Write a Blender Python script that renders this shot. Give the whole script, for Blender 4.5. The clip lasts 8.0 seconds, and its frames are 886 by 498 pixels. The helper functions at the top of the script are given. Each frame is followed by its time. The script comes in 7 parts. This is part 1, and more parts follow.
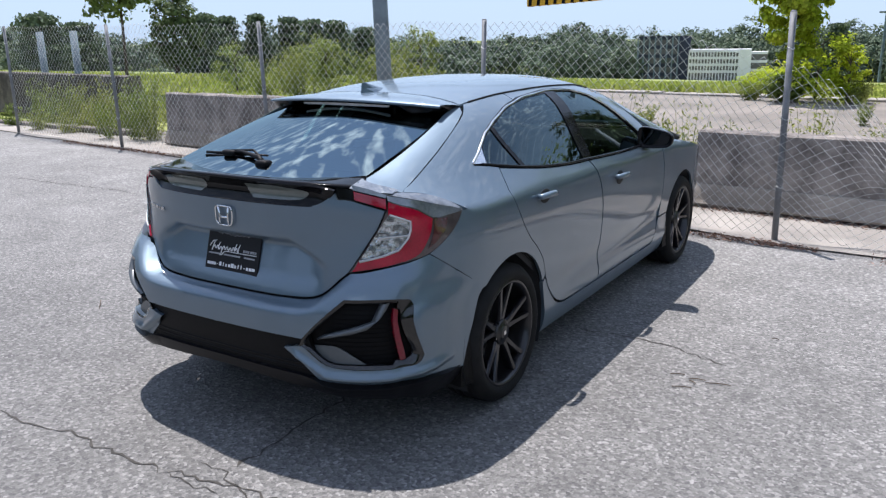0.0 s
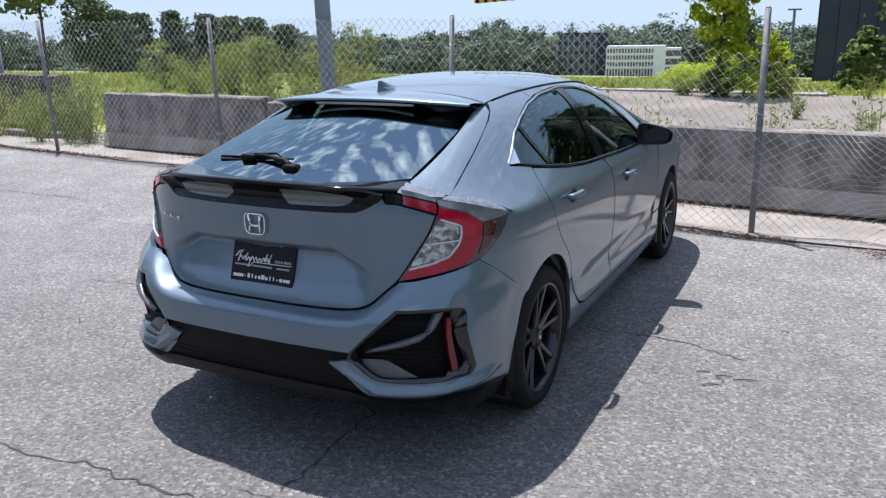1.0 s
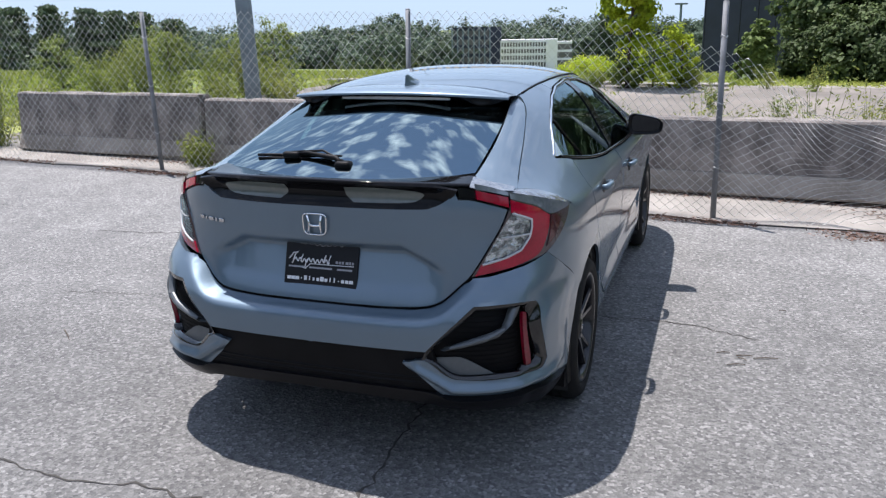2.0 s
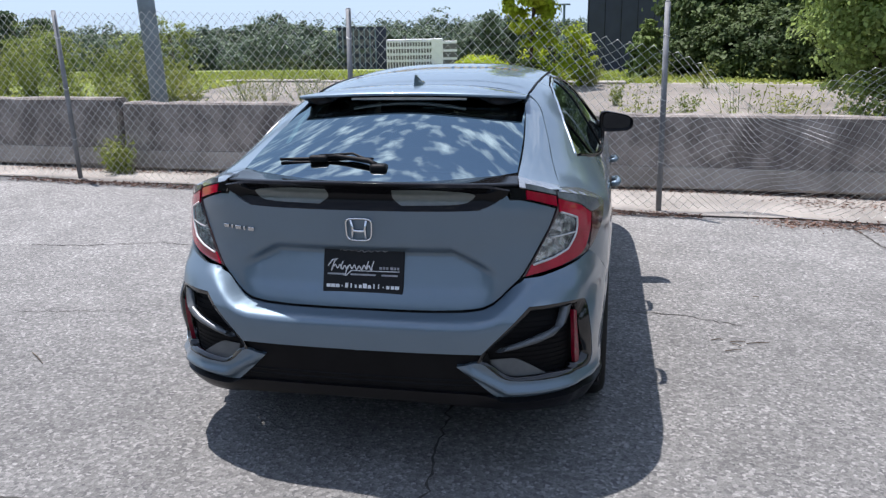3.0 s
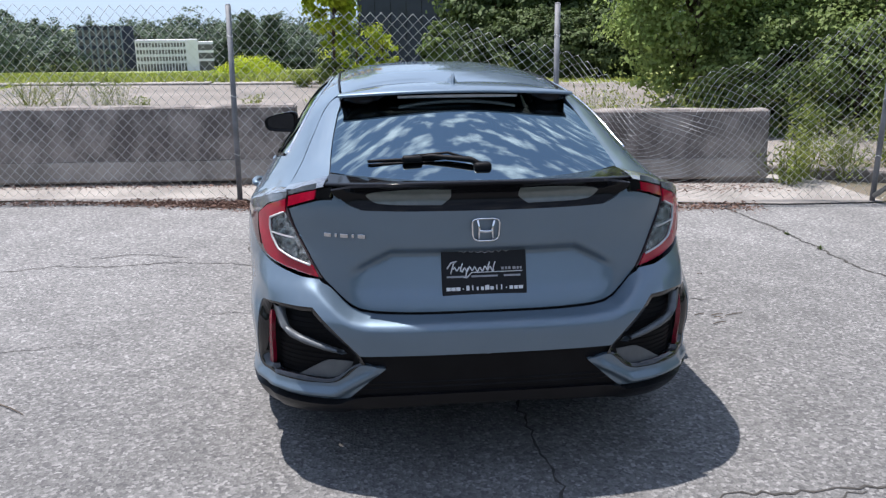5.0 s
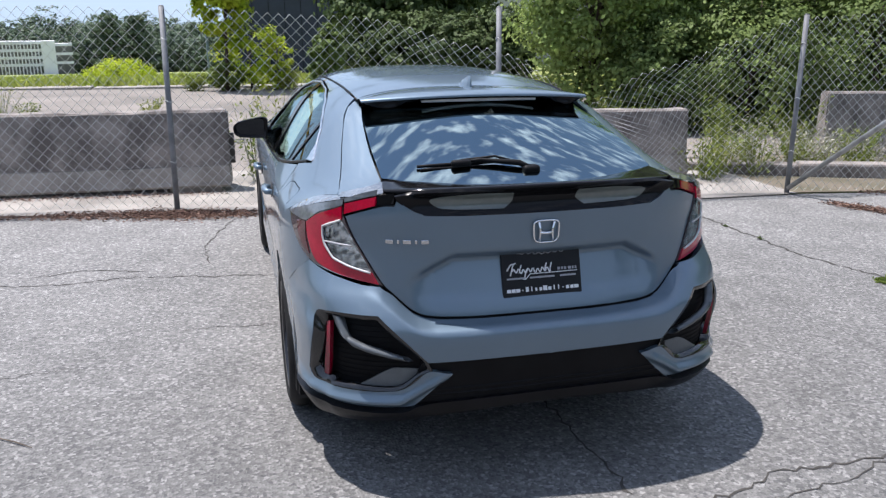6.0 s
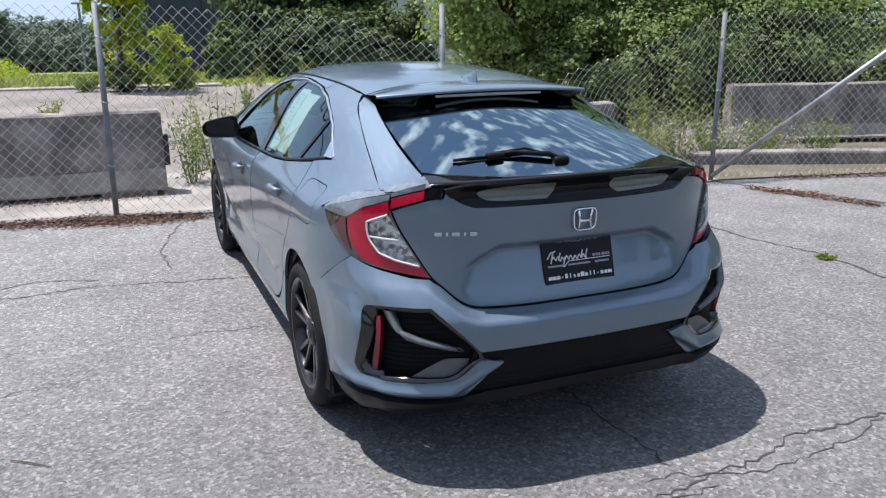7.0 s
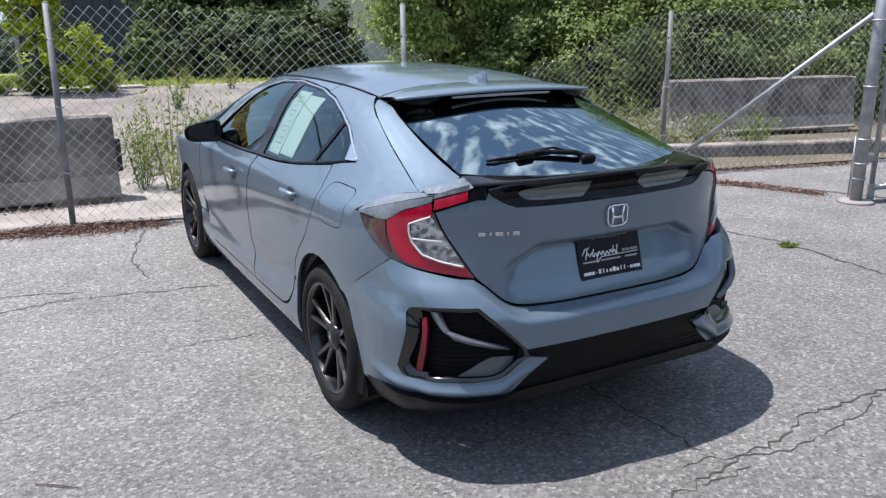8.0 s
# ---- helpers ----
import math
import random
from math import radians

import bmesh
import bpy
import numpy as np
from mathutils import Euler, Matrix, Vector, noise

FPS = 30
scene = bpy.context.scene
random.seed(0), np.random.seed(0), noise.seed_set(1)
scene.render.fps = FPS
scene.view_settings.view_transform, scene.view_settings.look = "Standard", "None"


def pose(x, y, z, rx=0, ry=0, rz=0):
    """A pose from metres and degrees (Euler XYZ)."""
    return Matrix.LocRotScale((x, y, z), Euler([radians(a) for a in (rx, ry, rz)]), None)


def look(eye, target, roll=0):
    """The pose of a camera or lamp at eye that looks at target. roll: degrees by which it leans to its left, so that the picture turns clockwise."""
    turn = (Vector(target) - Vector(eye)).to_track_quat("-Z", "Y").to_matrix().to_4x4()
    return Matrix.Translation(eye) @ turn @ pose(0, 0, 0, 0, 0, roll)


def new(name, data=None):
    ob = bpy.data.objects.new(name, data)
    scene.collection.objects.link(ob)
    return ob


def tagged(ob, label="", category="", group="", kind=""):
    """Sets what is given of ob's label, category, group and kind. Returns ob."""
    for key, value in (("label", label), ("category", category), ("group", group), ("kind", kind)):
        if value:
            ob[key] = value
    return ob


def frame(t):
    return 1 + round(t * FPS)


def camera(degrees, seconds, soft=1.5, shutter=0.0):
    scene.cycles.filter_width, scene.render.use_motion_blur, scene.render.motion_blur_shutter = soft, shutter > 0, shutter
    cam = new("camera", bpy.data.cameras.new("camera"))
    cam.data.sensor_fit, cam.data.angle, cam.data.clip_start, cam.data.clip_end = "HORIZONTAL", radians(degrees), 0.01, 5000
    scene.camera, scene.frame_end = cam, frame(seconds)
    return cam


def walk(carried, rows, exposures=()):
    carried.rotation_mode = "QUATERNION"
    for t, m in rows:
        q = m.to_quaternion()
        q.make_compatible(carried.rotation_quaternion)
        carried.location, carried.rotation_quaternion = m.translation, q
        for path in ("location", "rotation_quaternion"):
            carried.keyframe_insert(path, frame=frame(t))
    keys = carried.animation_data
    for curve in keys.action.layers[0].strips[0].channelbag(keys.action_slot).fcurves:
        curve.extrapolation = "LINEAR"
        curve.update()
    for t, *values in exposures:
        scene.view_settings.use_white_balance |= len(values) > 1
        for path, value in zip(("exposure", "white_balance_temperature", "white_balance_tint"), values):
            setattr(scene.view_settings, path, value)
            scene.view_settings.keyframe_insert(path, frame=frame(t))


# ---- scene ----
cam = camera(58.1, 8.0, 1.3)
PATH = [
    (0, (2.46, -3.037, 1.621), (1.425, -1.404, 1.111), -0.7),
    (0.5, (2.245, -3.089, 1.618), (1.281, -1.414, 1.102), -0.8),
    (1, (1.98, -3.15, 1.622), (1.109, -1.426, 1.103), -0.8),
    (1.5, (1.682, -3.274, 1.623), (0.921, -1.502, 1.094), -0.9),
    (3, (0.834, -3.473, 1.63), (0.457, -1.584, 1.09), -1.0),
    (3.5, (0.538, -3.529, 1.635), (0.3, -1.619, 1.091), -0.8),
    (4, (0.229, -3.507, 1.627), (0.133, -1.585, 1.084), -0.6),
    (4.5, (-0.101, -3.51, 1.622), (-0.053, -1.586, 1.078), -0.5),
    (6, (-1.05, -3.371, 1.634), (-0.559, -1.509, 1.094), -0.1),
    (6.5, (-1.354, -3.345, 1.646), (-0.727, -1.524, 1.105), -0.1),
    (7, (-1.584, -3.243, 1.628), (-0.838, -1.47, 1.082), -0.2),
    (7.5, (-1.787, -3.149, 1.634), (-0.94, -1.422, 1.084), -0.2),
    (8, (-1.986, -3.07, 1.644), (-1.061, -1.385, 1.093), -0.4),
]
walk(cam, [(t, look(eye, target, roll)) for t, eye, target, roll in PATH], [(0, 0.53, 6350, 15), (8, 0.56, 6350, 15)])

# ---- light: a high summer sun and a hazy sky with thin clouds overhead ----
SUN_WAY = Vector((-0.272, 0.20, 1.0)).normalized()  # towards the sun
sun = new("sun", bpy.data.lights.new("sun", "SUN"))
sun.data.energy, sun.data.angle, sun.data.color = 5.0, radians(0.55), (1.0, 0.96, 0.9)
sun.matrix_world = look((0, 0, 60), Vector((0, 0, 60)) - SUN_WAY)

world = bpy.data.worlds.new("sky")
scene.world = world
world.use_nodes = True
_n, _l = world.node_tree.nodes, world.node_tree.links
_sky = _n.new("ShaderNodeTexSky")
_sky.sky_type, _sky.sun_disc = "NISHITA", False
_sky.sun_elevation = math.asin(SUN_WAY.z)
_sky.sun_rotation = math.atan2(SUN_WAY.x, SUN_WAY.y)
_sky.air_density, _sky.dust_density, _sky.ozone_density = 1.0, 0.7, 3.0
_co = _n.new("ShaderNodeTexCoord")
_sep = _n.new("ShaderNodeSeparateXYZ")
_l.new(_co.outputs["Generated"], _sep.inputs[0])
_cl = _n.new("ShaderNodeTexNoise")
_cl.inputs["Scale"].default_value, _cl.inputs["Detail"].default_value, _cl.inputs["Roughness"].default_value = 15.0, 3.0, 0.5
_fl = _n.new("ShaderNodeMath")  # the clouds lie in one high layer
_fl.operation, _fl.inputs[1].default_value = "MAXIMUM", 0.10
_l.new(_sep.outputs["Z"], _fl.inputs[0])
_pl = _n.new("ShaderNodeVectorMath")
_pl.operation = "DIVIDE"
_cb = _n.new("ShaderNodeCombineXYZ")
for _k in "XYZ":
    _l.new(_fl.outputs[0], _cb.inputs[_k])
_l.new(_co.outputs["Generated"], _pl.inputs[0]), _l.new(_cb.outputs[0], _pl.inputs[1])
_bd = _n.new("ShaderNodeMapping")  # drawn out into bands
_bd.inputs["Scale"].default_value = (0.85, 1.2, 1.0)
_l.new(_pl.outputs[0], _bd.inputs["Vector"]), _l.new(_bd.outputs[0], _cl.inputs["Vector"])
_cr = _n.new("ShaderNodeMapRange")
_cr.inputs["From Min"].default_value, _cr.inputs["From Max"].default_value = 0.50, 0.72
_l.new(_cl.outputs["Fac"], _cr.inputs["Value"])
_up = _n.new("ShaderNodeMapRange")
_up.inputs["From Min"].default_value, _up.inputs["From Max"].default_value = 0.26, 0.58
_l.new(_sep.outputs["Z"], _up.inputs["Value"])
_mul = _n.new("ShaderNodeMath")
_mul.operation = "MULTIPLY"
_l.new(_cr.outputs[0], _mul.inputs[0]), _l.new(_up.outputs[0], _mul.inputs[1])
_tint = _n.new("ShaderNodeMix")  # a bluish summer haze
_tint.data_type, _tint.blend_type = "RGBA", "MULTIPLY"
_tint.inputs["Factor"].default_value, _tint.inputs["B"].default_value = 1.0, (0.86, 0.99, 1.14, 1)
_l.new(_sky.outputs[0], _tint.inputs["A"])
_low = _n.new("ShaderNodeMapRange")  # pale summer haze lies along the horizon
_low.interpolation_type = "SMOOTHSTEP"
_low.inputs["From Min"].default_value, _low.inputs["From Max"].default_value = -0.02, 0.74
_low.inputs["To Min"].default_value, _low.inputs["To Max"].default_value = 0.95, 0.24
_l.new(_sep.outputs["Z"], _low.inputs["Value"])
_haze = _n.new("ShaderNodeMix")
_haze.data_type = "RGBA"
_haze.inputs["B"].default_value = (5.0, 6.45, 8.1, 1)
_l.new(_low.outputs[0], _haze.inputs["Factor"]), _l.new(_tint.outputs["Result"], _haze.inputs["A"])
_mix = _n.new("ShaderNodeMix")
_mix.data_type = "RGBA"
_mix.inputs["B"].default_value = (15.0, 16.0, 17.2, 1)
_l.new(_mul.outputs[0], _mix.inputs["Factor"]), _l.new(_haze.outputs["Result"], _mix.inputs["A"])
_bg = _n["Background"]
_bg.inputs["Strength"].default_value = 0.088
_l.new(_mix.outputs["Result"], _bg.inputs["Color"])

# ---- materials ----
def material(name, a, b=None, scale=6.0, rough=0.6, metal=0.0, bump=0.0, fine=60.0, coat=0.0, spread=0.12, island=0.0, stretch=(1, 1, 1), low=0.35, high=0.65):
    """A surface whose colour wanders between a and b at two scales, with uneven gloss and fine relief."""
    m = bpy.data.materials.new(name)
    m.use_nodes = True
    n, l = m.node_tree.nodes, m.node_tree.links
    p = n["Principled BSDF"]
    b = b or tuple(0.8 * c for c in a)
    co, mp = n.new("ShaderNodeTexCoord"), n.new("ShaderNodeMapping")
    mp.inputs["Scale"].default_value = stretch
    l.new(co.outputs["Object"], mp.inputs["Vector"])
    big, small = n.new("ShaderNodeTexNoise"), n.new("ShaderNodeTexNoise")
    big.inputs["Scale"].default_value, big.inputs["Detail"].default_value = scale, 5
    small.inputs["Scale"].default_value, small.inputs["Detail"].default_value = fine, 3
    for t in (big, small):
        l.new(mp.outputs[0], t.inputs["Vector"])
    add = n.new("ShaderNodeMath")
    add.operation = "MULTIPLY_ADD"
    l.new(small.outputs["Fac"], add.inputs[0])
    add.inputs[1].default_value = 0.35
    l.new(big.outputs["Fac"], add.inputs[2])
    ramp = n.new("ShaderNodeMapRange")
    ramp.inputs["From Min"].default_value, ramp.inputs["From Max"].default_value = low + 0.17, high + 0.17
    l.new(add.outputs[0], ramp.inputs["Value"])
    mix = n.new("ShaderNodeMix")
    mix.data_type = "RGBA"
    mix.inputs["A"].default_value, mix.inputs["B"].default_value = (*a, 1), (*b, 1)
    l.new(ramp.outputs[0], mix.inputs["Factor"])
    colour = mix.outputs["Result"]
    if island:
        geo, hsv, val = n.new("ShaderNodeNewGeometry"), n.new("ShaderNodeHueSaturation"), n.new("ShaderNodeMapRange")
        val.inputs["To Min"].default_value, val.inputs["To Max"].default_value = 1 - island, 1 + island
        l.new(geo.outputs["Random Per Island"], val.inputs["Value"])
        l.new(val.outputs[0], hsv.inputs["Value"]), l.new(colour, hsv.inputs["Color"])
        colour = hsv.outputs[0]
    l.new(colour, p.inputs["Base Color"])
    gloss = n.new("ShaderNodeMapRange")
    gloss.inputs["To Min"].default_value, gloss.inputs["To Max"].default_value = max(rough - spread / 2, 0), min(rough + spread / 2, 1)
    l.new(big.outputs["Fac"], gloss.inputs["Value"]), l.new(gloss.outputs[0], p.inputs["Roughness"])
    p.inputs["Metallic"].default_value = metal
    p.inputs["Coat Weight"].default_value, p.inputs["Coat Roughness"].default_value = coat, 0.03
    if bump:
        bp = n.new("ShaderNodeBump")
        bp.inputs["Strength"].default_value, bp.inputs["Distance"].default_value = min(bump, 1.0), 0.004
        l.new(small.outputs["Fac"], bp.inputs["Height"]), l.new(bp.outputs[0], p.inputs["Normal"])
    return m


def asphalt_material():
    """Old asphalt worn to its pale stones: grains of many greys, faint patches and stains."""
    m = bpy.data.materials.new("worn_asphalt")
    m.use_nodes = True
    n, l = m.node_tree.nodes, m.node_tree.links
    p = n["Principled BSDF"]
    co = n.new("ShaderNodeTexCoord")
    v = n.new("ShaderNodeTexVoronoi")
    v.inputs["Scale"].default_value = 74.0
    fine, patch, wide = n.new("ShaderNodeTexNoise"), n.new("ShaderNodeTexNoise"), n.new("ShaderNodeTexNoise")
    for t, s, d in ((fine, 130.0, 3), (patch, 2.2, 6), (wide, 0.35, 4)):
        t.inputs["Scale"].default_value, t.inputs["Detail"].default_value = s, d
        l.new(co.outputs["Object"], t.inputs["Vector"])
    l.new(co.outputs["Object"], v.inputs["Vector"])
    sep = n.new("ShaderNodeSeparateColor")
    l.new(v.outputs["Color"], sep.inputs[0])
    r = n.new("ShaderNodeValToRGB")
    r.color_ramp.elements[0].position, r.color_ramp.elements[0].color = 0.0, (0.085, 0.085, 0.086, 1)
    r.color_ramp.elements[1].position, r.color_ramp.elements[1].color = 1.0, (0.285, 0.281, 0.275, 1)
    for at, c in ((0.3, 0.130), (0.62, 0.158), (0.86, 0.2)):
        e = r.color_ramp.elements.new(at)
        e.color = (c, c * 0.985, c * 0.965, 1)
    l.new(sep.outputs[0], r.inputs[0])
    shade = n.new("ShaderNodeMapRange")
    shade.inputs["From Min"].default_value, shade.inputs["From Max"].default_value = 0.3, 0.7
    shade.inputs["To Min"].default_value, shade.inputs["To Max"].default_value = 0.77, 1.02
    l.new(patch.outputs["Fac"], shade.inputs["Value"])
    shade2 = n.new("ShaderNodeMapRange")
    shade2.inputs["From Min"].default_value, shade2.inputs["From Max"].default_value = 0.35, 0.65
    shade2.inputs["To Min"].default_value, shade2.inputs["To Max"].default_value = 0.92, 1.08
    l.new(wide.outputs["Fac"], shade2.inputs["Value"])
    shade3 = n.new("ShaderNodeMapRange")
    shade3.inputs["From Min"].default_value, shade3.inputs["From Max"].default_value = 0.3, 0.7
    shade3.inputs["To Min"].default_value, shade3.inputs["To Max"].default_value = 0.78, 1.22
    l.new(fine.outputs["Fac"], shade3.inputs["Value"])
    hsv = n.new("ShaderNodeHueSaturation")
    m1, m2 = n.new("ShaderNodeMath"), n.new("ShaderNodeMath")
    m1.operation = m2.operation = "MULTIPLY"
    l.new(shade.outputs[0], m1.inputs[0]), l.new(shade2.outputs[0], m1.inputs[1])
    l.new(m1.outputs[0], m2.inputs[0]), l.new(shade3.outputs[0], m2.inputs[1])
    # the colour grows brighter along y, towards the fence
    sepxyz, fence_gain, m3 = n.new("ShaderNodeSeparateXYZ"), n.new("ShaderNodeMapRange"), n.new("ShaderNodeMath")
    fence_gain.inputs["From Min"].default_value, fence_gain.inputs["From Max"].default_value = -1.0, 4.0
    fence_gain.inputs["To Min"].default_value, fence_gain.inputs["To Max"].default_value = 0.90, 1.36
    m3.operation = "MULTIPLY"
    l.new(co.outputs["Object"], sepxyz.inputs[0]), l.new(sepxyz.outputs["Y"], fence_gain.inputs["Value"])
    l.new(m2.outputs[0], m3.inputs[0]), l.new(fence_gain.outputs[0], m3.inputs[1])
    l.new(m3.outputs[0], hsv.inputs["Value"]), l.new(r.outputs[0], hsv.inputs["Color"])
    l.new(hsv.outputs[0], p.inputs["Base Color"])
    p.inputs["Roughness"].default_value = 0.85
    bp = n.new("ShaderNodeBump")
    bp.inputs["Strength"].default_value, bp.inputs["Distance"].default_value = 0.7, 0.004
    l.new(v.outputs["Distance"], bp.inputs["Height"]), l.new(bp.outputs[0], p.inputs["Normal"])
    return m


def paint_material():
    """Grey-blue metallic car paint: fine flakes under a clear coat."""
    m = material("grey_blue_paint", (0.134, 0.188, 0.240), (0.125, 0.177, 0.227), 3.0, 0.46, 0.58, 0.0, 900.0, 1.0, 0.04)
    return m


def glass_material(name, tint, rough=0.0, gloss=0.5):
    m = bpy.data.materials.new(name)
    m.use_nodes = True
    n, l = m.node_tree.nodes, m.node_tree.links
    n.remove(n["Principled BSDF"])
    out = n["Material Output"]
    clear, shine, mix, fr = n.new("ShaderNodeBsdfTransparent"), n.new("ShaderNodeBsdfGlossy"), n.new("ShaderNodeMixShader"), n.new("ShaderNodeFresnel")
    clear.inputs[0].default_value = (*tint, 1)
    shine.inputs["Color"].default_value = (0.76, 0.95, 1.0, 1)  # faint green-blue of the coated sheet
    shine.inputs["Roughness"].default_value = rough
    fr.inputs["IOR"].default_value = 1.0 + gloss
    l.new(fr.outputs[0], mix.inputs[0]), l.new(clear.outputs[0], mix.inputs[1]), l.new(shine.outputs[0], mix.inputs[2])
    l.new(mix.outputs[0], out.inputs["Surface"])
    return m


def leaf_material(name, a, b, fine=3.0, glow=0.35):
    """Leaves: a little light passes through them; each differs."""
    m = material(name, a, b, 0.8, 0.62, 0.0, 0.0, fine, 0.0, 0.2, 0.28)
    n, l = m.node_tree.nodes, m.node_tree.links
    p, out = n["Principled BSDF"], n["Material Output"]
    p.inputs["Specular IOR Level"].default_value = 0.22
    tr, mix = n.new("ShaderNodeBsdfTranslucent"), n.new("ShaderNodeMixShader")
    l.new(p.inputs["Base Color"].links[0].from_socket, tr.inputs["Color"])
    mix.inputs[0].default_value = glow
    l.new(p.outputs[0], mix.inputs[1]), l.new(tr.outputs[0], mix.inputs[2]), l.new(mix.outputs[0], out.inputs["Surface"])
    return m


ASPHALT = asphalt_material()
PAINT = paint_material()
BARRIER_FACE = material("stained_barrier_concrete", (0.30, 0.268, 0.245), (0.125, 0.11, 0.102), 4.5, 0.92, 0, 0.8, 34.0, stretch=(1, 1, 0.75), low=0.34, high=0.62)
BARRIER_DARK = material("blackened_barrier_concrete", (0.15, 0.13, 0.115), (0.06, 0.052, 0.048), 4.5, 0.92, 0, 0.8, 34.0, low=0.34, high=0.62)
BARRIER_FOOT = material("washed_barrier_foot", (0.38, 0.34, 0.30), (0.21, 0.185, 0.16), 3.2, 0.92, 0, 0.6, 38.0)
SLAB = material("pale_concrete_slab", (0.33, 0.305, 0.28), (0.21, 0.195, 0.18), 1.8, 0.9, 0, 0.5, 70.0)
BACK_LOT = material("bleached_old_pavement", (0.235, 0.208, 0.186), (0.150, 0.136, 0.122), 0.5, 0.95, 0, 0.4, 25.0)
CRACK = material("open_crack", (0.035, 0.033, 0.03), (0.06, 0.055, 0.05), 20, 0.95)
GALVANISED = material("dull_galvanised_steel", (0.42, 0.43, 0.44), (0.28, 0.29, 0.30), 9.0, 0.5, 0.75, 0.15, 120.0)
WIRE = material("galvanised_wire", (0.72, 0.72, 0.71), (0.55, 0.55, 0.53), 5.0, 0.5, 0.25)
POST = material("grey_weathered_post", (0.235, 0.243, 0.255), (0.155, 0.16, 0.17), 7.0, 0.65, 0.2, 0.2, 90.0)
POLE = material("grey_painted_pole", (0.20, 0.26, 0.30), (0.14, 0.18, 0.21), 3.0, 0.7, 0, 0.3, 30.0)
GRASS_GROUND = material("rough_grass_ground", (0.13, 0.175, 0.04), (0.25, 0.27, 0.075), 0.09, 0.95, 0, 0.5, 1.1, low=0.40, high=0.60)
# the far woods' haze is mixed into this paler, bluer leaf colour
LEAF_HAZED = leaf_material("haze_paled_leaves", (0.085, 0.125, 0.085), (0.135, 0.180, 0.115), glow=0.25)
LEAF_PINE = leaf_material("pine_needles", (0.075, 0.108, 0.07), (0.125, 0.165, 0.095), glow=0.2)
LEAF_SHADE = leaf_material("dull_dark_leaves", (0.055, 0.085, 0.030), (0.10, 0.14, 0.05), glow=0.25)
LEAF_DEEP = leaf_material("deep_green_leaves", (0.18, 0.26, 0.07), (0.34, 0.43, 0.14), glow=0.4)
# the deep green at about two thirds, for leaves low down in shade
LEAF_MID = leaf_material("darkened_shrub_leaves", (0.12, 0.17, 0.05), (0.22, 0.29, 0.095), glow=0.38)
LEAF_YOUNG = leaf_material("yellow_green_leaves", (0.34, 0.44, 0.025), (0.50, 0.55, 0.06), glow=0.55)
LEAF_WEED = leaf_material("weed_leaves", (0.15, 0.21, 0.045), (0.28, 0.31, 0.10))
BARK = material("bark", (0.12, 0.09, 0.065), (0.06, 0.045, 0.035), 14, 0.95, 0, 0.8, 60)
LITTER = material("dry_leaf_litter", (0.12, 0.065, 0.045), (0.24, 0.15, 0.115), 25, 0.95, 0, 0.8, 90, island=0.5)
NAVY = material("dark_navy_cladding", (0.022, 0.029, 0.060), (0.017, 0.023, 0.048), 1.0, 0.6, 0, 0, 10)
GREY_WALL = material("pale_grey_render", (0.40, 0.40, 0.40), (0.33, 0.33, 0.335), 0.4, 0.9, 0, 0.1, 8)
OFFICE = material("office_white_concrete", (0.80, 0.80, 0.83), (0.72, 0.72, 0.75), 0.3, 0.8)
OFFICE_GLASS = material("office_window_band", (0.16, 0.15, 0.16), (0.10, 0.10, 0.11), 0.2, 0.25)
YELLOW = material("yellow_sign_paint", (0.72, 0.42, 0.02), (0.62, 0.36, 0.02), 6, 0.55)
BLACK = material("black_gloss_plastic", (0.006, 0.006, 0.007), (0.008, 0.008, 0.009), 4, 0.07, 0, 0, 60, 0.06, 0.04)
MATT = material("matt_black_plastic", (0.0035, 0.0035, 0.0045), (0.006, 0.006, 0.007), 12, 0.5, 0, 0.25, 400)
RUBBER = material("tyre_rubber", (0.007, 0.007, 0.0075), (0.013, 0.0127, 0.0127), 18, 0.75, 0, 0.2, 120)
RIM = material("gloss_black_alloy", (0.014, 0.013, 0.0155), (0.011, 0.010, 0.012), 8, 0.32, 0.4, 0, 60, 0.5, 0.06)
CHROME = material("chrome", (0.80, 0.81, 0.82), (0.74, 0.75, 0.76), 10, 0.10, 1.0, spread=0.05)
RED = material("red_lamp_lens", (0.46, 0.004, 0.032), (0.24, 0.003, 0.018), 6, 0.10, 0.0, 0, 140, 0.35, 0.04)
DEEP_RED = material("dark_red_reflector", (0.20, 0.002, 0.018), (0.14, 0.002, 0.012), 60, 0.2, 0, 0.3, 300, 0.3)
SMOKE_RED = material("smoked_red_lens", (0.085, 0.012, 0.016), (0.05, 0.010, 0.012), 30, 0.1, 0, 0, 60, 0.8, 0.04)
LAMP_CLEAR = glass_material("clear_lamp_lens", (0.92, 0.93, 0.95), 0.0, 0.45)
LAMP_SMOKE = material("smoked_lamp_edge", (0.075, 0.055, 0.058), (0.05, 0.036, 0.04), 30, 0.10, 0, 0, 60, 1.0, 0.04)
LAMP_TOP = material("grey_translucent_lamp_top", (0.25, 0.27, 0.295), (0.13, 0.145, 0.165), 7, 0.08, 0.25, 0, 90, 1.0, 0.05)
LAMP_MIRROR = material("lamp_reflector", (0.86, 0.87, 0.88), (0.22, 0.23, 0.24), 46, 0.10, 0.75, 1.0, 60, low=0.42, high=0.60)
GLASS_REAR = glass_material("tinted_rear_glass", (0.06, 0.08, 0.08), 0.0, 3.0)
GLASS_SIDE = glass_material("side_window_glass", (0.26, 0.31, 0.30), 0.0, 0.8)
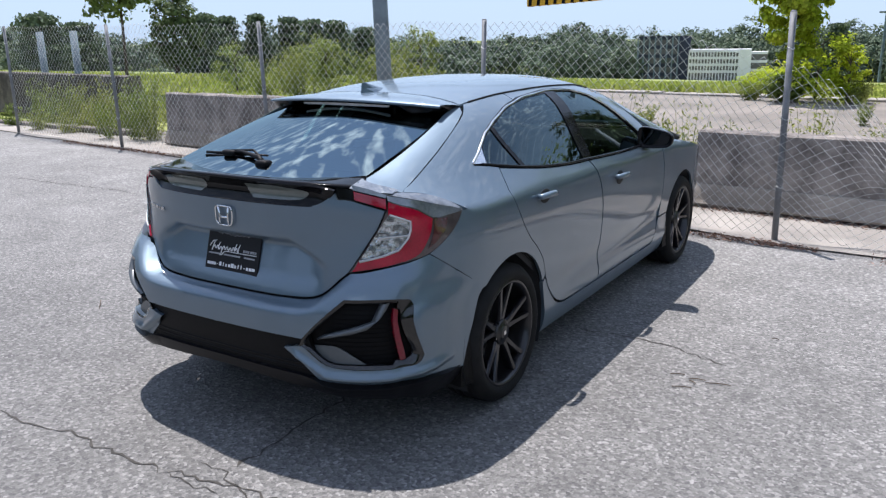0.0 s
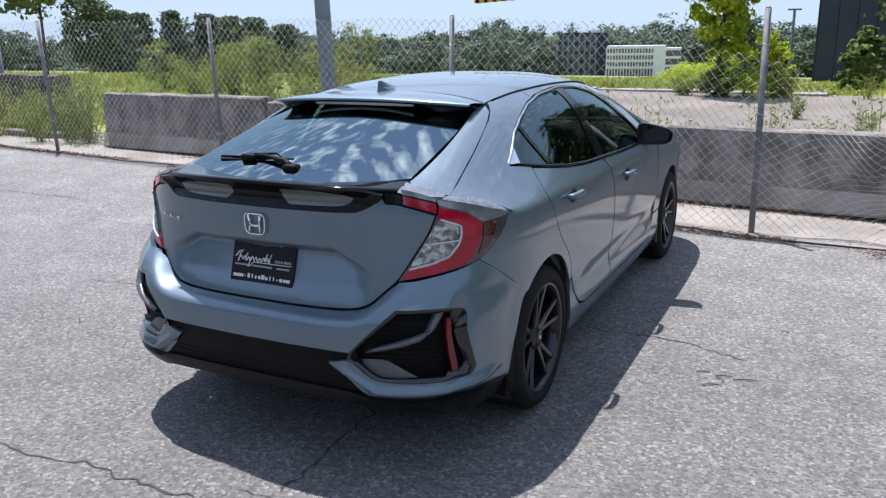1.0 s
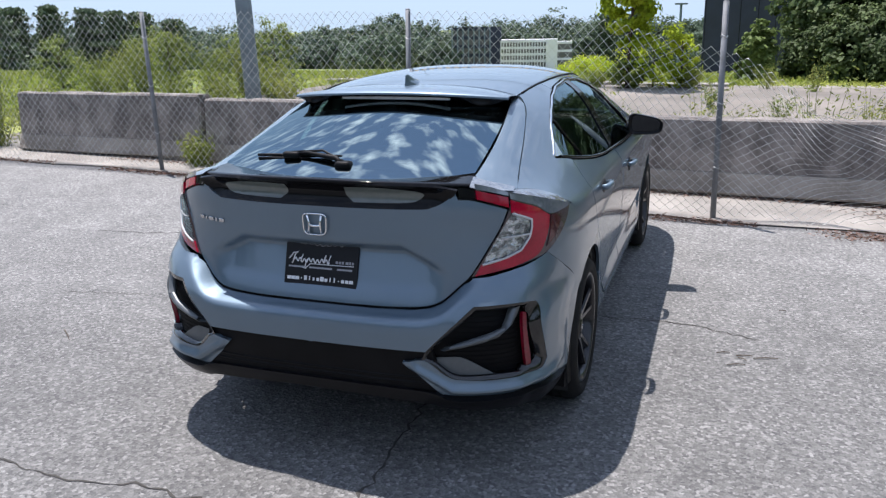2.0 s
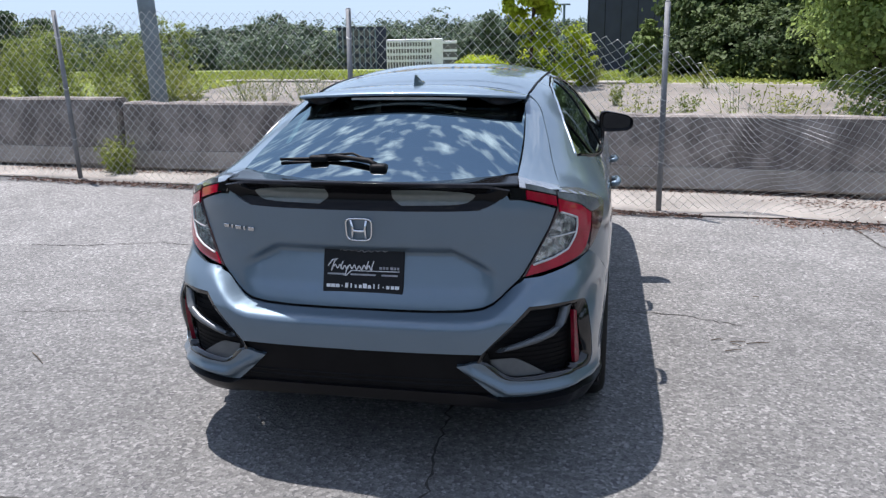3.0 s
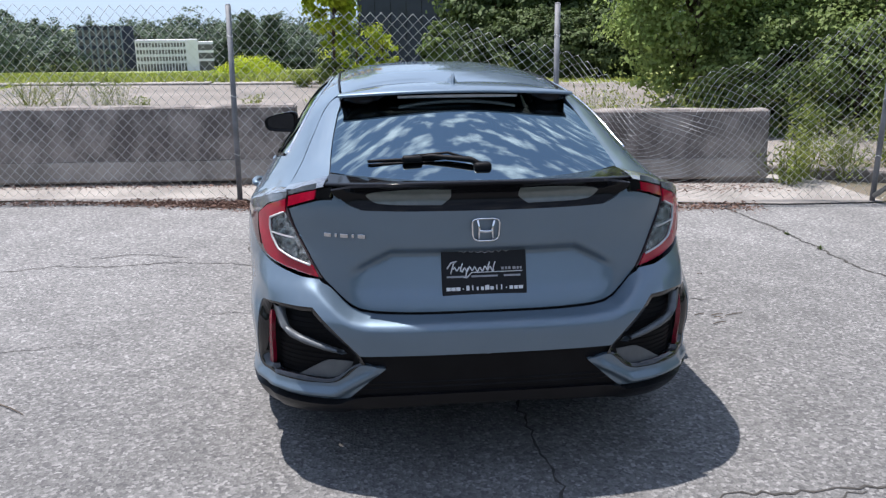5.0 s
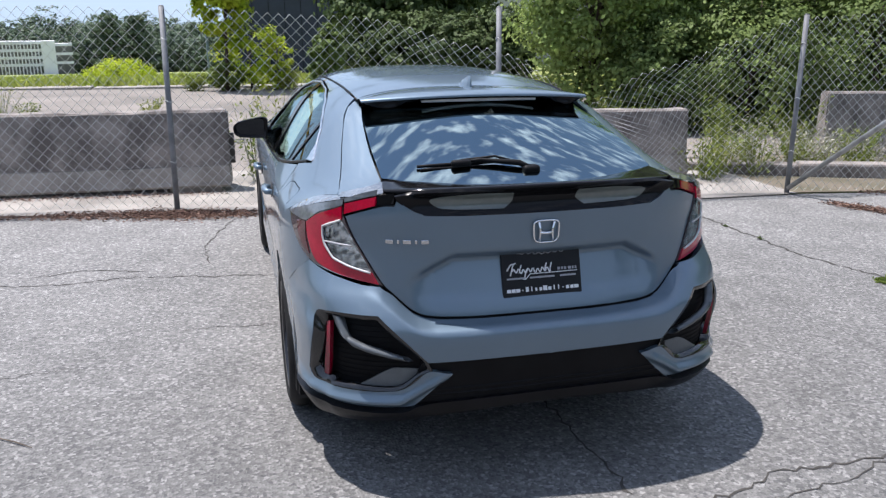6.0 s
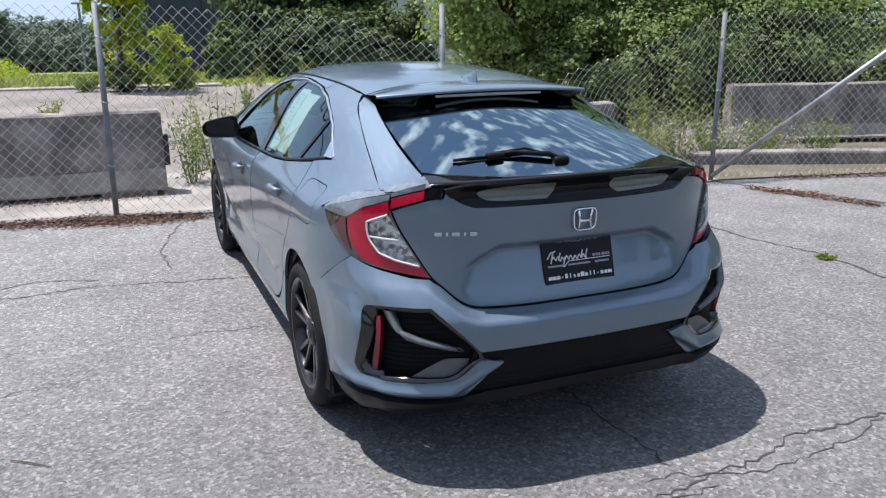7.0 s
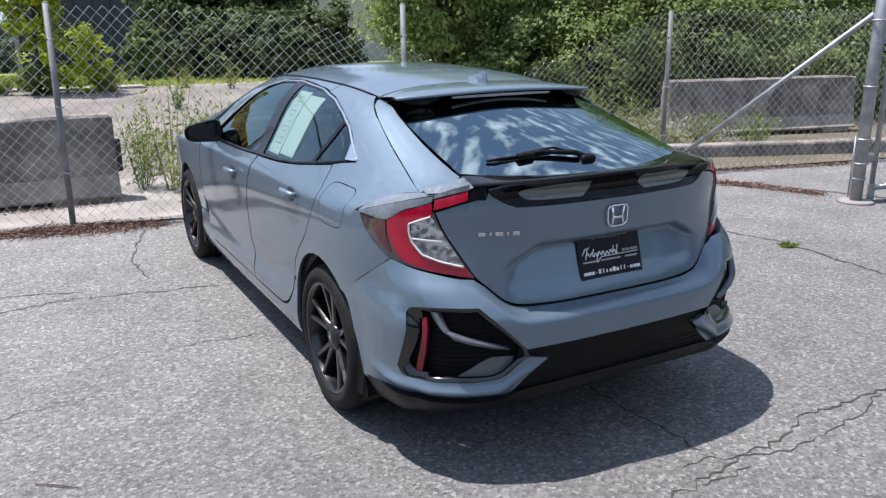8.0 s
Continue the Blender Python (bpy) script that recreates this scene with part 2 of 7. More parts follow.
CABIN = material("dark_cabin_trim", (0.014, 0.014, 0.015), (0.022, 0.022, 0.024), 10, 0.8, 0, 0.2, 150)
SEAT = material("grey_seat_cloth", (0.09, 0.09, 0.095), (0.06, 0.06, 0.062), 20, 0.95, 0, 0.5, 300)
PAPER = material("window_sticker_paper", (0.74, 0.82, 0.78), (0.70, 0.79, 0.75), 5, 0.7)
INK = material("dark_print", (0.25, 0.36, 0.38), (0.20, 0.30, 0.32), 5, 0.7)
DARK_CHROME = material("dull_chrome", (0.62, 0.63, 0.65), (0.5, 0.51, 0.53), 10, 0.16, 1.0, spread=0.05)
PLATE = material("black_plate", (0.006, 0.006, 0.008), (0.009, 0.009, 0.011), 10, 0.45)
WHITE_PRINT = material("white_print", (0.75, 0.75, 0.76), (0.68, 0.68, 0.70), 20, 0.5)
GUIDE = material("milky_light_guide", (0.62, 0.60, 0.60), (0.50, 0.49, 0.50), 20, 0.3)
GREY_PRINT = material("grey_print", (0.34, 0.34, 0.36), (0.28, 0.28, 0.30), 20, 0.5)

SOIL = material("weedy_dirt", (0.15, 0.125, 0.095), (0.085, 0.078, 0.048), 1.4, 0.95, 0, 0.8, 30.0)
BRAKE_LENS = material("clear_brake_lens", (0.50, 0.52, 0.54), (0.40, 0.42, 0.44), 20, 0.12, 0.4, 0, 60, 0.5, 0.04)
for _m, _k in ((RUBBER, 0.25), (PLATE, 0.25), (MATT, 0.14), (BLACK, 0.14)):
    _m.node_tree.nodes["Principled BSDF"].inputs["Specular IOR Level"].default_value = _k
BRIGHT_TRIM = material("satin_bright_trim", (0.80, 0.81, 0.82), (0.74, 0.75, 0.76), 10, 0.20, 1.0, spread=0.05)
PAINT.node_tree.nodes["Principled BSDF"].inputs["Coat Roughness"].default_value = 0.06
LIP_GREY = material("satin_black_plastic", (0.006, 0.006, 0.008), (0.005, 0.005, 0.006), 10, 0.35, 0, 0.1, 300)
LIP_GREY.node_tree.nodes["Principled BSDF"].inputs["Specular IOR Level"].default_value = 0.2
# ---- helpers for meshes ----
def mesh_of(name, verts, faces, mat, parent=None, label="", smooth=False):
    """One mesh object from arrays of corners and faces."""
    me = bpy.data.meshes.new(name)
    verts, faces = np.asarray(verts, np.float32), np.asarray(faces, np.int32)
    me.vertices.add(len(verts))
    me.vertices.foreach_set("co", verts.ravel())
    k = faces.shape[1]
    me.loops.add(faces.size)
    me.loops.foreach_set("vertex_index", faces.ravel())
    me.polygons.add(len(faces))
    me.polygons.foreach_set("loop_start", np.arange(0, faces.size, k, dtype=np.int32))
    me.update(calc_edges=True)
    me.validate()
    if smooth:
        me.polygons.foreach_set("use_smooth", np.ones(len(faces), bool))
    me.materials.append(mat)
    ob = new(name, me)
    ob.parent = parent
    return tagged(ob, label) if label else ob


def part(name, bm, mat, parent=None, label="", smooth=False):
    """Links a bmesh as one mesh object under a thing or a part."""
    me = bpy.data.meshes.new(name)
    bm.to_mesh(me)
    bm.free()
    me.materials.append(mat)
    if smooth:
        me.polygons.foreach_set("use_smooth", np.ones(len(me.polygons), bool))
    ob = new(name, me)
    ob.parent = parent
    return tagged(ob, label) if label else ob


def thing(name, label, category, m=None, group="", kind=""):
    ob = new(name)
    if m is not None:
        ob.matrix_world = m
    return tagged(ob, label, category, group, kind)


def box_bm(size, at=(0, 0, 0), bevel=0.0, turn=0.0, seg=2):
    bm = bmesh.new()
    bmesh.ops.create_cube(bm, size=1, matrix=Matrix.Translation(at) @ Matrix.Rotation(turn, 4, "Z") @ Matrix.Diagonal((*size, 1)))
    if bevel:
        bmesh.ops.bevel(bm, geom=list(bm.edges), offset=bevel, segments=seg, affect="EDGES", profile=0.5)
    return bm


def join_bm(*many):
    out = bmesh.new()
    for b in many:
        me = bpy.data.meshes.new("tmp")
        b.to_mesh(me)
        b.free()
        out.from_mesh(me)
        bpy.data.meshes.remove(me)
    return out


def tube_bm(points, radius, sides=10, closed_ends=True):
    """A round bar along a line of points; radius may be a list."""
    pts = [Vector(p) for p in points]
    rad = radius if isinstance(radius, (list, tuple)) else [radius] * len(pts)
    bm = bmesh.new()
    rings = []
    for k, p in enumerate(pts):
        way = (pts[min(k + 1, len(pts) - 1)] - pts[max(k - 1, 0)]).normalized()
        a = way.orthogonal().normalized() if k == 0 else (rings_a - way * rings_a.dot(way)).normalized()
        rings_a = a
        b = way.cross(a)
        rings.append([bm.verts.new(p + rad[k] * (math.cos(2 * math.pi * j / sides) * a + math.sin(2 * math.pi * j / sides) * b)) for j in range(sides)])
    for r, q in zip(rings, rings[1:]):
        for j in range(sides):
            bm.faces.new((r[j], r[(j + 1) % sides], q[(j + 1) % sides], q[j]))
    if closed_ends:
        bm.faces.new(rings[0][::-1]), bm.faces.new(rings[-1])
    return bm


def ground_z(x, y):
    """The lie of the land: level under the car, a slight cross fall along the fence, falling away over the field."""
    x, y = np.asarray(x, float), np.asarray(y, float)
    near = np.clip((y - 1.5) / 2.5, 0, 1)
    fall = -0.009 * np.clip(x, -14, 12) * near * near * (3 - 2 * near)
    t = np.clip((y - 20.5) / 180, 0, 1)
    return fall * np.clip((40 - y) / 20, 0, 1) - 8.9 * t


def tubes(lines, radius, sides=4):
    """Corners and faces of many thin wires: lines is an array (wire, point, 3)."""
    lines = np.asarray(lines, float)
    count, length, _ = lines.shape
    way = np.gradient(lines, axis=1)
    way /= np.linalg.norm(way, axis=2, keepdims=True) + 1e-9
    ref = np.array([0.0, 1.0, 0.0])
    a = np.cross(way, ref)
    a /= np.linalg.norm(a, axis=2, keepdims=True) + 1e-9
    b = np.cross(way, a)
    ang = np.arange(sides) * 2 * math.pi / sides
    ring = lines[:, :, None] + radius * (np.cos(ang)[None, None, :, None] * a[:, :, None] + np.sin(ang)[None, None, :, None] * b[:, :, None])
    idx = np.arange(count * length * sides).reshape(count, length, sides)
    nxt = np.roll(idx, -1, axis=2)
    faces = np.stack([idx[:, :-1], nxt[:, :-1], nxt[:, 1:], idx[:, 1:]], -1).reshape(-1, 4)
    return ring.reshape(-1, 3), faces


def leaves(centres, size, rng, flat=0.0, tall=1.6):
    """Corners and faces of many small leaves, one folded diamond at each centre."""
    n = len(centres)
    way = rng.normal(size=(n, 3))
    way[:, 2] = way[:, 2] * (1 - flat) - 0.2
    way /= np.linalg.norm(way, axis=1, keepdims=True)
    side = np.cross(way, rng.normal(size=(n, 3)))
    side /= np.linalg.norm(side, axis=1, keepdims=True) + 1e-9
    s = (size * rng.uniform(0.6, 1.35, n))[:, None]
    v = np.stack([centres - way * s * tall * 0.5, centres + side * s * 0.5, centres + way * s * tall * 0.5, centres - side * s * 0.5], 1)
    return v.reshape(-1, 3), np.arange(4 * n).reshape(-1, 4)


def crown_leaves(rng, middle, radii, clumps, per, clump, size, hollow=0.6, tall=1.6, floor=None):
    """Corners of the leaves of an uneven crown: each leaf lies roughly square to the outside and the sky, so that lit clumps stand over dark gaps."""
    way = rng.normal(size=(clumps, 3))
    way /= np.linalg.norm(way, axis=1, keepdims=True)
    far = (hollow + (1 - hollow) * rng.uniform(0, 1, clumps) ** 0.6) * rng.uniform(0.74, 1.14, clumps)
    mid = np.asarray(middle) + way * far[:, None] * np.asarray(radii)
    big = rng.uniform(0.55, 1.35, clumps)
    off = rng.normal(size=(clumps * per, 3))
    c = np.repeat(mid, per, 0) + off * clump * np.repeat(big, per)[:, None] * np.array([1, 1, 0.62])
    out = 0.75 * np.repeat(way, per, 0) + 0.35 * off + 0.55 * rng.normal(size=c.shape) + np.array([0, 0, 0.55])
    if floor is not None:
        keep = c[:, 2] > floor
        c, out = c[keep], out[keep]
    out /= np.linalg.norm(out, axis=1, keepdims=True) + 1e-9
    along = np.cross(out, rng.normal(size=c.shape))
    along /= np.linalg.norm(along, axis=1, keepdims=True) + 1e-9
    side = np.cross(out, along)
    s = (size * rng.uniform(0.6, 1.35, len(c)))[:, None]
    droop = out * s * 0.18
    v = np.stack([c - along * s * tall * 0.5 - droop, c + side * s * 0.5, c + along * s * tall * 0.5 - droop, c - side * s * 0.5], 1)
    return v.reshape(-1, 3)


# ---- the car's body as smooth surfaces (rear axle at y = 0, ahead is +y) ----
def smooth_curve(pairs):
    """A smooth function through (x, y) pairs, without overshoot."""
    px, py = np.array(pairs, float).T
    h, d = np.diff(px), np.diff(py) / np.diff(px)
    m = np.zeros(len(px))
    for k in range(1, len(px) - 1):
        if d[k - 1] * d[k] > 0:
            a, b = 2 * h[k] + h[k - 1], h[k] + 2 * h[k - 1]
            m[k] = (a + b) / (a / d[k - 1] + b / d[k])
    m[0], m[-1] = d[0], d[-1]

    def value(x):
        x = np.asarray(x, float)
        k = np.clip(np.searchsorted(px, x) - 1, 0, len(h) - 1)
        t = (x - px[k]) / h[k]
        out = x < px[0], x > px[-1]
        t = np.clip(t, 0, 1)
        y = (2 * t**3 - 3 * t**2 + 1) * py[k] + (t**3 - 2 * t**2 + t) * h[k] * m[k] + (3 * t**2 - 2 * t**3) * py[k + 1] + (t**3 - t**2) * h[k] * m[k + 1]
        return y + np.where(out[0], (x - px[0]) * m[0], 0) + np.where(out[1], (x - px[-1]) * m[-1], 0)

    return value


CORNER, DEPTH = 2.9, 0.78  # the plan of the rear corners: a squared ellipse
rear_of = smooth_curve([(0.18, -0.80), (0.28, -0.875), (0.33, -0.885), (0.46, -0.895), (0.52, -0.905), (0.575, -0.90), (0.605, -0.875), (0.64, -0.835), (0.72, -0.825), (0.80, -0.815), (0.90, -0.805), (1.00, -0.815), (1.08, -0.81)])
side_of = smooth_curve([(0.16, 0.83), (0.24, 0.868), (0.32, 0.880), (0.42, 0.879), (0.55, 0.885), (0.70, 0.894), (0.80, 0.897), (0.88, 0.893), (0.95, 0.880), (1.05, 0.85)])
front_taper = smooth_curve([(2.2, 1.0), (2.9, 0.985), (3.2, 0.95), (3.4, 0.88), (3.55, 0.72)])
crease_of = smooth_curve([(-0.85, 1.062), (-0.66, 1.052), (-0.50, 1.01), (-0.29, 0.957), (-0.1, 0.947), (0.3, 0.942), (1.0, 0.928), (2.0, 0.91), (2.7, 0.88), (3.2, 0.80), (3.5, 0.70)])
spine_of = smooth_curve([(-0.85, 1.075), (-0.72, 1.085), (-0.60, 1.103), (-0.3, 1.205), (0.0, 1.312), (0.10, 1.345), (0.25, 1.375), (0.6, 1.406), (1.05, 1.416), (1.45, 1.405), (1.75, 1.365), (2.1, 1.26), (2.7, 1.015), (2.8, 0.985), (3.2, 0.90), (3.5, 0.76)])
rail_of = smooth_curve([(-0.85, 0.46), (-0.6, 0.515), (-0.1, 0.54), (0.5, 0.575), (1.2, 0.585), (1.7, 0.57), (2.2, 0.60), (2.75, 0.70), (3.5, 0.66)])
round_of = smooth_curve([(-0.85, 9.0), (-0.55, 9.0), (0.1, 8.0), (1.7, 8.0), (2.7, 6.0), (3.5, 4.0)])


def lower_x(y, z):
    """Half the width of the lower body at a place along the car and a height."""
    y, z = np.asarray(y, float), np.asarray(z, float)
    back = np.clip((rear_of(z) + DEPTH - y) / DEPTH, 0, 1)
    return side_of(z) * np.where(y > 2.2, front_taper(y), 1.0) * (1 - back**CORNER) ** (1 / CORNER)


def upper_x(y, z):
    """Half the width above the shoulder crease."""
    zs, zc = crease_of(y), np.maximum(spine_of(y), crease_of(y) + 0.01)
    h = np.clip((z - zs) / (zc - zs), 0, 1)
    xs = lower_x(y, zs)
    xr = np.minimum(rail_of(y), xs)
    return (xs - (xs - xr) * h) * (1 - h ** round_of(y)) ** (1 / 2.6)


def body_x(y, z):
    y, z = np.asarray(y, float), np.asarray(z, float)
    return np.where(z < crease_of(y), lower_x(y, z), upper_x(y, z))


def body_z(x, y):
    """The height of the roof, glass and deck over a place."""
    x, y = np.abs(np.asarray(x, float)), np.asarray(y, float)
    low, high = crease_of(y) + 0 * x, np.maximum(spine_of(y), crease_of(y) + 0.01) + 0 * x
    for _ in range(30):
        mid = (low + high) / 2
        inside = upper_x(y, mid) > x
        low, high = np.where(inside, mid, low), np.where(inside, high, mid)
    return (low + high) / 2


# Round the rear corner: s runs from the middle of the back, along the bumper, to the side.
_a = np.linspace(0, math.pi / 2, 4000)
_cx, _cy = 0.89 * np.sin(_a) ** (2 / CORNER), DEPTH * (1 - np.cos(_a) ** (2 / CORNER))
_cs = np.concatenate([[0], np.cumsum(np.hypot(np.diff(_cx), np.diff(_cy)))])
CORNER_END = float(_cs[-1])


def wrap(s, z):
    """The place on the lower body at s metres round from the middle of the back, and the height z. Negative s: the left."""
    s, z = np.asarray(s, float), np.asarray(z, float)
    a = np.abs(s)
    fx, fy = np.interp(a, _cs, _cx) / 0.89, np.interp(a, _cs, _cy) / DEPTH
    w, r = side_of(z), rear_of(z)
    x_back = fx * w
    y_back = r + DEPTH * (1 - (1 - np.clip(fx, 0, 1) ** CORNER) ** (1 / CORNER))
    over = np.maximum(a - CORNER_END, 0)
    y_side = r + DEPTH * fy + over
    on_side = fx > 0.8
    y = np.where(on_side, y_side, y_back)
    x = np.where(on_side, lower_x(y_side, z), x_back)
    return np.stack([np.where(s < 0, -x, x), y, z + 0 * x], -1)


# ---- ground, lot, slab, field ----
def sheet(name, xs, ys, lift, mat, keep=None, kind="structure", label="", category="", jitter=0.0):
    gx, gy = np.meshgrid(np.asarray(xs, float), np.asarray(ys, float))
    gz = ground_z(gx, gy) + lift
    if keep is not None:
        gx, gy = keep(gx, gy)
        gz = ground_z(gx, gy) + lift
    idx = np.arange(gx.size).reshape(gx.shape)
    faces = np.stack([idx[:-1, :-1], idx[:-1, 1:], idx[1:, 1:], idx[1:, :-1]], -1).reshape(-1, 4)
    ob = mesh_of(name, np.stack([gx, gy, gz], -1).reshape(-1, 3), faces, mat, None, "", True)
    return tagged(ob, label, category, "", kind)


FENCE = [(-11.4, 4.95), (-8.1, 4.62), (-4.85, 4.42), (-1.58, 4.13), (1.37, 3.77), (4.4, 3.52), (7.6, 2.9)]
fence_y = smooth_curve(FENCE)
wide = np.concatenate([[-3000, -900, -300, -120], np.arange(-60, 61, 4.0), [120, 300, 900, 3000]])
deep = np.concatenate([[-3000, -600, -150, -50], np.arange(-20, 40, 2.0), np.arange(40, 240, 8.0), [300, 600, 1200, 3000]])
sheet("ground", wide, deep, -0.035, GRASS_GROUND, None, "structure", "rough green field of grass and weeds, falling away from the lot", "ground")
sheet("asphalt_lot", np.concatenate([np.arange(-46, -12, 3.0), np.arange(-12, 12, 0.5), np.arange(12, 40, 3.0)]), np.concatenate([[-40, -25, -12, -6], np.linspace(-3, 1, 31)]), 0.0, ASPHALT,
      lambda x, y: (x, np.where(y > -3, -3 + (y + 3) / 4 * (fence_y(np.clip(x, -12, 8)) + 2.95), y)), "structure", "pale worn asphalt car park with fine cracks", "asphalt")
sheet("concrete_slab", np.arange(-22, 4.51, 0.5), np.linspace(0, 1, 6), 0.014, SLAB, lambda x, y: (x, fence_y(np.clip(x, -12, 8)) - 0.12 + 0.05 * np.sin(x * 3.1) + y * np.clip(2.1 + (x + 8.2) * 1.2, 0.75, 2.1)), "structure", "bleached concrete strip along the fence", "slab")
sheet("back_lot", np.arange(-9.5, 15, 1.0), np.arange(5.9, 19.6, 0.8), -0.004, BACK_LOT, None, "structure", "disused pale pavement behind the barriers", "pavement")
sheet("far_pavement", np.arange(1.6, 45, 3.0), np.arange(19.62, 22.2, 0.5), -0.008, SLAB, None, "structure", "bleached concrete apron at the end of the disused lot", "pavement")
sheet("verge", np.arange(4.0, 20.1, 0.5), np.linspace(0, 1, 8), -0.012, SOIL, lambda x, y: (x, np.where(x < 7.6, fence_y(np.clip(x, -12, 7.6)), 2.9 - 0.12 * (x - 7.6)) + 0.1 + y * (9 - 0.25 * (x - 4))), "structure", "weedy brown soil between the gate fence and the bushes", "soil")
kerb_bm = join_bm(*[box_bm((2.96, 0.7, 0.16), (-9 + 3 * k, 19.75 + 0.02 * (k % 3), float(ground_z(-9 + 3 * k, 19.6)) - 0.03), 0.02) for k in range(4)])
tagged(part("kerb_far", kerb_bm, SLAB), "pale concrete kerb at the end of the disused lot", "kerb", "", "structure")

# ---- cracks: jagged open lines in the asphalt ----
def crack(name, points, width, seed, label="thin jagged open crack in the asphalt"):
    rng = np.random.default_rng(seed)
    pts = [np.array(points[0], float)]
    for p, q in zip(points, points[1:]):
        p, q = np.array(p, float), np.array(q, float)
        n = max(2, int(np.linalg.norm(q - p) / 0.035))
        side = np.array([-(q - p)[1], (q - p)[0]]) / np.linalg.norm(q - p)
        for k in range(1, n + 1):
            pts.append(p + (q - p) * k / n + side * rng.normal() * 0.012 * (k < n))
    pts = np.array(pts)
    way = np.gradient(pts, axis=0)
    way /= np.linalg.norm(way, axis=1, keepdims=True) + 1e-9
    nor = np.stack([-way[:, 1], way[:, 0]], 1)
    w = width * rng.uniform(0.25, 1.25, len(pts))[:, None]
    w[0] = w[-1] = 0.0005
    v = np.concatenate([pts + nor * w / 2, pts - nor * w / 2])
    v = np.c_[v, ground_z(v[:, 0], v[:, 1]) + 0.003]
    i = np.arange(len(pts) - 1)
    faces = np.stack([i, i + len(pts), i + len(pts) + 1, i + 1], 1)
    return tagged(mesh_of(name, v, faces, CRACK), label, "crack", "cracks", "structure")


CRACKS_NEAR = [
    ([(-1.6, -1.22), (-1.03, -1.3), (-0.84, -1.32), (-0.55, -1.26), (-0.15, -1.28), (0.06, -1.26), (0.39, -1.2), (0.66, -1.17), (0.86, -1.09), (1.39, -1.12), (1.9, -1.05)], 0.011),
    ([(0.06, -1.26), (0.2, -1.28), (0.34, -1.27)], 0.006),
    ([(0.1, -1.15), (0.22, -1.14), (0.43, -1.22), (0.56, -1.27), (0.82, -1.24), (1.12, -1.21), (1.35, -1.13)], 0.007),
    ([(0.24, -0.2), (0.23, -0.6), (0.25, -0.83), (0.26, -1.1)], 0.016),
    ([(0.6, 1.0), (1.15, 1.04), (1.32, 1.02), (1.67, 0.89)], 0.009),
]
CRACKS_FAR = [
    ([(2.88, 3.35), (2.95, 2.57), (2.93, 1.39), (3.11, 0.85), (3.02, -0.06), (3.05, -1.2)], 0.021),
    ([(-3.6, 1.9), (-3.09, 1.95), (-2.6, 2.1), (-2.15, 2.05), (-1.75, 2.12), (-1.33, 2.02), (-0.7, 1.92)], 0.012),
    ([(-2.42, 2.27), (-2.11, 2.36), (-1.69, 2.22)], 0.009),
    ([(-1.07, 3.7), (-1.23, 3.14), (-1.31, 2.76), (-1.28, 2.3)], 0.012),
    ([(-1.41, 1.0), (-1.2, 1.03), (-0.9, 0.97)], 0.007),
    ([(-7.2, 2.4), (-6.32, 2.43), (-5.33, 2.48), (-4.9, 2.41)], 0.012),
    ([(-1.87, 0.62), (-2.22, 0.57), (-2.6, 0.5)], 0.007),
]
for k, (line, w) in enumerate(CRACKS_NEAR + CRACKS_FAR):
    crack("crack", line, w, 40 + k)

# ---- concrete barriers ----
def barrier(x0, y0, x1, y1, height, label, seed, base=0.0, face=None):
    """A precast barrier: a wide foot with a ledge, and a tall upright slab with worn edges, lifting slots below."""
    length, turn = math.hypot(x1 - x0, y1 - y0), math.atan2(y1 - y0, x1 - x0)
    rng = random.Random(seed)
    n = max(6, int(length / 0.22))
    ob = thing("concrete_barrier", label, "barrier", pose(x0, y0, base, 0, 0, math.degrees(turn)), "concrete barriers")
    foot_side = [(-0.225, 0.045), (-0.225, 0.07), (-0.205, 0.10), (-0.155, 0.245), (-0.135, 0.255)]
    slab_side = [(-0.148, 0.235), (-0.140, 0.30), (-0.115, height - 0.022), (-0.095, height)]
    for name, run, mat in (("foot", foot_side, face or BARRIER_FOOT), ("slab", slab_side, face or BARRIER_FACE)):
        half = run + [(-y, z) for y, z in run[::-1]]
        bm = bmesh.new()
        rings = []
        for k in range(n + 1):
            x = length * k / n
            chip = 0.012 * (rng.random() < 0.2)
            rings.append([bm.verts.new((x, y + rng.uniform(-0.003, 0.003), z + rng.uniform(-0.004, 0.004) * (z > 0.06) - chip * (z > height - 0.01))) for y, z in half])
        for a, b in zip(rings, rings[1:]):
            for j in range(len(half)):
                bm.faces.new((a[j], b[j], b[(j + 1) % len(half)], a[(j + 1) % len(half)]))
        bm.faces.new(rings[0]), bm.faces.new(rings[-1][::-1])
        bmesh.ops.recalc_face_normals(bm, faces=bm.faces)
        bmesh.ops.bevel(bm, geom=[q for q in bm.edges if q.is_manifold and q.calc_face_angle(0) > 1.2], offset=0.018, segments=2, affect="EDGES")
        part(name, bm, mat, ob, "paler washed-out foot" if name == "foot" else "")
    for x in (0.35, length - 0.35):
        part("bearing_pad", box_bm((0.5, 0.36, 0.075), (x, 0, 0.0225), 0.006), BARRIER_FOOT, ob)
    return ob


def gz(x, y):
    return float(ground_z(x, y))


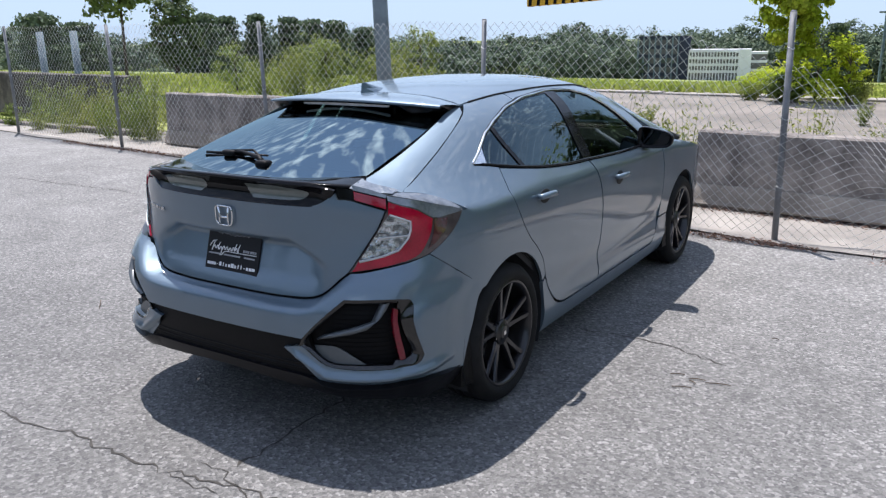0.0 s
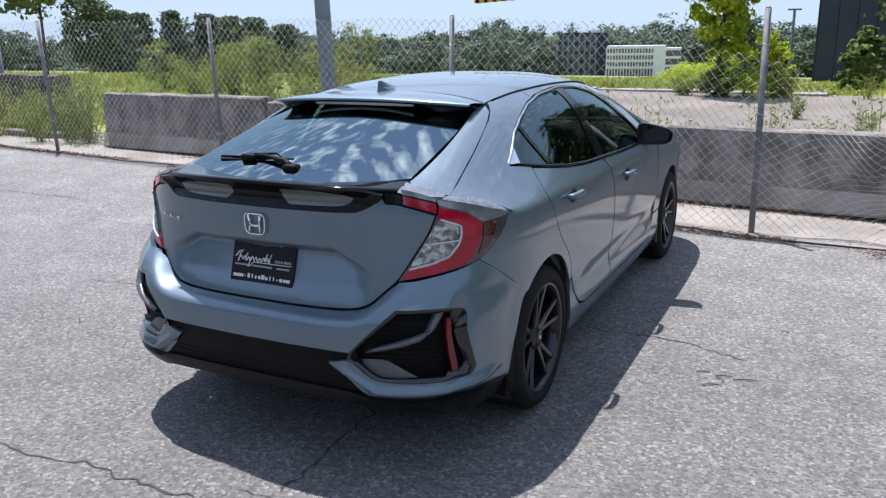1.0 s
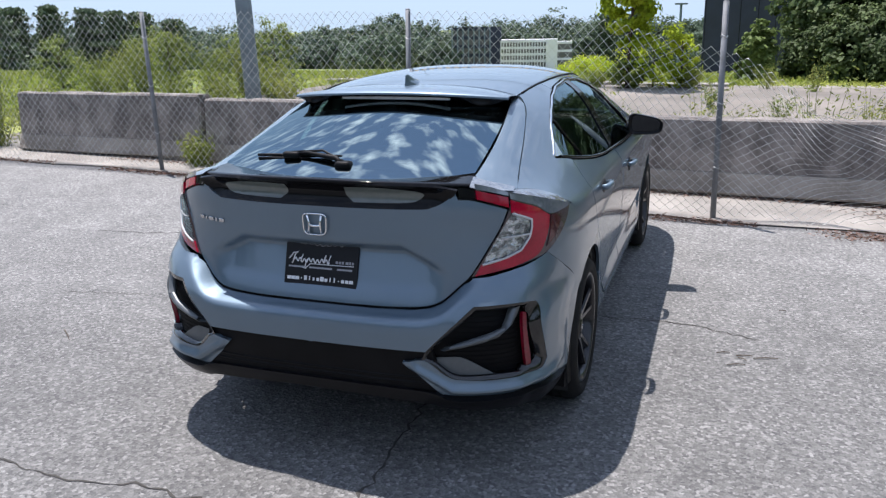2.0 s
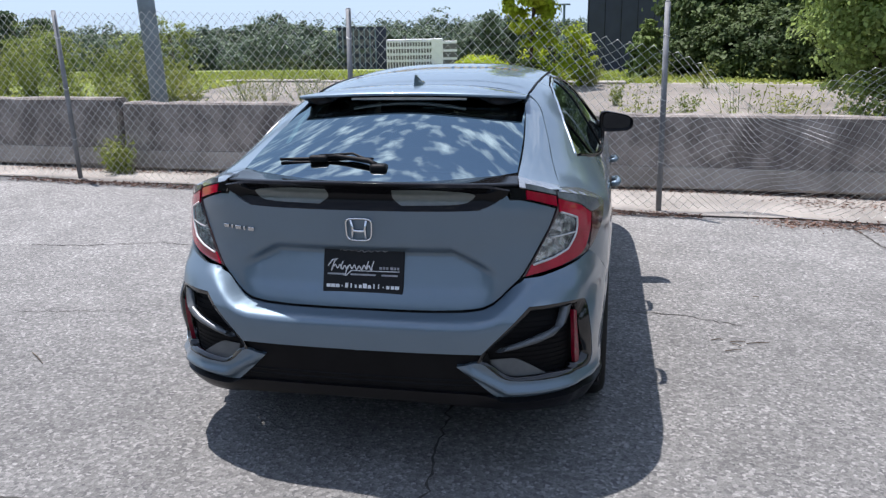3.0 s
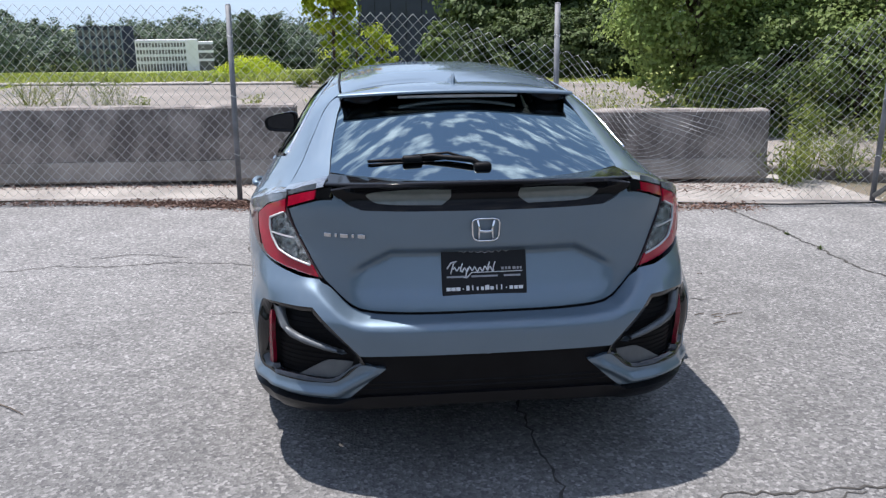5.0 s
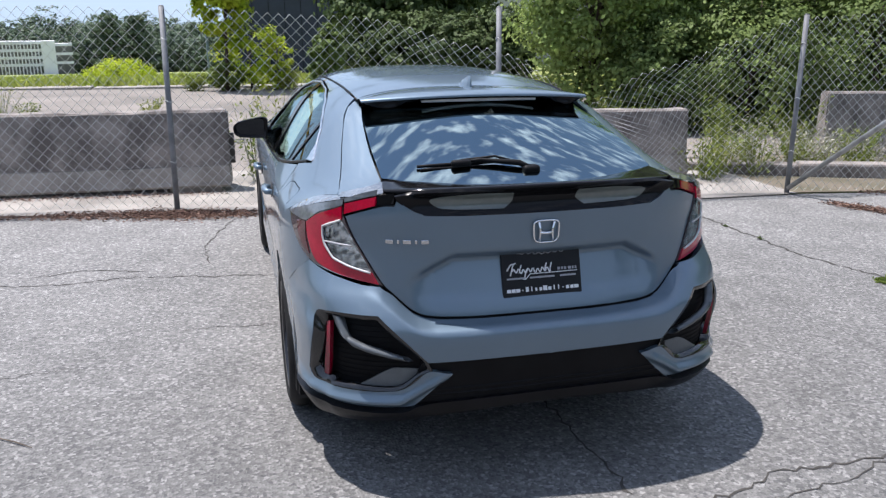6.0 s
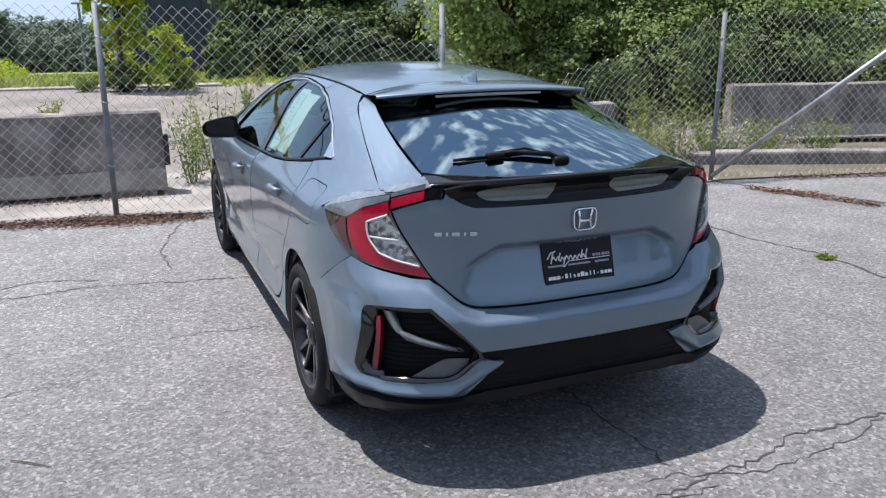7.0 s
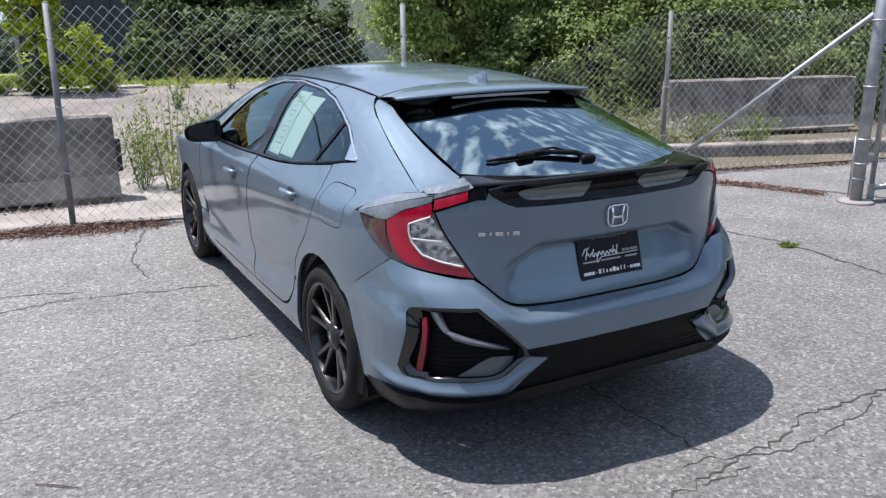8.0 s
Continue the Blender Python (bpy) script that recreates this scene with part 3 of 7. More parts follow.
barrier(-7.80, 5.34, -4.72, 5.17, 0.82, "weathered grey concrete barrier with dark stains", 1, gz(-6, 5.2))
barrier(-4.66, 5.17, -1.08, 5.05, 0.80, "long stained concrete barrier behind the chain-link fence", 2, gz(-3, 5.1))
barrier(0.42, 4.93, 3.88, 4.68, 0.76, "dark stained concrete barrier behind the torn fence", 3, gz(2, 4.8))
barrier(-16.6, 7.2, -10.35, 6.65, 0.92, "dark concrete barrier overgrown with weeds", 4, gz(-12, 6.6), BARRIER_DARK)
barrier(6.72, 5.88, 9.92, 5.10, 0.84, "grey concrete barrier behind the gate fence", 5, gz(8, 5))
barrier_left = bpy.data.objects["concrete_barrier.001"]
hook = part("end_hook", join_bm(box_bm((0.05, 0.07, 0.30), (0, 0, 0), 0.008), box_bm((0.10, 0.05, 0.03), (-0.04, 0, 0.13), 0.006)), CRACK, barrier_left, "rusted black steel hook")
hook.matrix_world = pose(-1.058, 5.00, gz(-1.0, 5.0) + 0.43)
low_kerb = join_bm(box_bm((4.4, 0.22, 0.20), (7.35, 3.72, 0.0), 0.03, radians(-20.4)), box_bm((1.5, 0.22, 0.20), (4.62, 4.82, -0.02), 0.03, radians(-26)))
tagged(part("kerb_gate", low_kerb, BARRIER_FACE), "low weathered concrete kerb below the gate fence", "kerb", "", "structure")

left_kerb = join_bm(*[box_bm((2.9, 0.2, 0.18), (-16.2 + 2.95 * k, 5.72 - 0.04 * k, 0.10), 0.025) for k in range(3)])
tagged(part("kerb_left", left_kerb, BARRIER_FACE), "low stained concrete kerb among the weeds", "kerb", "", "structure")

# ---- chain-link fence ----
fence_top = smooth_curve([(-12, 1.80), (-8, 1.80), (-1.5, 1.76), (-0.3, 1.73), (0.45, 1.65), (1.1, 1.46), (1.5, 1.36), (1.85, 1.15), (2.15, 0.93), (2.6, 1.06), (2.95, 1.25), (3.5, 1.45), (4.0, 1.60), (4.35, 1.74), (4.6, 1.76), (7.8, 1.78)])


def chain_link(name, x0, x1, pitch, parent, seed, y_of=fence_y, top_of=fence_top, low=0.03, radius=0.0026):
    """Woven wire: zigzag strands side by side, hooked into each other, loose where the fence has been pulled down."""
    rng = np.random.default_rng(seed)
    strands = int((x1 - x0) / pitch)
    rows = int(1.78 / (pitch * 1.05))
    k, j = np.meshgrid(np.arange(strands), np.arange(rows + 1), indexing="ij")
    x = x0 + (k + (j + k) % 2) * pitch
    share = j / rows
    top = top_of(x) - gz(0, 4)
    sag = np.clip((1.72 - top) / 0.8, 0, 1)
    z = low + share * (top - low) + 0.012 * np.sin(x * 5.0 + share * 7) * share + 0.03 * sag * np.sin(x * 8 + share * 11)
    x = x + sag * 0.10 * np.sin(share * 5 + x * 2.2)
    y = y_of(np.clip(x, x0, x1)) + 0.018 * np.sin(x * 2.3 + share * 3) + sag * 0.22 * np.sin(share * math.pi) * np.sin(x * 3.5 + 1) + np.where((j + k) % 2, 0.002, -0.002)
    z = z + ground_z(x, y)
    v, f = tubes(np.stack([x, y, z], -1), radius, 3)
    return mesh_of(name, v, f, WIRE, parent)


def fence_post(x, y, height, parent, radius=0.03, lean=(0, 0), name="post"):
    g = gz(x, y)
    bm = tube_bm([(x, y, g - 0.1), (x + lean[0] * 0.5, y + lean[1] * 0.5, g + height / 2), (x + lean[0], y + lean[1], g + height)], radius, 12)
    cap = tube_bm([(x + lean[0], y + lean[1], g + height), (x + lean[0], y + lean[1], g + height + 0.012)], [radius, radius * 0.6], 12)
    return part(name, join_bm(bm, cap), POST, parent, "", True)


fence = thing("chain_link_fence", "galvanised chain-link fence on grey posts, sagging in one bay", "fence")
for (x, y), h, lean in zip(FENCE, (1.80, 1.80, 1.80, 1.78, 1.80, 1.76, 1.76), ((0, 0), (-0.10, 0.02), (-0.05, 0.0), (0.02, 0.02), (-0.02, 0), (0, 0), (0, 0))):
    p = fence_post(x, y - 0.03, h, fence, 0.025, lean)
    for share in (0.25, 0.55, 0.85):
        tie = tube_bm([(x + lean[0] * share + 0.028 * math.cos(a), y - 0.03 + lean[1] * share + 0.028 * math.sin(a), gz(x, y) + share * h + 0.01 * math.sin(a * 2)) for a in np.linspace(0, 6.3, 9)], 0.003, 5, False)
        part("wire_tie", tie, WIRE, p)
for a, b in zip(FENCE, FENCE[1:]):
    chain_link("mesh", a[0], b[0], 0.0475, fence, int(100 + a[0]))

# the gate: a thick hinge post, a brace up to it and the leaf
gate_post = thing("gate_post", "thick galvanised gate post with a diagonal brace", "post")
gp = part("upright", tube_bm([(4.84, 1.42, -0.05), (4.87, 1.44, 1.3), (4.90, 1.46, 2.7)], 0.054, 20), GALVANISED, gate_post, "", True)
part("brace", tube_bm([(4.40, 3.47, 0.03), (4.865, 1.50, 1.67)], 0.024, 12), GALVANISED, gate_post, "", True)
for z in (0.22, 0.36, 0.58, 1.05, 1.62):
    ring = tube_bm([(4.855 + 0.058 * math.cos(a), 1.43 + 0.058 * math.sin(a), z) for a in np.linspace(0, 2 * math.pi, 21)], 0.009, 6, False)
    part("clamp", ring, GALVANISED, gp, "", True)
part("tension_bar", tube_bm([(4.72, 1.42, 0.06), (4.74, 1.43, 0.62)], 0.008, 8), GALVANISED, gate_post, "", True)
part("footing", join_bm(tube_bm([(4.85, 1.42, 0.0), (4.85, 1.42, 0.022)], [0.17, 0.13], 18)), SLAB, gate_post, "", True)
gate = thing("gate_leaf", "galvanised chain-link gate leaf beside its post", "gate")
g_frame = [(5.02, 1.40, 0.12), (5.02, 1.40, 1.72), (6.9, 0.95, 1.72), (6.9, 0.95, 0.12), (5.02, 1.40, 0.12)]
for a, b in zip(g_frame, g_frame[1:]):
    part("frame_bar", tube_bm([a, b], 0.024, 12), GALVANISED, gate, "", True)
chain_link("mesh", 5.05, 6.87, 0.0475, gate, 7, lambda x: 1.40 - 0.2394 * (x - 5.02), lambda x: 1.70 + 0 * x, 0.14)
part("wheel_bracket", box_bm((0.06, 0.05, 0.16), (5.02, 1.40, 0.08), 0.01), GALVANISED, gate)
for z in (0.4, 1.45):
    part("hinge", box_bm((0.12, 0.05, 0.06), (4.95, 1.41, z), 0.012), GALVANISED, gate)

# ---- pole and clearance bar ----
pole = thing("steel_pole", "tall thick grey painted steel pole with a cantilever arm", "pole")
part("upright", tube_bm([(-6.9, 9.75, -0.3), (-6.97, 9.72, 2.2), (-7.1, 9.7, 6.4)], [0.15, 0.145, 0.13], 20), POLE, pole, "", True)
part("arm", tube_bm([(-7.05, 9.7, 4.4), (-3.5, 9.5, 4.4), (0.6, 9.3, 4.4)], 0.06, 12), POLE, pole, "", True)
bar = thing("clearance_bar", "yellow and black striped clearance bar hanging on chains", "sign")
BAR_A, BAR_B = Vector((-3.72, 9.45, 2.20)), Vector((-0.2, 9.2, 2.36))
bar_m = Matrix.Translation(BAR_A) @ Matrix.Rotation(math.atan2(BAR_B.y - BAR_A.y, BAR_B.x - BAR_A.x), 4, "Z") @ Matrix.Rotation(-math.asin((BAR_B.z - BAR_A.z) / (BAR_B - BAR_A).length), 4, "Y")
bar_len = (BAR_B - BAR_A).length
b = part("board", box_bm((bar_len, 0.10, 0.17), (bar_len / 2, 0, 0), 0.012), YELLOW, bar)
b.matrix_local = bar_m
for k in list(range(8)) + list(range(14, 22)):
    x = 0.03 + 0.155 * k
    bm = bmesh.new()
    q = [bm.verts.new(c) for c in ((x, -0.053, -0.08), (x + 0.06, -0.053, -0.08), (x + 0.085, -0.053, 0.08), (x + 0.025, -0.053, 0.08))]
    bm.faces.new(q)
    lower = [bm.verts.new(c) for c in ((x, -0.052, -0.088), (x + 0.06, -0.052, -0.088), (x + 0.06, 0.05, -0.088), (x, 0.05, -0.088))]
    bm.faces.new(lower[::-1])
    s = part("stripe", bm, MATT, b)
font_curve = bpy.data.curves.new("word", "FONT")
font_curve.body, font_curve.size, font_curve.extrude = "CAUTION", 0.15, 0.002
font_ob = new("word", font_curve)
word_me = bpy.data.meshes.new_from_object(font_ob)
bpy.data.objects.remove(font_ob)
word_me.materials.clear()
word_me.materials.append(MATT)
word = new("word", word_me)
word.parent = b
word.matrix_local = pose(1.32, -0.054, -0.055, 90, 0, 0)
for x in (0.3, 3.2):
    top = bar_m @ Vector((x, 0, 0.08))
    part("chain", tube_bm([top, (top.x, top.y, 4.36)], 0.008, 6), GALVANISED, bar)
for k, (x, y) in enumerate(((-14.1, 7.25), (-12.62, 7.05))):
    ob = part("fence_post", tube_bm([(x, y, -0.1), (x - 0.05, y, 1.86)], 0.075, 12), POLE, None, "", True)
    tagged(ob, "thick grey post standing behind the overgrown barrier", "post", "posts behind the barrier")

# ---- buildings ----
def office(name, at, turn, width, depth, storeys, storey, columns, wall, band, label, fin=0.25, foot=1.3, ribs=None):
    ob = thing(name, label, "building", pose(*at, 0, 0, turn))
    h = storeys * storey + foot
    part("wall", box_bm((width - 0.6, depth - 0.6, h - 0.3), (0, 0, h / 2)), band, ob)
    part("roof", box_bm((width, depth, 0.5), (0, 0, h), 0.05), wall, ob)
    base = foot
    for k in range(storeys + 1):
        part("spandrel", box_bm((width, depth, storey * 0.38), (0, 0, base + k * storey - 0.1)), wall, ob)
    for k in range(columns + 1):
        x = -width / 2 + width * k / columns
        part("column", box_bm((fin, 0.35, h), (x, -depth / 2 - 0.05, h / 2)), ribs or wall, ob)
    return ob


def far_at(azimuth, distance, x0=0.5, y0=-3.3):
    return (x0 + distance * math.sin(radians(azimuth)), y0 + distance * math.cos(radians(azimuth)))


ox, oy = far_at(-13.27, 178, 0.54, -3.53)
white_office = office("office_building", (ox, oy, -7.7), 12, 9.6, 5, 3, 1.36, 16, OFFICE, OFFICE_GLASS, "low white office building with window bands, far beyond the field", 0.2, 2.25)
part("stair_tower", box_bm((2.3, 5.6, 6.6), (6.0, 0, 3.3), 0.03), OFFICE, white_office)
part("side_wing", box_bm((3.0, 4.0, 5.9), (8.7, 1.5, 2.95), 0.03), OFFICE_GLASS, white_office)
for z in (2.4, 4.1, 5.8):
    part("wing_band", box_bm((3.1, 4.1, 0.5), (8.71, 1.5, z)), OFFICE, white_office)
dx, dy = far_at(-16.9, 190, 0.54, -3.53)
dark_office = office("dark_office_building", (dx, dy, -8.4), 14, 8.6, 5, 4, 1.95, 7, NAVY, OFFICE_GLASS, "dark ribbed office block far behind the field", 0.3, 1.9, POLE)
part("side_core", box_bm((2.4, 4.6, 10.0), (5.55, 0.3, 5.0), 0.03), NAVY, dark_office)
block = thing("black_warehouse", "tall windowless block clad in dark navy panels", "building", pose(-0.38, 23.0, -3.0))
part("wall", box_bm((11.0, 12, 9), (5.55, 38, 4.5)), NAVY, block)
for k in range(10):
    part("panel_joint", box_bm((0.03, 0.02, 9), (0.15 + 1.1 * k, 31.99, 4.5)), MATT, block)
part("plinth", box_bm((11.1, 12.1, 1.0), (5.55, 38, 0.5)), CABIN, block)
grey_hall = thing("grey_hall", "pale grey rendered wall of a large building behind the trees", "building", pose(19, 60, -1.6))
part("wall", box_bm((26, 12, 8), (13, 6, 4)), GREY_WALL, grey_hall)
part("parapet", box_bm((26.2, 12.2, 0.4), (13, 6, 8.1)), OFFICE, grey_hall)
for k in range(7):
    part("pilaster", box_bm((0.35, 0.2, 8), (0.3 + 4.2 * k, -0.08, 4)), GREY_WALL, grey_hall)
lx, ly = far_at(-3.6, 70, 1.9, -3.1)
lamp = thing("street_lamp", "distant grey street lamp with a flat twin head", "street lamp")
part("pole", tube_bm([(lx, ly, -2), (lx, ly, 3.1)], 0.10, 8), POLE, lamp)
part("head", box_bm((1.0, 0.5, 0.14), (lx, ly, 3.15), 0.04), POLE, lamp)

# ---- trees, bushes and weeds ----
def tree(name, x, y, height, radius, leaf_mat, leaf, clumps, per, seed, label, base=None, low=0.25, trunk=0.12, kind_of="broad", category="tree"):
    rng = np.random.default_rng(seed)
    z0 = gz(x, y) - 0.05 if base is None else base
    ob = thing(name, label, category)
    top = Vector((x + rng.normal() * 0.1 * radius, y, z0 + height * 0.85))
    limbs = [tube_bm([(x, y, z0), (x + 0.03 * height * rng.normal() * 0.5, y, z0 + height * 0.4), top], [trunk, trunk * 0.7, trunk * 0.2], 8)]
    for k in range(9):
        a, h = rng.uniform(0, 6.28), rng.uniform(low + 0.05, 0.75)
        r = radius * rng.uniform(0.5, 0.85)
        s = Vector((x, y, z0 + h * height))
        e = s + Vector((math.cos(a) * r, math.sin(a) * r, height * (0.16 if kind_of == "broad" else 0.03)))
        limbs.append(tube_bm([s, s.lerp(e, 0.5) + Vector((0, 0, 0.03 * height)), e], [trunk * 0.45, trunk * 0.28, trunk * 0.08], 5))
    part("trunk", join_bm(*limbs), BARK, ob, "", True)
    if kind_of == "pine":
        c = []
        for k in range(clumps):
            h = min(1.0, low + (1 - low) * (rng.integers(0, 10) + 0.5) / 10 + rng.normal() * 0.018)
            r = radius * (1.04 - h) ** 0.62 * rng.uniform(0.1, 1.0) * (0.62 + 0.42 * math.sin(37.0 * h + seed)) + 0.1
            a = rng.uniform(0, 6.28)
            c.append(np.array([x + r * math.cos(a), y + r * math.sin(a), z0 + h * height]) + rng.normal(size=(per, 3)) * np.array([0.13, 0.13, 0.035]) * radius)
        c = np.concatenate(c)
    else:
        mid = z0 + height * (1 + low) / 2
        v = crown_leaves(rng, (x, y, mid), (radius, radius, height * (1 - low) / 2), clumps, per, radius * 0.115, leaf, floor=z0 + 0.02)
    if kind_of == "pine":
        v, f = leaves(c, leaf, rng)
    mesh_of("crown", v, np.arange(len(v)).reshape(-1, 4), leaf_mat, ob)
    return ob


# the far woods, as one mass of crowns along the end of the field
top_angle = smooth_curve([(-70, 1.0), (-58, 0.9), (-53, 0.1), (-48, -0.25), (-44, 0.1), (-40, 0.45), (-36, 0.2), (-33, -0.25), (-29, -0.3), (-27, 0.15), (-25.5, -0.1), (-23, 0.5), (-21, 0.25), (-19.3, -0.15), (-15, 0.1), (-10, 0.2), (-8, 0.55), (-5.5, 0.45), (-2, 0.05), (5, 1.0), (30, 1.3)])
rng = np.random.default_rng(5)
woods = []
for k in range(330):
    row = k % 5
    az = -66 + 82 * (k + rng.uniform(-0.5, 0.5)) / 330
    d = rng.uniform(200, 238) if row else rng.uniform(186, 199)
    fx, fy = far_at(az, d)
    base = -9.2
    h = 1.62 + d * math.tan(radians(float(top_angle(az)) + rng.normal() * 0.26 + 0.1 - (0.0 if row else 0.7))) - base
    r = rng.uniform(3.0, 5.6)
    woods.append(crown_leaves(rng, (fx, fy, base + h * 0.48), (r, r, h * 0.50), 62, 22, 0.62, 0.55, 0.82, 1.3))
v = np.concatenate(woods)
f = np.arange(len(v)).reshape(-1, 4)
tagged(mesh_of("far_woods", v, f, LEAF_HAZED), "broadleaf woods in haze-paled green along the end of the field", "woods", "", "stuff")
for k, (az, d, ang, r) in enumerate([(-58.2, 150, 1.65, 4.2), (-56, 160, 1.2, 3.6), (-48.2, 140, 1.72, 3.0), (-46.9, 150, 1.5, 2.6), (-44.9, 150, 1.7, 2.2), (-42.7, 155, 1.5, 3.0), (-41.2, 150, 1.3, 2.6), (-39.6, 150, 1.25, 2.8), (-37.6, 160, 0.75, 2.6), (-8.3, 185, 0.7, 3.0), (-6.6, 190, 0.6, 3.0)]):
    px, py = far_at(az, d, 2.4, -3.0)
    base = float(ground_z(px, py)) - 0.1
    h = 1.62 + d * math.tan(radians(ang)) - base
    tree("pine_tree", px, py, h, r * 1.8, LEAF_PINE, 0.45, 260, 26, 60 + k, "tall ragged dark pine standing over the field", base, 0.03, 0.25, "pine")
bx, by = far_at(-50.2, 62, 2.4, -3.0)
tree("broadleaf_tree", bx, by, 6.6, 1.9, LEAF_SHADE, 0.17, 130, 46, 80, "full green broadleaf tree on the field", None, 0.05, 0.2)
bx, by = far_at(-53.4, 24, 2.4, -3.0)
tree("leaning_tree", bx, by, 4.9, 1.15, LEAF_MID, 0.09, 110, 60, 81, "green tree with a bare lower trunk behind the fence", None, 0.44, 0.05)
tree("young_tree", -1.08, 18.4, 5.6, 0.84, LEAF_YOUNG, 0.08, 150, 70, 82, "young bright yellow-green tree at the lot's edge", None, 0.12, 0.05)
tree("low_bush", -8.3, 55.8, 1.15, 2.3, LEAF_YOUNG, 0.10, 120, 40, 95, "low bright yellow-green bush out on the field", None, -0.3, 0.05, category="bush")
# unseen woods added to close the open lot behind, mirrored in the paintwork
rng = np.random.default_rng(77)
behind = []
for k in range(70):
    az = 90 + 190 * (k + rng.uniform(-0.5, 0.5)) / 70
    fx, fy = far_at(az, rng.uniform(34, 46))
    h, r = rng.uniform(6.0, 10.5), rng.uniform(2.4, 4.2)
    behind.append(crown_leaves(rng, (fx, fy, h * 0.5), (r, r, h * 0.52), 60, 18, 0.45, 0.42, 0.7, 1.4, 0.0))
v = np.concatenate(behind)
tagged(mesh_of("unseen_woods", v, np.arange(len(v)).reshape(-1, 4), LEAF_SHADE), "unseen dark green trees added behind the lot for reflections", "woods", "", "stuff")
# the dense edge of trees beside the dark block
for k, (x, y, h, r, leaf) in enumerate([(5.2, 31.0, 9.0, 2.4, 0.16), (6.2, 32.0, 12.0, 2.8, 0.17), (8.8, 33.5, 15.0, 2.8, 0.17), (4.9, 27.5, 5.5, 2.0, 0.14), (6.6, 28.5, 6.0, 2.0, 0.14), (14.5, 23.5, 11.0, 2.6, 0.15), (17.5, 20.5, 12.0, 3.0, 0.15), (10.1, 35.2, 15.0, 1.9, 0.16), (8.0, 31.0, 6.0, 1.6, 0.14)]):
    tree("dark_tree", x, y, h, r, LEAF_SHADE, leaf, int(150 + 14 * h), 50, 120 + k, "dense dark green tree with branches to the ground", None, 0.0, 0.12)
for k, (x, y, h, r) in enumerate([(5.15, 9.9, 5.0, 1.4), (6.9, 10.8, 6.0, 2.0), (9.6, 10.2, 7.5, 2.6), (12.6, 8.9, 8.0, 2.8), (16.0, 7.6, 8.0, 3.0), (9.6, 13.0, 8.5, 2.5), (14.0, 5.6, 5.0, 1.8), (18.5, 4.6, 8.0, 3.0), (19.5, 0.0, 7.5, 3.0)]):
    tree("leafy_bush", x, y, h, r, LEAF_DEEP, 0.055, 290, 110, 140 + k, "large dense leafy bush with broad glossy leaves", None, 0.0, 0.09, category="bush")
# near shrubs: the shade below the bushes is put into their leaf colour
for k, (x, y, h, r) in enumerate([(5.9, 8.8, 2.0, 1.0), (7.4, 8.5, 2.5, 1.4), (9.4, 7.9, 2.9, 1.6), (11.4, 7.2, 2.9, 1.7), (13.4, 6.4, 2.9, 1.7), (15.5, 5.4, 3.0, 1.8), (11.0, 9.6, 3.4, 1.9), (8.0, 10.2, 3.4, 1.9), (2.25, 24.6, 1.9, 0.55), (4.0, 25.6, 2.0, 1.0), (5.2, 24.4, 2.4, 1.3), (6.2, 25.0, 2.4, 1.2), (6.4, 23.2, 2.2, 1.2), (7.8, 23.0, 2.6, 1.3), (13.2, 17.4, 3.2, 2.0)]):
    tree("leafy_shrub", x, y, h, r, LEAF_MID if y < 12 or x < 2.5 else LEAF_SHADE, 0.05 if y < 12 else 0.09, 170, 90, 170 + k, "dense leafy shrub down to the ground", None, -0.25, 0.05, category="bush")

for k, (x, y, h, r) in enumerate([(18.5, 12.0, 10.0, 3.4), (20.5, 4.5, 9.5, 3.6), (23.0, -2.0, 9.5, 3.8)]):
    tree("tall_tree", x, y, h, r, LEAF_DEEP, 0.10, 330, 80, 330 + k, "tall leafy tree standing over the bushes", None, 0.35, 0.2)


LEAF_WILD = leaf_material("wild_shrub_leaves", (0.14, 0.19, 0.045), (0.26, 0.31, 0.085), glow=0.45)
LEAF_TALL = leaf_material("tall_weed_leaves", (0.17, 0.22, 0.045), (0.30, 0.32, 0.09), glow=0.42)


def weed(x, y, height, spread, seed, mat=LEAF_WEED, stems=9, leaf=0.024, label="tall weed with thin stems behind the fence"):
    rng = np.random.default_rng(seed)
    z0 = gz(x, y)
    ob = thing("weed", label, "weed", None, "weeds")
    bms, c = [], []
    for k in range(stems):
        a, h = rng.uniform(0, 6.28), height * rng.uniform(0.5, 1.0)
        r = spread * rng.uniform(0.1, 0.6)
        base = Vector((x + 0.3 * r * math.cos(a), y + 0.3 * r * math.sin(a), z0 - 0.02))
        tip = base + Vector((r * math.cos(a), r * math.sin(a), h))
        mid = base.lerp(tip, 0.5) + Vector((0, 0, 0.06 * h))
        bms.append(tube_bm([base, mid, tip], [0.006, 0.004, 0.0015], 4))
        for t in rng.uniform(0.1, 1.0, 34):
            p = base.lerp(mid, t * 2) if t < 0.5 else mid.lerp(tip, t * 2 - 1)
            c.append(np.array(p) + rng.normal(size=3) * np.array([1, 1, 0.6]) * spread * 0.12)
    tagged(part("stem", join_bm(*bms), LEAF_WEED, ob), kind="stuff")
    v, f = leaves(np.array(c), leaf, rng, tall=3.0)
    tagged(mesh_of("foliage", v, f, mat, ob), kind="stuff")
    return ob


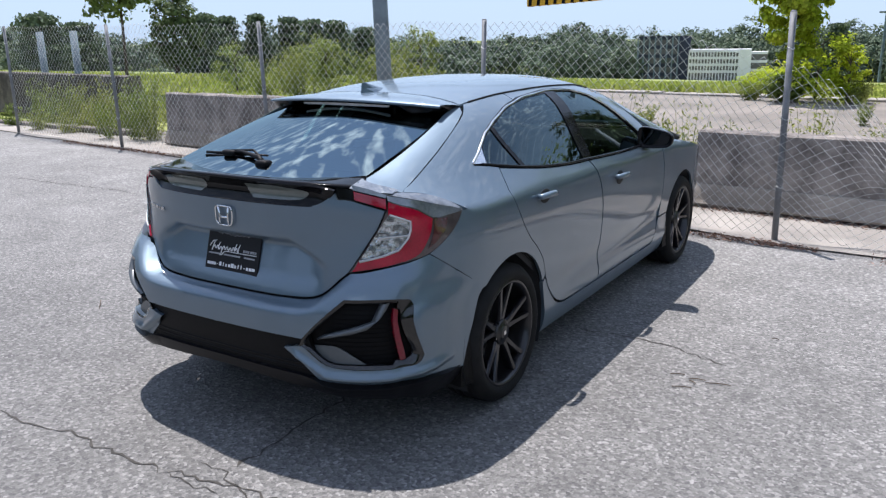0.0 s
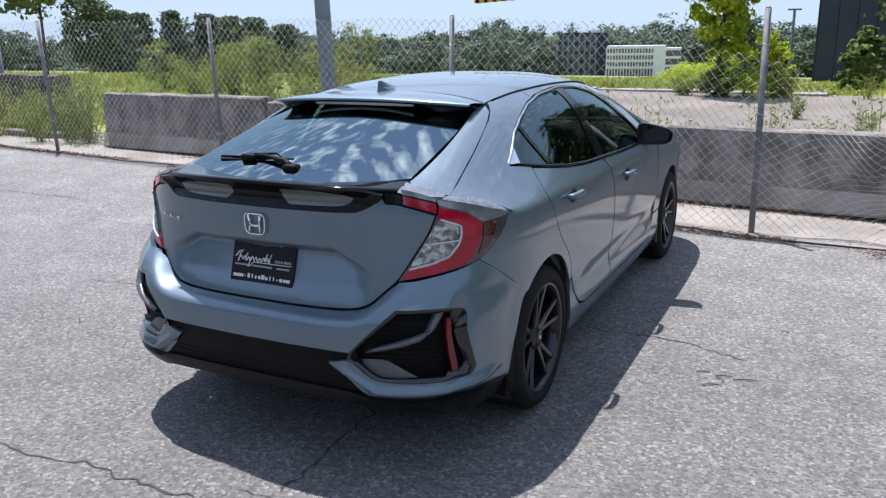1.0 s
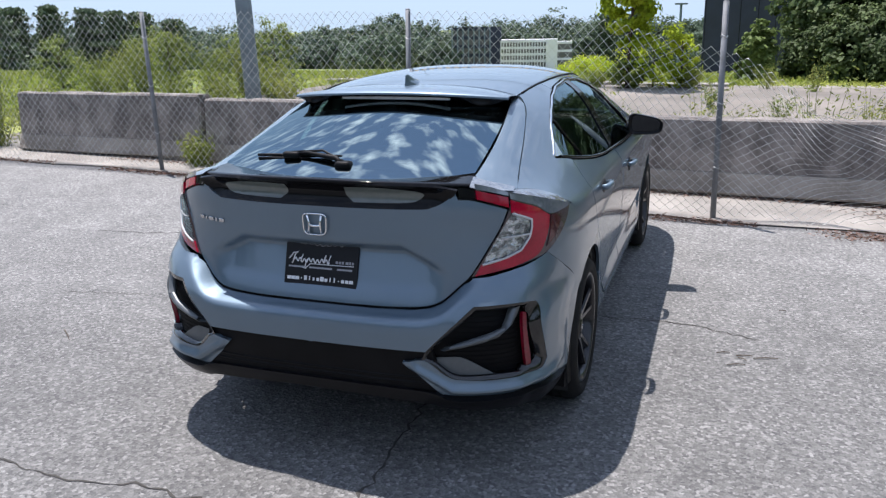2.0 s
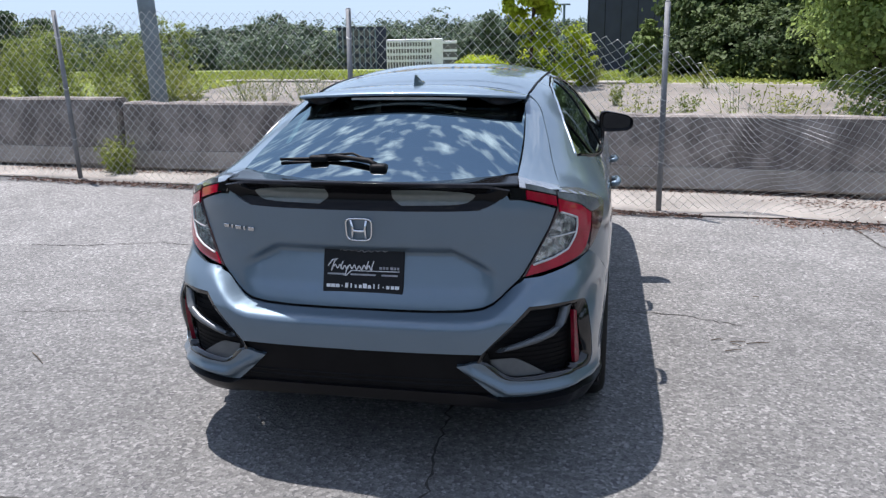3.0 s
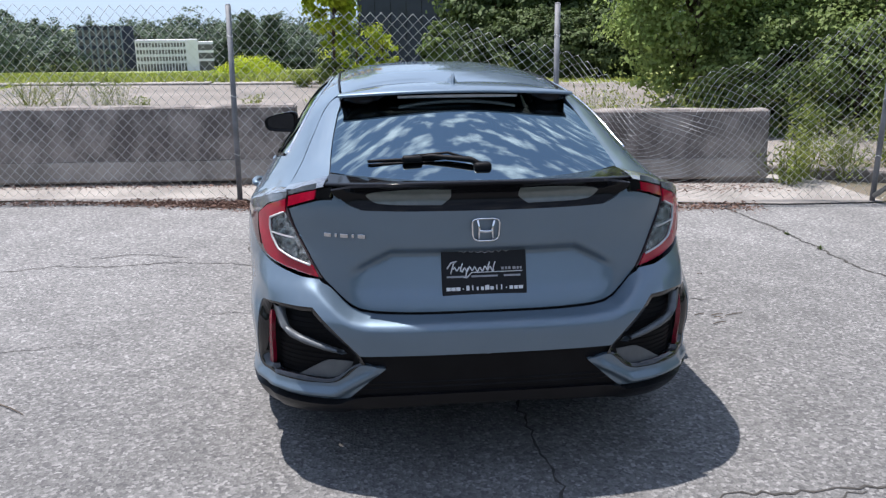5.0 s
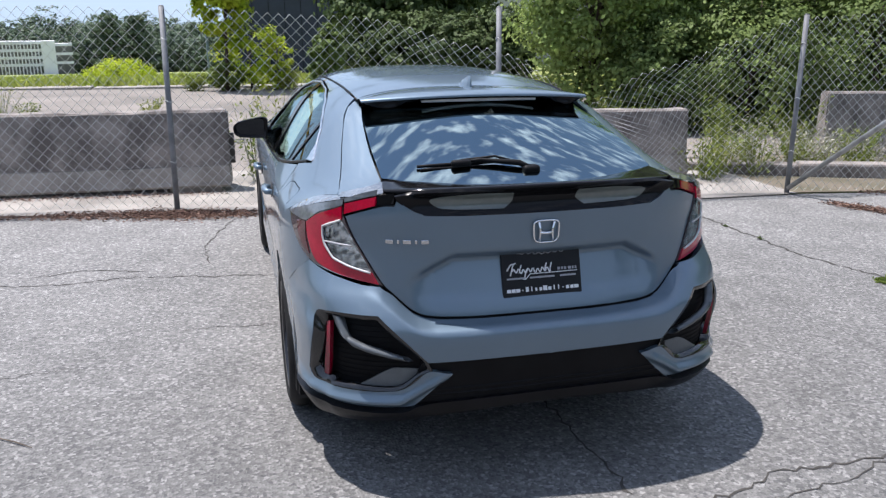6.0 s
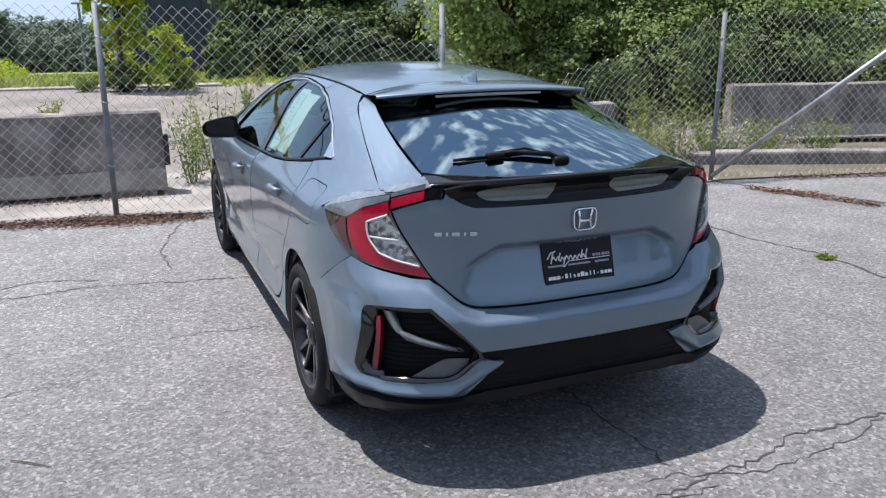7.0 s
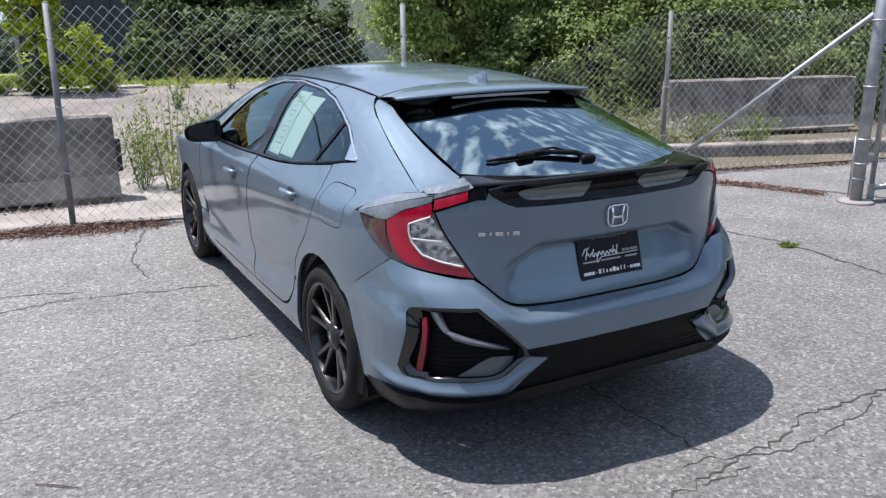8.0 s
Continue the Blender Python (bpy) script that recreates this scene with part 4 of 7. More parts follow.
WEEDS_LEFT = [(-8.55, 5.5, 1.15, 0.6), (-8.15, 5.7, 1.0, 0.5), (-8.9, 5.8, 1.2, 0.6), (-9.3, 6.0, 1.1, 0.6), (-10.4, 6.1, 0.75, 0.45), (-11.4, 6.1, 0.8, 0.5), (-12.6, 6.3, 0.8, 0.5), (-4.7, 4.8, 0.45, 0.3), (-4.55, 4.75, 0.35, 0.3), (-9.7, 5.75, 0.7, 0.5), (-10.0, 5.6, 0.55, 0.4), (-10.8, 5.9, 0.6, 0.5), (-11.9, 6.0, 0.7, 0.5), (-8.35, 5.35, 0.6, 0.5), (-8.7, 5.3, 0.9, 0.5), (-7.9, 5.45, 0.8, 0.4), (-4.2, 11.0, 0.4, 0.3), (-9.2, 5.2, 0.8, 0.5), (-9.9, 6.2, 0.9, 0.5), (-11.0, 6.3, 0.9, 0.5), (-12.2, 6.45, 0.9, 0.5), (-13.3, 6.5, 0.9, 0.5), (-10.5, 5.3, 0.4, 0.4), (-11.5, 5.35, 0.4, 0.4), (-12.6, 5.5, 0.45, 0.4)]
WEEDS_MIDDLE = [(-0.55, 5.2, 1.2, 0.4), (-0.2, 5.0, 0.8, 0.35), (-0.8, 5.4, 0.9, 0.4), (0.1, 5.6, 0.9, 0.6), (1.2, 6.4, 1.0, 0.5), (-0.4, 4.6, 0.55, 0.4), (0.05, 5.2, 0.7, 0.5), (-0.5, 6.6, 0.6, 0.6), (0.3, 7.0, 0.6, 0.7), (0.9, 7.4, 0.5, 0.6), (1.7, 9.0, 0.45, 0.4), (1.1, 13.5, 0.5, 0.3), (-2.4, 12.0, 0.35, 0.3), (0.6, 18.6, 0.7, 0.5)]
WEEDS_RIGHT = [(2.3, 5.6, 1.25, 0.5), (2.9, 5.9, 1.1, 0.5), (3.4, 5.4, 1.0, 0.5), (4.2, 4.5, 0.85, 0.45), (4.5, 4.7, 0.95, 0.5), (4.0, 4.35, 0.6, 0.4), (4.85, 4.6, 0.6, 0.5), (5.6, 4.8, 0.5, 0.5), (6.3, 4.7, 0.5, 0.5), (7.1, 4.5, 0.5, 0.5), (5.9, 5.3, 0.8, 0.5), (3.2, 8.2, 0.8, 0.5), (2.2, 10.5, 0.5, 0.4), (2.4, 18.9, 0.6, 0.5), (3.4, 18.2, 0.7, 0.4)]
for k, (x, y, h, s) in enumerate(WEEDS_LEFT + WEEDS_MIDDLE + WEEDS_RIGHT):
    weed(x, y, h * 1.1, s, 200 + k, LEAF_TALL if k % 3 else LEAF_WEED, stems=13, leaf=0.02)
TALL = [(-9.6, 13.8, 2.0, 0.8), (-8.6, 13.2, 1.3, 0.8), (-10.9, 14.2, 1.5, 1.0), (-12.4, 14.6, 2.0, 0.8), (-7.7, 12.3, 1.0, 0.7), (-14.4, 15, 1.4, 1.0), (-10.2, 11.8, 1.1, 0.8), (-11.6, 12.4, 1.8, 0.7), (-13.2, 12.9, 1.2, 0.9), (-8.9, 11.6, 0.9, 0.7), (-1.9, 18.6, 0.6, 0.5), (0.5, 18.9, 0.7, 0.5)]
for k, (x, y, h, r) in enumerate([(-9.2, 14.4, 1.9, 0.55), (-10.6, 14.9, 1.6, 0.7), (-12.0, 14.0, 1.6, 0.6), (-13.8, 15.5, 1.8, 0.7), (-16.5, 15.0, 1.5, 0.8)]):
    tree("wild_shrub", x, y, h, r, LEAF_WILD, 0.04, 60, 46, 350 + k, "ragged green wild shrub among the tall weeds", None, 0.0, 0.03, category="bush")
for k, (x, y, h, r, mat) in enumerate([(-0.45, 18.9, 1.9, 0.95, LEAF_YOUNG), (-1.05, 18.5, 0.8, 0.55, LEAF_WILD), (0.25, 18.9, 1.5, 0.45, LEAF_YOUNG)]):
    tree("yellow_shrub", x, y, h, r, mat, 0.05, 56, 46, 360 + k, "yellow-green shrub round the foot of the young tree", None, 0.0, 0.03, category="bush")
WISPY = [(-6.4, 13.4, 1.0, 1.3), (-5.8, 13.8, 1.05, 1.3), (-7.1, 13.9, 1.0, 1.3), (-5.2, 13.2, 0.9, 1.3), (-6.9, 13.0, 0.9, 1.3)]
for k, (x, y, h, s) in enumerate(TALL):
    weed(x, y, 0.85 * h, s, 240 + k, LEAF_TALL, 40 if h > 1.1 else 22, 0.030, "clump of tall wispy yellow-green weeds at the lot's edge")
for k, (x, y, h, s) in enumerate(WISPY):
    weed(x, y, h, s, 270 + k, LEAF_TALL, 18, 0.013, "thin stand of tall dry yellow-green grass stems")
DRY = leaf_material("pale_dry_brush", (0.36, 0.34, 0.28), (0.52, 0.50, 0.43), glow=0.3)
for k, (x, y, h, s) in enumerate([(5.7, 5.0, 0.55, 0.7), (6.2, 5.2, 0.5, 0.7), (5.2, 5.3, 0.6, 0.6), (6.7, 4.9, 0.4, 0.6)]):
    weed(x, y, h, s, 290 + k, DRY, 26, 0.016, "pale dry brush between the kerb and the barrier")
# a small weed in the crack of the asphalt
weed(3.05, 0.72, 0.05, 0.10, 300, LEAF_WEED, 7, 0.016, "small bright weed growing in the asphalt crack")

for k, (x, y, h) in enumerate([(2.94, 2.35, 0.04), (2.94, 1.90, 0.04), (3.04, 0.32, 0.03)]):
    weed(x, y, h, 0.05, 310 + k, LEAF_SHADE, 4, 0.007, "tiny weed rooted in the asphalt crack")

# grass on the field: tufts, thick at the lot's edge and thinning far off
rng = np.random.default_rng(9)
gx_ = np.concatenate([rng.uniform(-60, 6, 26000), rng.uniform(-30, 12, 16000), rng.uniform(-26, -9.6, 9000)])
gy_ = np.concatenate([20 + 60 * rng.uniform(0, 1, 26000) ** 1.5, 19.9 + 8 * rng.uniform(0, 1, 16000) ** 1.4, rng.uniform(7.5, 20, 9000)])
hh = rng.uniform(0.06, 0.26, len(gx_)) * (0.7 + 0.6 * np.sin(gx_ * 0.35) * np.sin(gy_ * 0.27))
g0 = np.stack([gx_, gy_, ground_z(gx_, gy_) - 0.04], 1)
aa = rng.uniform(0, math.pi, len(gx_))
sd = np.stack([np.cos(aa), np.sin(aa), 0 * aa], 1) * (0.04 + 0.0016 * gy_)[:, None]
tip = g0 + np.stack([rng.normal(0, 0.07, len(gx_)), rng.normal(0, 0.07, len(gx_)), np.abs(hh)], 1)
v = np.stack([g0 - sd, g0 + sd, tip + sd * 0.25, tip - sd * 0.25], 1).reshape(-1, 3)
GRASS = leaf_material("field_grass", (0.25, 0.31, 0.055), (0.38, 0.41, 0.11), glow=0.5)
tagged(mesh_of("field_grass", v, np.arange(len(v)).reshape(-1, 4), GRASS), "long bright grass over the field", "grass", "", "stuff")

# dry litter along the fence and by the gate
def litter(name, spots, seed, size=0.018):
    rng = np.random.default_rng(seed)
    c = []
    for x0, y0, x1, y1, width, n in spots:
        n, width = int(n * 1.4), width * 1.25
        t = rng.uniform(0, 1, n)
        px, py = x0 + (x1 - x0) * t + rng.normal(0, width * 0.5, n), y0 + (y1 - y0) * t + rng.normal(0, width * 0.35, n)
        c.append(np.stack([px, py, ground_z(px, py) + np.abs(rng.normal(0.018, 0.008, n))], 1))
    v, f = leaves(np.concatenate(c), size, rng, 0.85, 4.2)
    return tagged(mesh_of(name, v, f, LITTER), "brown dry leaves and twigs swept against the fence line", "leaf litter", "", "stuff")


litter("leaf_litter", [(-2.6, 4.05, -0.9, 3.75, 0.16, 2400), (-1.9, 3.95, -1.2, 3.8, 0.24, 1500), (-5.6, 4.25, -2.6, 4.02, 0.10, 1300), (0.7, 3.62, 1.7, 3.55, 0.10, 500), (2.3, 3.42, 3.1, 3.36, 0.20, 700), (2.6, 4.3, 3.8, 4.2, 0.3, 500), (-9.5, 4.55, -6.5, 4.4, 0.09, 900), (4.45, 2.95, 4.85, 1.75, 0.07, 1100), (4.5, 2.75, 4.75, 2.3, 0.10, 500), (5.2, 3.3, 7.0, 2.75, 0.14, 700), (-6.0, 4.9, -1.2, 4.75, 0.12, 1400), (0.5, 4.66, 4.0, 4.5, 0.10, 1000)], 31, 0.0085)
for k, (x, y, a, length) in enumerate([(1.48, 0.66, 0.35, 0.07), (1.58, 0.645, 0.2, 0.08), (1.54, 0.52, 0.3, 0.09), (1.68, 0.64, 0.25, 0.12), (1.80, 1.40, 0.1, 0.04), (-1.99, -0.12, -0.67, 0.19), (1.57, 0.60, -0.6, 0.05)]):
    tw = tube_bm([(x - math.cos(a) * length / 2, y - math.sin(a) * length / 2, 0.006), (x, y + 0.004, 0.008), (x + math.cos(a) * length / 2, y + math.sin(a) * length / 2, 0.006)], [0.0025, 0.003, 0.002], 5)
    tagged(part("twig", tw, BARK), "short dry brown twig lying on the asphalt", "twig", "twigs")

# ---- the car ----
bumper_rear = smooth_curve([(0.18, -0.82), (0.25, -0.875), (0.30, -0.895), (0.40, -0.90), (0.50, -0.912), (0.56, -0.912), (0.62, -0.905), (0.665, -0.885), (0.72, -0.85), (0.76, -0.832), (0.85, -0.82)])


CORNER_B, DEPTH_B = 3.4, 0.66  # the bumper's corners are squarer
bumper_top = smooth_curve([(0.0, 0.634), (0.28, 0.634), (0.41, 0.638), (0.465, 0.651), (0.50, 0.674), (0.55, 0.720), (0.585, 0.748), (0.90, 0.806), (1.2, 0.9)])


def wrap_bumper(s, z, sink=0.0):
    """As wrap(), on the fuller skin of the bumper, whose upper edge rolls in to the tailgate."""
    s, z = np.asarray(s, float), np.asarray(z, float)
    base = wrap(s, z)
    p = base.copy()
    w, r = side_of(z), bumper_rear(z)
    mid = r + DEPTH_B
    dx, dy = np.abs(p[..., 0]) / w, np.clip(mid - (p[..., 1] + (r - rear_of(z))), 0, 2) / DEPTH_B
    k = (dx**CORNER_B + dy**CORNER_B + 1e-9) ** (-1 / CORNER_B)
    fade = np.clip((0.84 - z) / 0.14, 0, 1)
    fade = fade * fade * (3 - 2 * fade)
    side_fade = np.clip((1.02 - np.abs(s)) / 0.25, 0, 1)
    k = 1 + (k - 1) * fade * side_fade
    shift = (r - rear_of(z)) * np.clip((1.05 - np.abs(s)) / 0.4, 0, 1)
    p[..., 0] *= k
    p[..., 1] = np.where(dy > 0, mid + k * (p[..., 1] + shift - mid), p[..., 1])
    roll = np.clip(1 - (bumper_top(np.abs(s)) - z) / 0.044, 0, 1) ** 3 * np.clip((0.64 - np.abs(s)) / 0.08, 0, 1)
    p = p * (1 - roll[..., None]) + base * roll[..., None]
    ease = lambda u: np.clip(u, 0, 1) ** 2 * (3 - 2 * np.clip(u, 0, 1))
    a = np.abs(s)
    flare = 0.021 * ease((a - 0.80) / 0.10) * ease((1.16 - a) / 0.18) * ease((z - 0.16) / 0.08) * ease((0.71 - z) / 0.09)
    return inward(p, sink - flare)


def inward(p, depth):
    """Sinks places of the lower body by a depth towards the inside."""
    if not np.any(depth):
        return p
    q = p.copy()
    n = np.sqrt((np.abs(p[..., 0]) / 0.89) ** 3.8 + np.clip((-p[..., 1] - 0.1) / 0.8, 0, 2) ** 3.8) + 1e-6
    nx = np.sign(p[..., 0]) * (np.abs(p[..., 0]) / 0.89) ** 1.9 / n
    ny = -np.clip((-p[..., 1] - 0.1) / 0.8, 0, 2) ** 1.9 / n
    q[..., 0] -= nx * depth
    q[..., 1] -= ny * depth
    return q


def hatch_skin(s, z):
    """The lower tailgate, with the hollow for the number plate."""
    p = wrap(s, z)
    x = np.abs(p[..., 0])
    top = 0.868 - 0.50 * np.clip(x - 0.33, 0, 1)
    below = np.clip((top - z) / 0.032, 0, 1)
    below = below * below * (3 - 2 * below)
    up = np.clip((z - 0.66) / 0.19, 0, 1)
    out = np.clip((0.51 - x) / 0.12, 0, 1)
    foot = np.clip((z - 0.655) / 0.06, 0, 1)
    p[..., 1] += (0.012 + 0.036 * up) * foot * below * out * out * (3 - 2 * out)
    p[..., 1] -= 0.008 * np.exp(-(((z - 0.905) / 0.05) ** 2)) * np.clip((0.62 - x) / 0.2, 0, 1)
    return p


def side_skin(y, z):
    return np.stack([body_x(y, z), np.asarray(y, float), np.asarray(z, float)], -1)


def top_skin(x, y, lift=0.0):
    return np.stack([np.asarray(x, float), np.asarray(y, float), body_z(x, y) + lift], -1)


def outline(*runs, step=0.012):
    """A closed line from runs of points; within a run the line is smooth, between runs it turns a corner."""
    out = []
    for k, run in enumerate(runs):
        pts = [np.array(p, float) for p in run]
        nxt = np.array(runs[(k + 1) % len(runs)][0], float)
        if np.linalg.norm(pts[-1] - nxt) > 1e-6:
            pts.append(nxt) if len(run) == 1 else None
        ext = [2 * pts[0] - pts[1]] + pts + [2 * pts[-1] - pts[-2]] if len(pts) > 1 else [pts[0]] * 3
        for i in range(1, len(ext) - 2):
            p0, p1, p2, p3 = ext[i - 1 : i + 3]
            n = max(1, int(np.linalg.norm(p2 - p1) / step))
            for t in np.arange(n) / n:
                out.append(0.5 * (2 * p1 + (p2 - p0) * t + (2 * p0 - 5 * p1 + 4 * p2 - p3) * t**2 + (3 * p1 - p0 - 3 * p2 + p3) * t**3))
        if len(run) > 1 and np.linalg.norm(pts[-1] - nxt) > 1e-6:
            n = max(1, int(np.linalg.norm(nxt - pts[-1]) / step))
            out += [pts[-1] + (nxt - pts[-1]) * t for t in np.arange(n) / n]
    return np.array(out)


def inside(points, loop):
    x, y = points[:, 0][:, None], points[:, 1][:, None]
    a, b = loop, np.roll(loop, -1, 0)
    cross = ((a[:, 1] > y) != (b[:, 1] > y)) & (x < (b[:, 0] - a[:, 0]) * (y - a[:, 1]) / (b[:, 1] - a[:, 1] + 1e-12) + a[:, 0])
    return cross.sum(1) % 2 == 1


def panel(name, loop, skin, mat, parent, label="", step=0.03, thick=0.014, mirror=False, holes=(), gap=0.0, proud=0.0):
    """A pressed panel: the loop is filled, laid on the skin, and its edges are turned in by thick."""
    from mathutils.geometry import delaunay_2d_cdt

    if gap:
        a, b = np.roll(loop, 1, 0), np.roll(loop, -1, 0)
        t = b - a
        t /= np.linalg.norm(t, axis=1, keepdims=True) + 1e-9
        area = np.sum(loop[:, 0] * np.roll(loop[:, 1], -1) - loop[:, 1] * np.roll(loop[:, 0], -1))
        loop = loop + np.stack([-t[:, 1], t[:, 0]], 1) * gap * (1 if area > 0 else -1)
    loops = [loop, *holes]
    lo, hi = loop.min(0), loop.max(0)
    gx, gy = np.meshgrid(np.arange(lo[0] + step / 2, hi[0], step), np.arange(lo[1] + step / 2, hi[1], step))
    grid = np.stack([gx.ravel(), gy.ravel()], 1)
    ok = inside(grid, loop)
    for h in holes:
        ok &= ~inside(grid, h)
    grid = grid[ok]
    rim = np.concatenate(loops)
    near = np.array([np.min(np.sum((rim - g) ** 2, 1)) for g in grid]) if len(grid) else np.zeros(0)
    grid = grid[near > (0.38 * step) ** 2] if len(grid) else grid
    pts = np.concatenate([rim, grid])
    edges, at = [], 0
    for l in loops:
        edges += [(at + i, at + (i + 1) % len(l)) for i in range(len(l))]
        at += len(l)
    vs, _, fs, *_ = delaunay_2d_cdt([Vector(p) for p in pts], edges, [], 0, 1e-7)
    v2 = np.array([(v.x, v.y) for v in vs])
    tri = np.array([f for f in fs if len(f) == 3])
    mid = v2[tri].mean(1)
    ok = inside(mid, loop)
    for h in holes:
        ok &= ~inside(mid, h)
    tri = tri[ok]
    p = skin(v2[:, 0], v2[:, 1])
    if mirror:
        p = p * np.array([-1, 1, 1])
    n = np.cross(p[tri[:, 1]] - p[tri[:, 0]], p[tri[:, 2]] - p[tri[:, 0]])
    out = p[tri].mean(1) - np.array([0, 1.2, 0.62])
    out[:, 1] *= 0.35
    if np.sum(n * out) < 0:
        tri = tri[:, ::-1]
        n = -n
    vn = np.zeros_like(p)
    for c in range(3):
        np.add.at(vn, tri[:, c], n)
    vn /= np.linalg.norm(vn, axis=1, keepdims=True) + 1e-12
    p = p + vn * proud
    # the turned-in edge, from the sides that only one triangle has
    count = {}
    for t in tri:
        for a, b in ((t[0], t[1]), (t[1], t[2]), (t[2], t[0])):
            count[(a, b)] = 1
    border = [(a, b) for a, b in count if (b, a) not in count]
    verts, faces = [p], [tri]
    if thick and border:
        bo = np.array(border)
        k = len(p)
        m = len(bo)
        soft = 0.35 * thick
        verts += [p[bo[:, 0]], p[bo[:, 1]], p[bo[:, 0]] - vn[bo[:, 0]] * thick, p[bo[:, 1]] - vn[bo[:, 1]] * thick]
        i = np.arange(m)
        a, b, c, d = k + i, k + m + i, k + 2 * m + i, k + 3 * m + i
        faces += [np.stack([b, a, c], 1), np.stack([b, c, d], 1)]
    ob = mesh_of(name, np.concatenate(verts), np.concatenate(faces), mat, parent, label, True)
    ob.visible_shadow = name != "rear_side_window"
    return ob


def shell(name, loop, skin, mat, parent, depth, **more):
    """A backing a little below a panel, so that no gap shows through."""
    return panel(name, loop, lambda a, b: skin(a, b), mat, parent, thick=0, proud=-depth, step=0.05, **more)


def strip(name, line, skin, width, height, mat, parent, mirror=False, label=""):
    """A raised trim strip along a line on the skin: a small rounded bar."""
    pts = np.array(line, float)
    p = skin(pts[:, 0], pts[:, 1])
    if mirror:
        p = p * np.array([-1, 1, 1])
    bm = tube_bm([Vector(q) for q in p], width / 2, 8)
    return part(name, bm, mat, parent, label, True)


def arc(cy, cz, r, a0, a1, n=14):
    return [(cy + r * math.cos(radians(a)), cz + r * math.sin(radians(a))) for a in np.linspace(a0, a1, n)]


car = thing("car", "grey-blue hatchback car with black wheels and black lower bumper", "car")
AXLE_F, TYRE_R = 2.70, 0.322

# lines on the body that panels share
HATCH_EDGE = [(0.738, 0.985), (0.700, 0.93), (0.655, 0.87), (0.610, 0.80), (0.578, 0.752), (0.545, 0.722), (0.50, 0.680), (0.465, 0.657), (0.41, 0.644), (0.28, 0.639)]
LAMP_OUTER = [(1.075, 0.958), (1.035, 0.915), (0.968, 0.858), (0.90, 0.813), (0.82, 0.788), (0.72, 0.771), (0.585, 0.752)]
CUT_LINE = [(0.895, 0.808), (1.0, 0.744), (1.12, 0.670), (1.252, 0.602)]
VENT = [[(0.445, 0.510), (0.50, 0.572), (0.592, 0.672)], [(0.592, 0.672), (0.70, 0.672), (0.796, 0.664), (0.838, 0.640), (0.878, 0.53), (0.908, 0.425)], [(0.908, 0.425), (0.876, 0.394), (0.80, 0.390), (0.60, 0.394), (0.52, 0.408), (0.455, 0.466), (0.43, 0.474)]]

# rear bumper: right half from the middle, then the left half
right_edge = [
    [(0.0, 0.634), (0.28, 0.634), (0.41, 0.638), (0.465, 0.651), (0.50, 0.674), (0.55, 0.720), (0.585, 0.748)],
    [(0.585, 0.751), (0.65, 0.763), (0.72, 0.775), (0.82, 0.791), (0.895, 0.809)],
    CUT_LINE,
    [(1.252, 0.602), (1.222, 0.50), (1.172, 0.40), (1.128, 0.300)],
    [(1.128, 0.300), (0.90, 0.310), (0.72, 0.306), (0.52, 0.310)],
    [(0.52, 0.310), (0.452, 0.372), (0.362, 0.458)],
    [(0.362, 0.460), (0.40, 0.469), (0.43, 0.474)],
    VENT[2][::-1],
    VENT[1][::-1],
    VENT[0][::-1],
    [(0.445, 0.508), (0.30, 0.509), (0.0, 0.508)],
]
half = outline(*right_edge)
half = half[half[:, 0] > 0.0005]
both = np.concatenate([[(0.0, 0.634)], half, [(0.0, 0.506)], half[::-1] * np.array([-1, 1])])
def bumper_face(s, z):
    """The painted skin, with the ledge that juts out below each vent and tucks in under its crest."""
    a = np.abs(np.asarray(s, float))
    crest = np.interp(a, [0.36, 0.45, 0.53, 0.72, 0.90, 1.05, 1.13], [0.462, 0.407, 0.354, 0.350, 0.356, 0.372, 0.38])
    d = np.asarray(z, float) - crest
    rise = np.clip(1 - d / 0.034, 0, 1)
    tuck = np.clip(-d / 0.018, 0, 1)
    jut = np.where(d >= 0, 0.020 * rise, 0.020 - 0.032 * tuck)
    return wrap_bumper(s, z, -jut * np.clip((a - 0.37) / 0.05, 0, 1) * np.clip((1.08 - a) / 0.14, 0, 1))


rear_bumper = panel("rear_bumper", both, bumper_face, PAINT, car, "", 0.0095, 0.03)
shell("bumper_backing", outline([(-1.10, 0.60)], [(1.10, 0.60)], [(1.10, 0.27)], [(0, 0.25)], [(-1.10, 0.27)]), wrap_bumper, CABIN, car, 0.055)
# matt black centre of the bumper and the lip below it
panel("valance", outline([(-0.46, 0.525)], [(0.46, 0.525)], [(0.50, 0.40)], [(0.50, 0.328)], [(0.40, 0.349)], [(0.0, 0.354)], [(-0.40, 0.349)], [(-0.50, 0.328)], [(-0.50, 0.40)]), lambda s, z: wrap_bumper(s, z, 0.016), MATT, rear_bumper, "matt black textured centre panel", 0.03, 0.02)
for z in (0.375, 0.395):
    part("groove", tube_bm([Vector(q) for q in wrap_bumper(np.linspace(-0.46, 0.46, 30), np.full(30, z), 0.0185)], 0.006, 6), MATT, rear_bumper, "", True)
LIP_S = [0.0, 0.42, 0.52, 0.62, 0.78, 0.90, 1.02, 1.13]
LIP_TOP = [0.352, 0.346, 0.320, 0.316, 0.317, 0.318, 0.314, 0.310]
LIP_LOW = [0.308, 0.292, 0.272, 0.262, 0.248, 0.224, 0.228, 0.268]


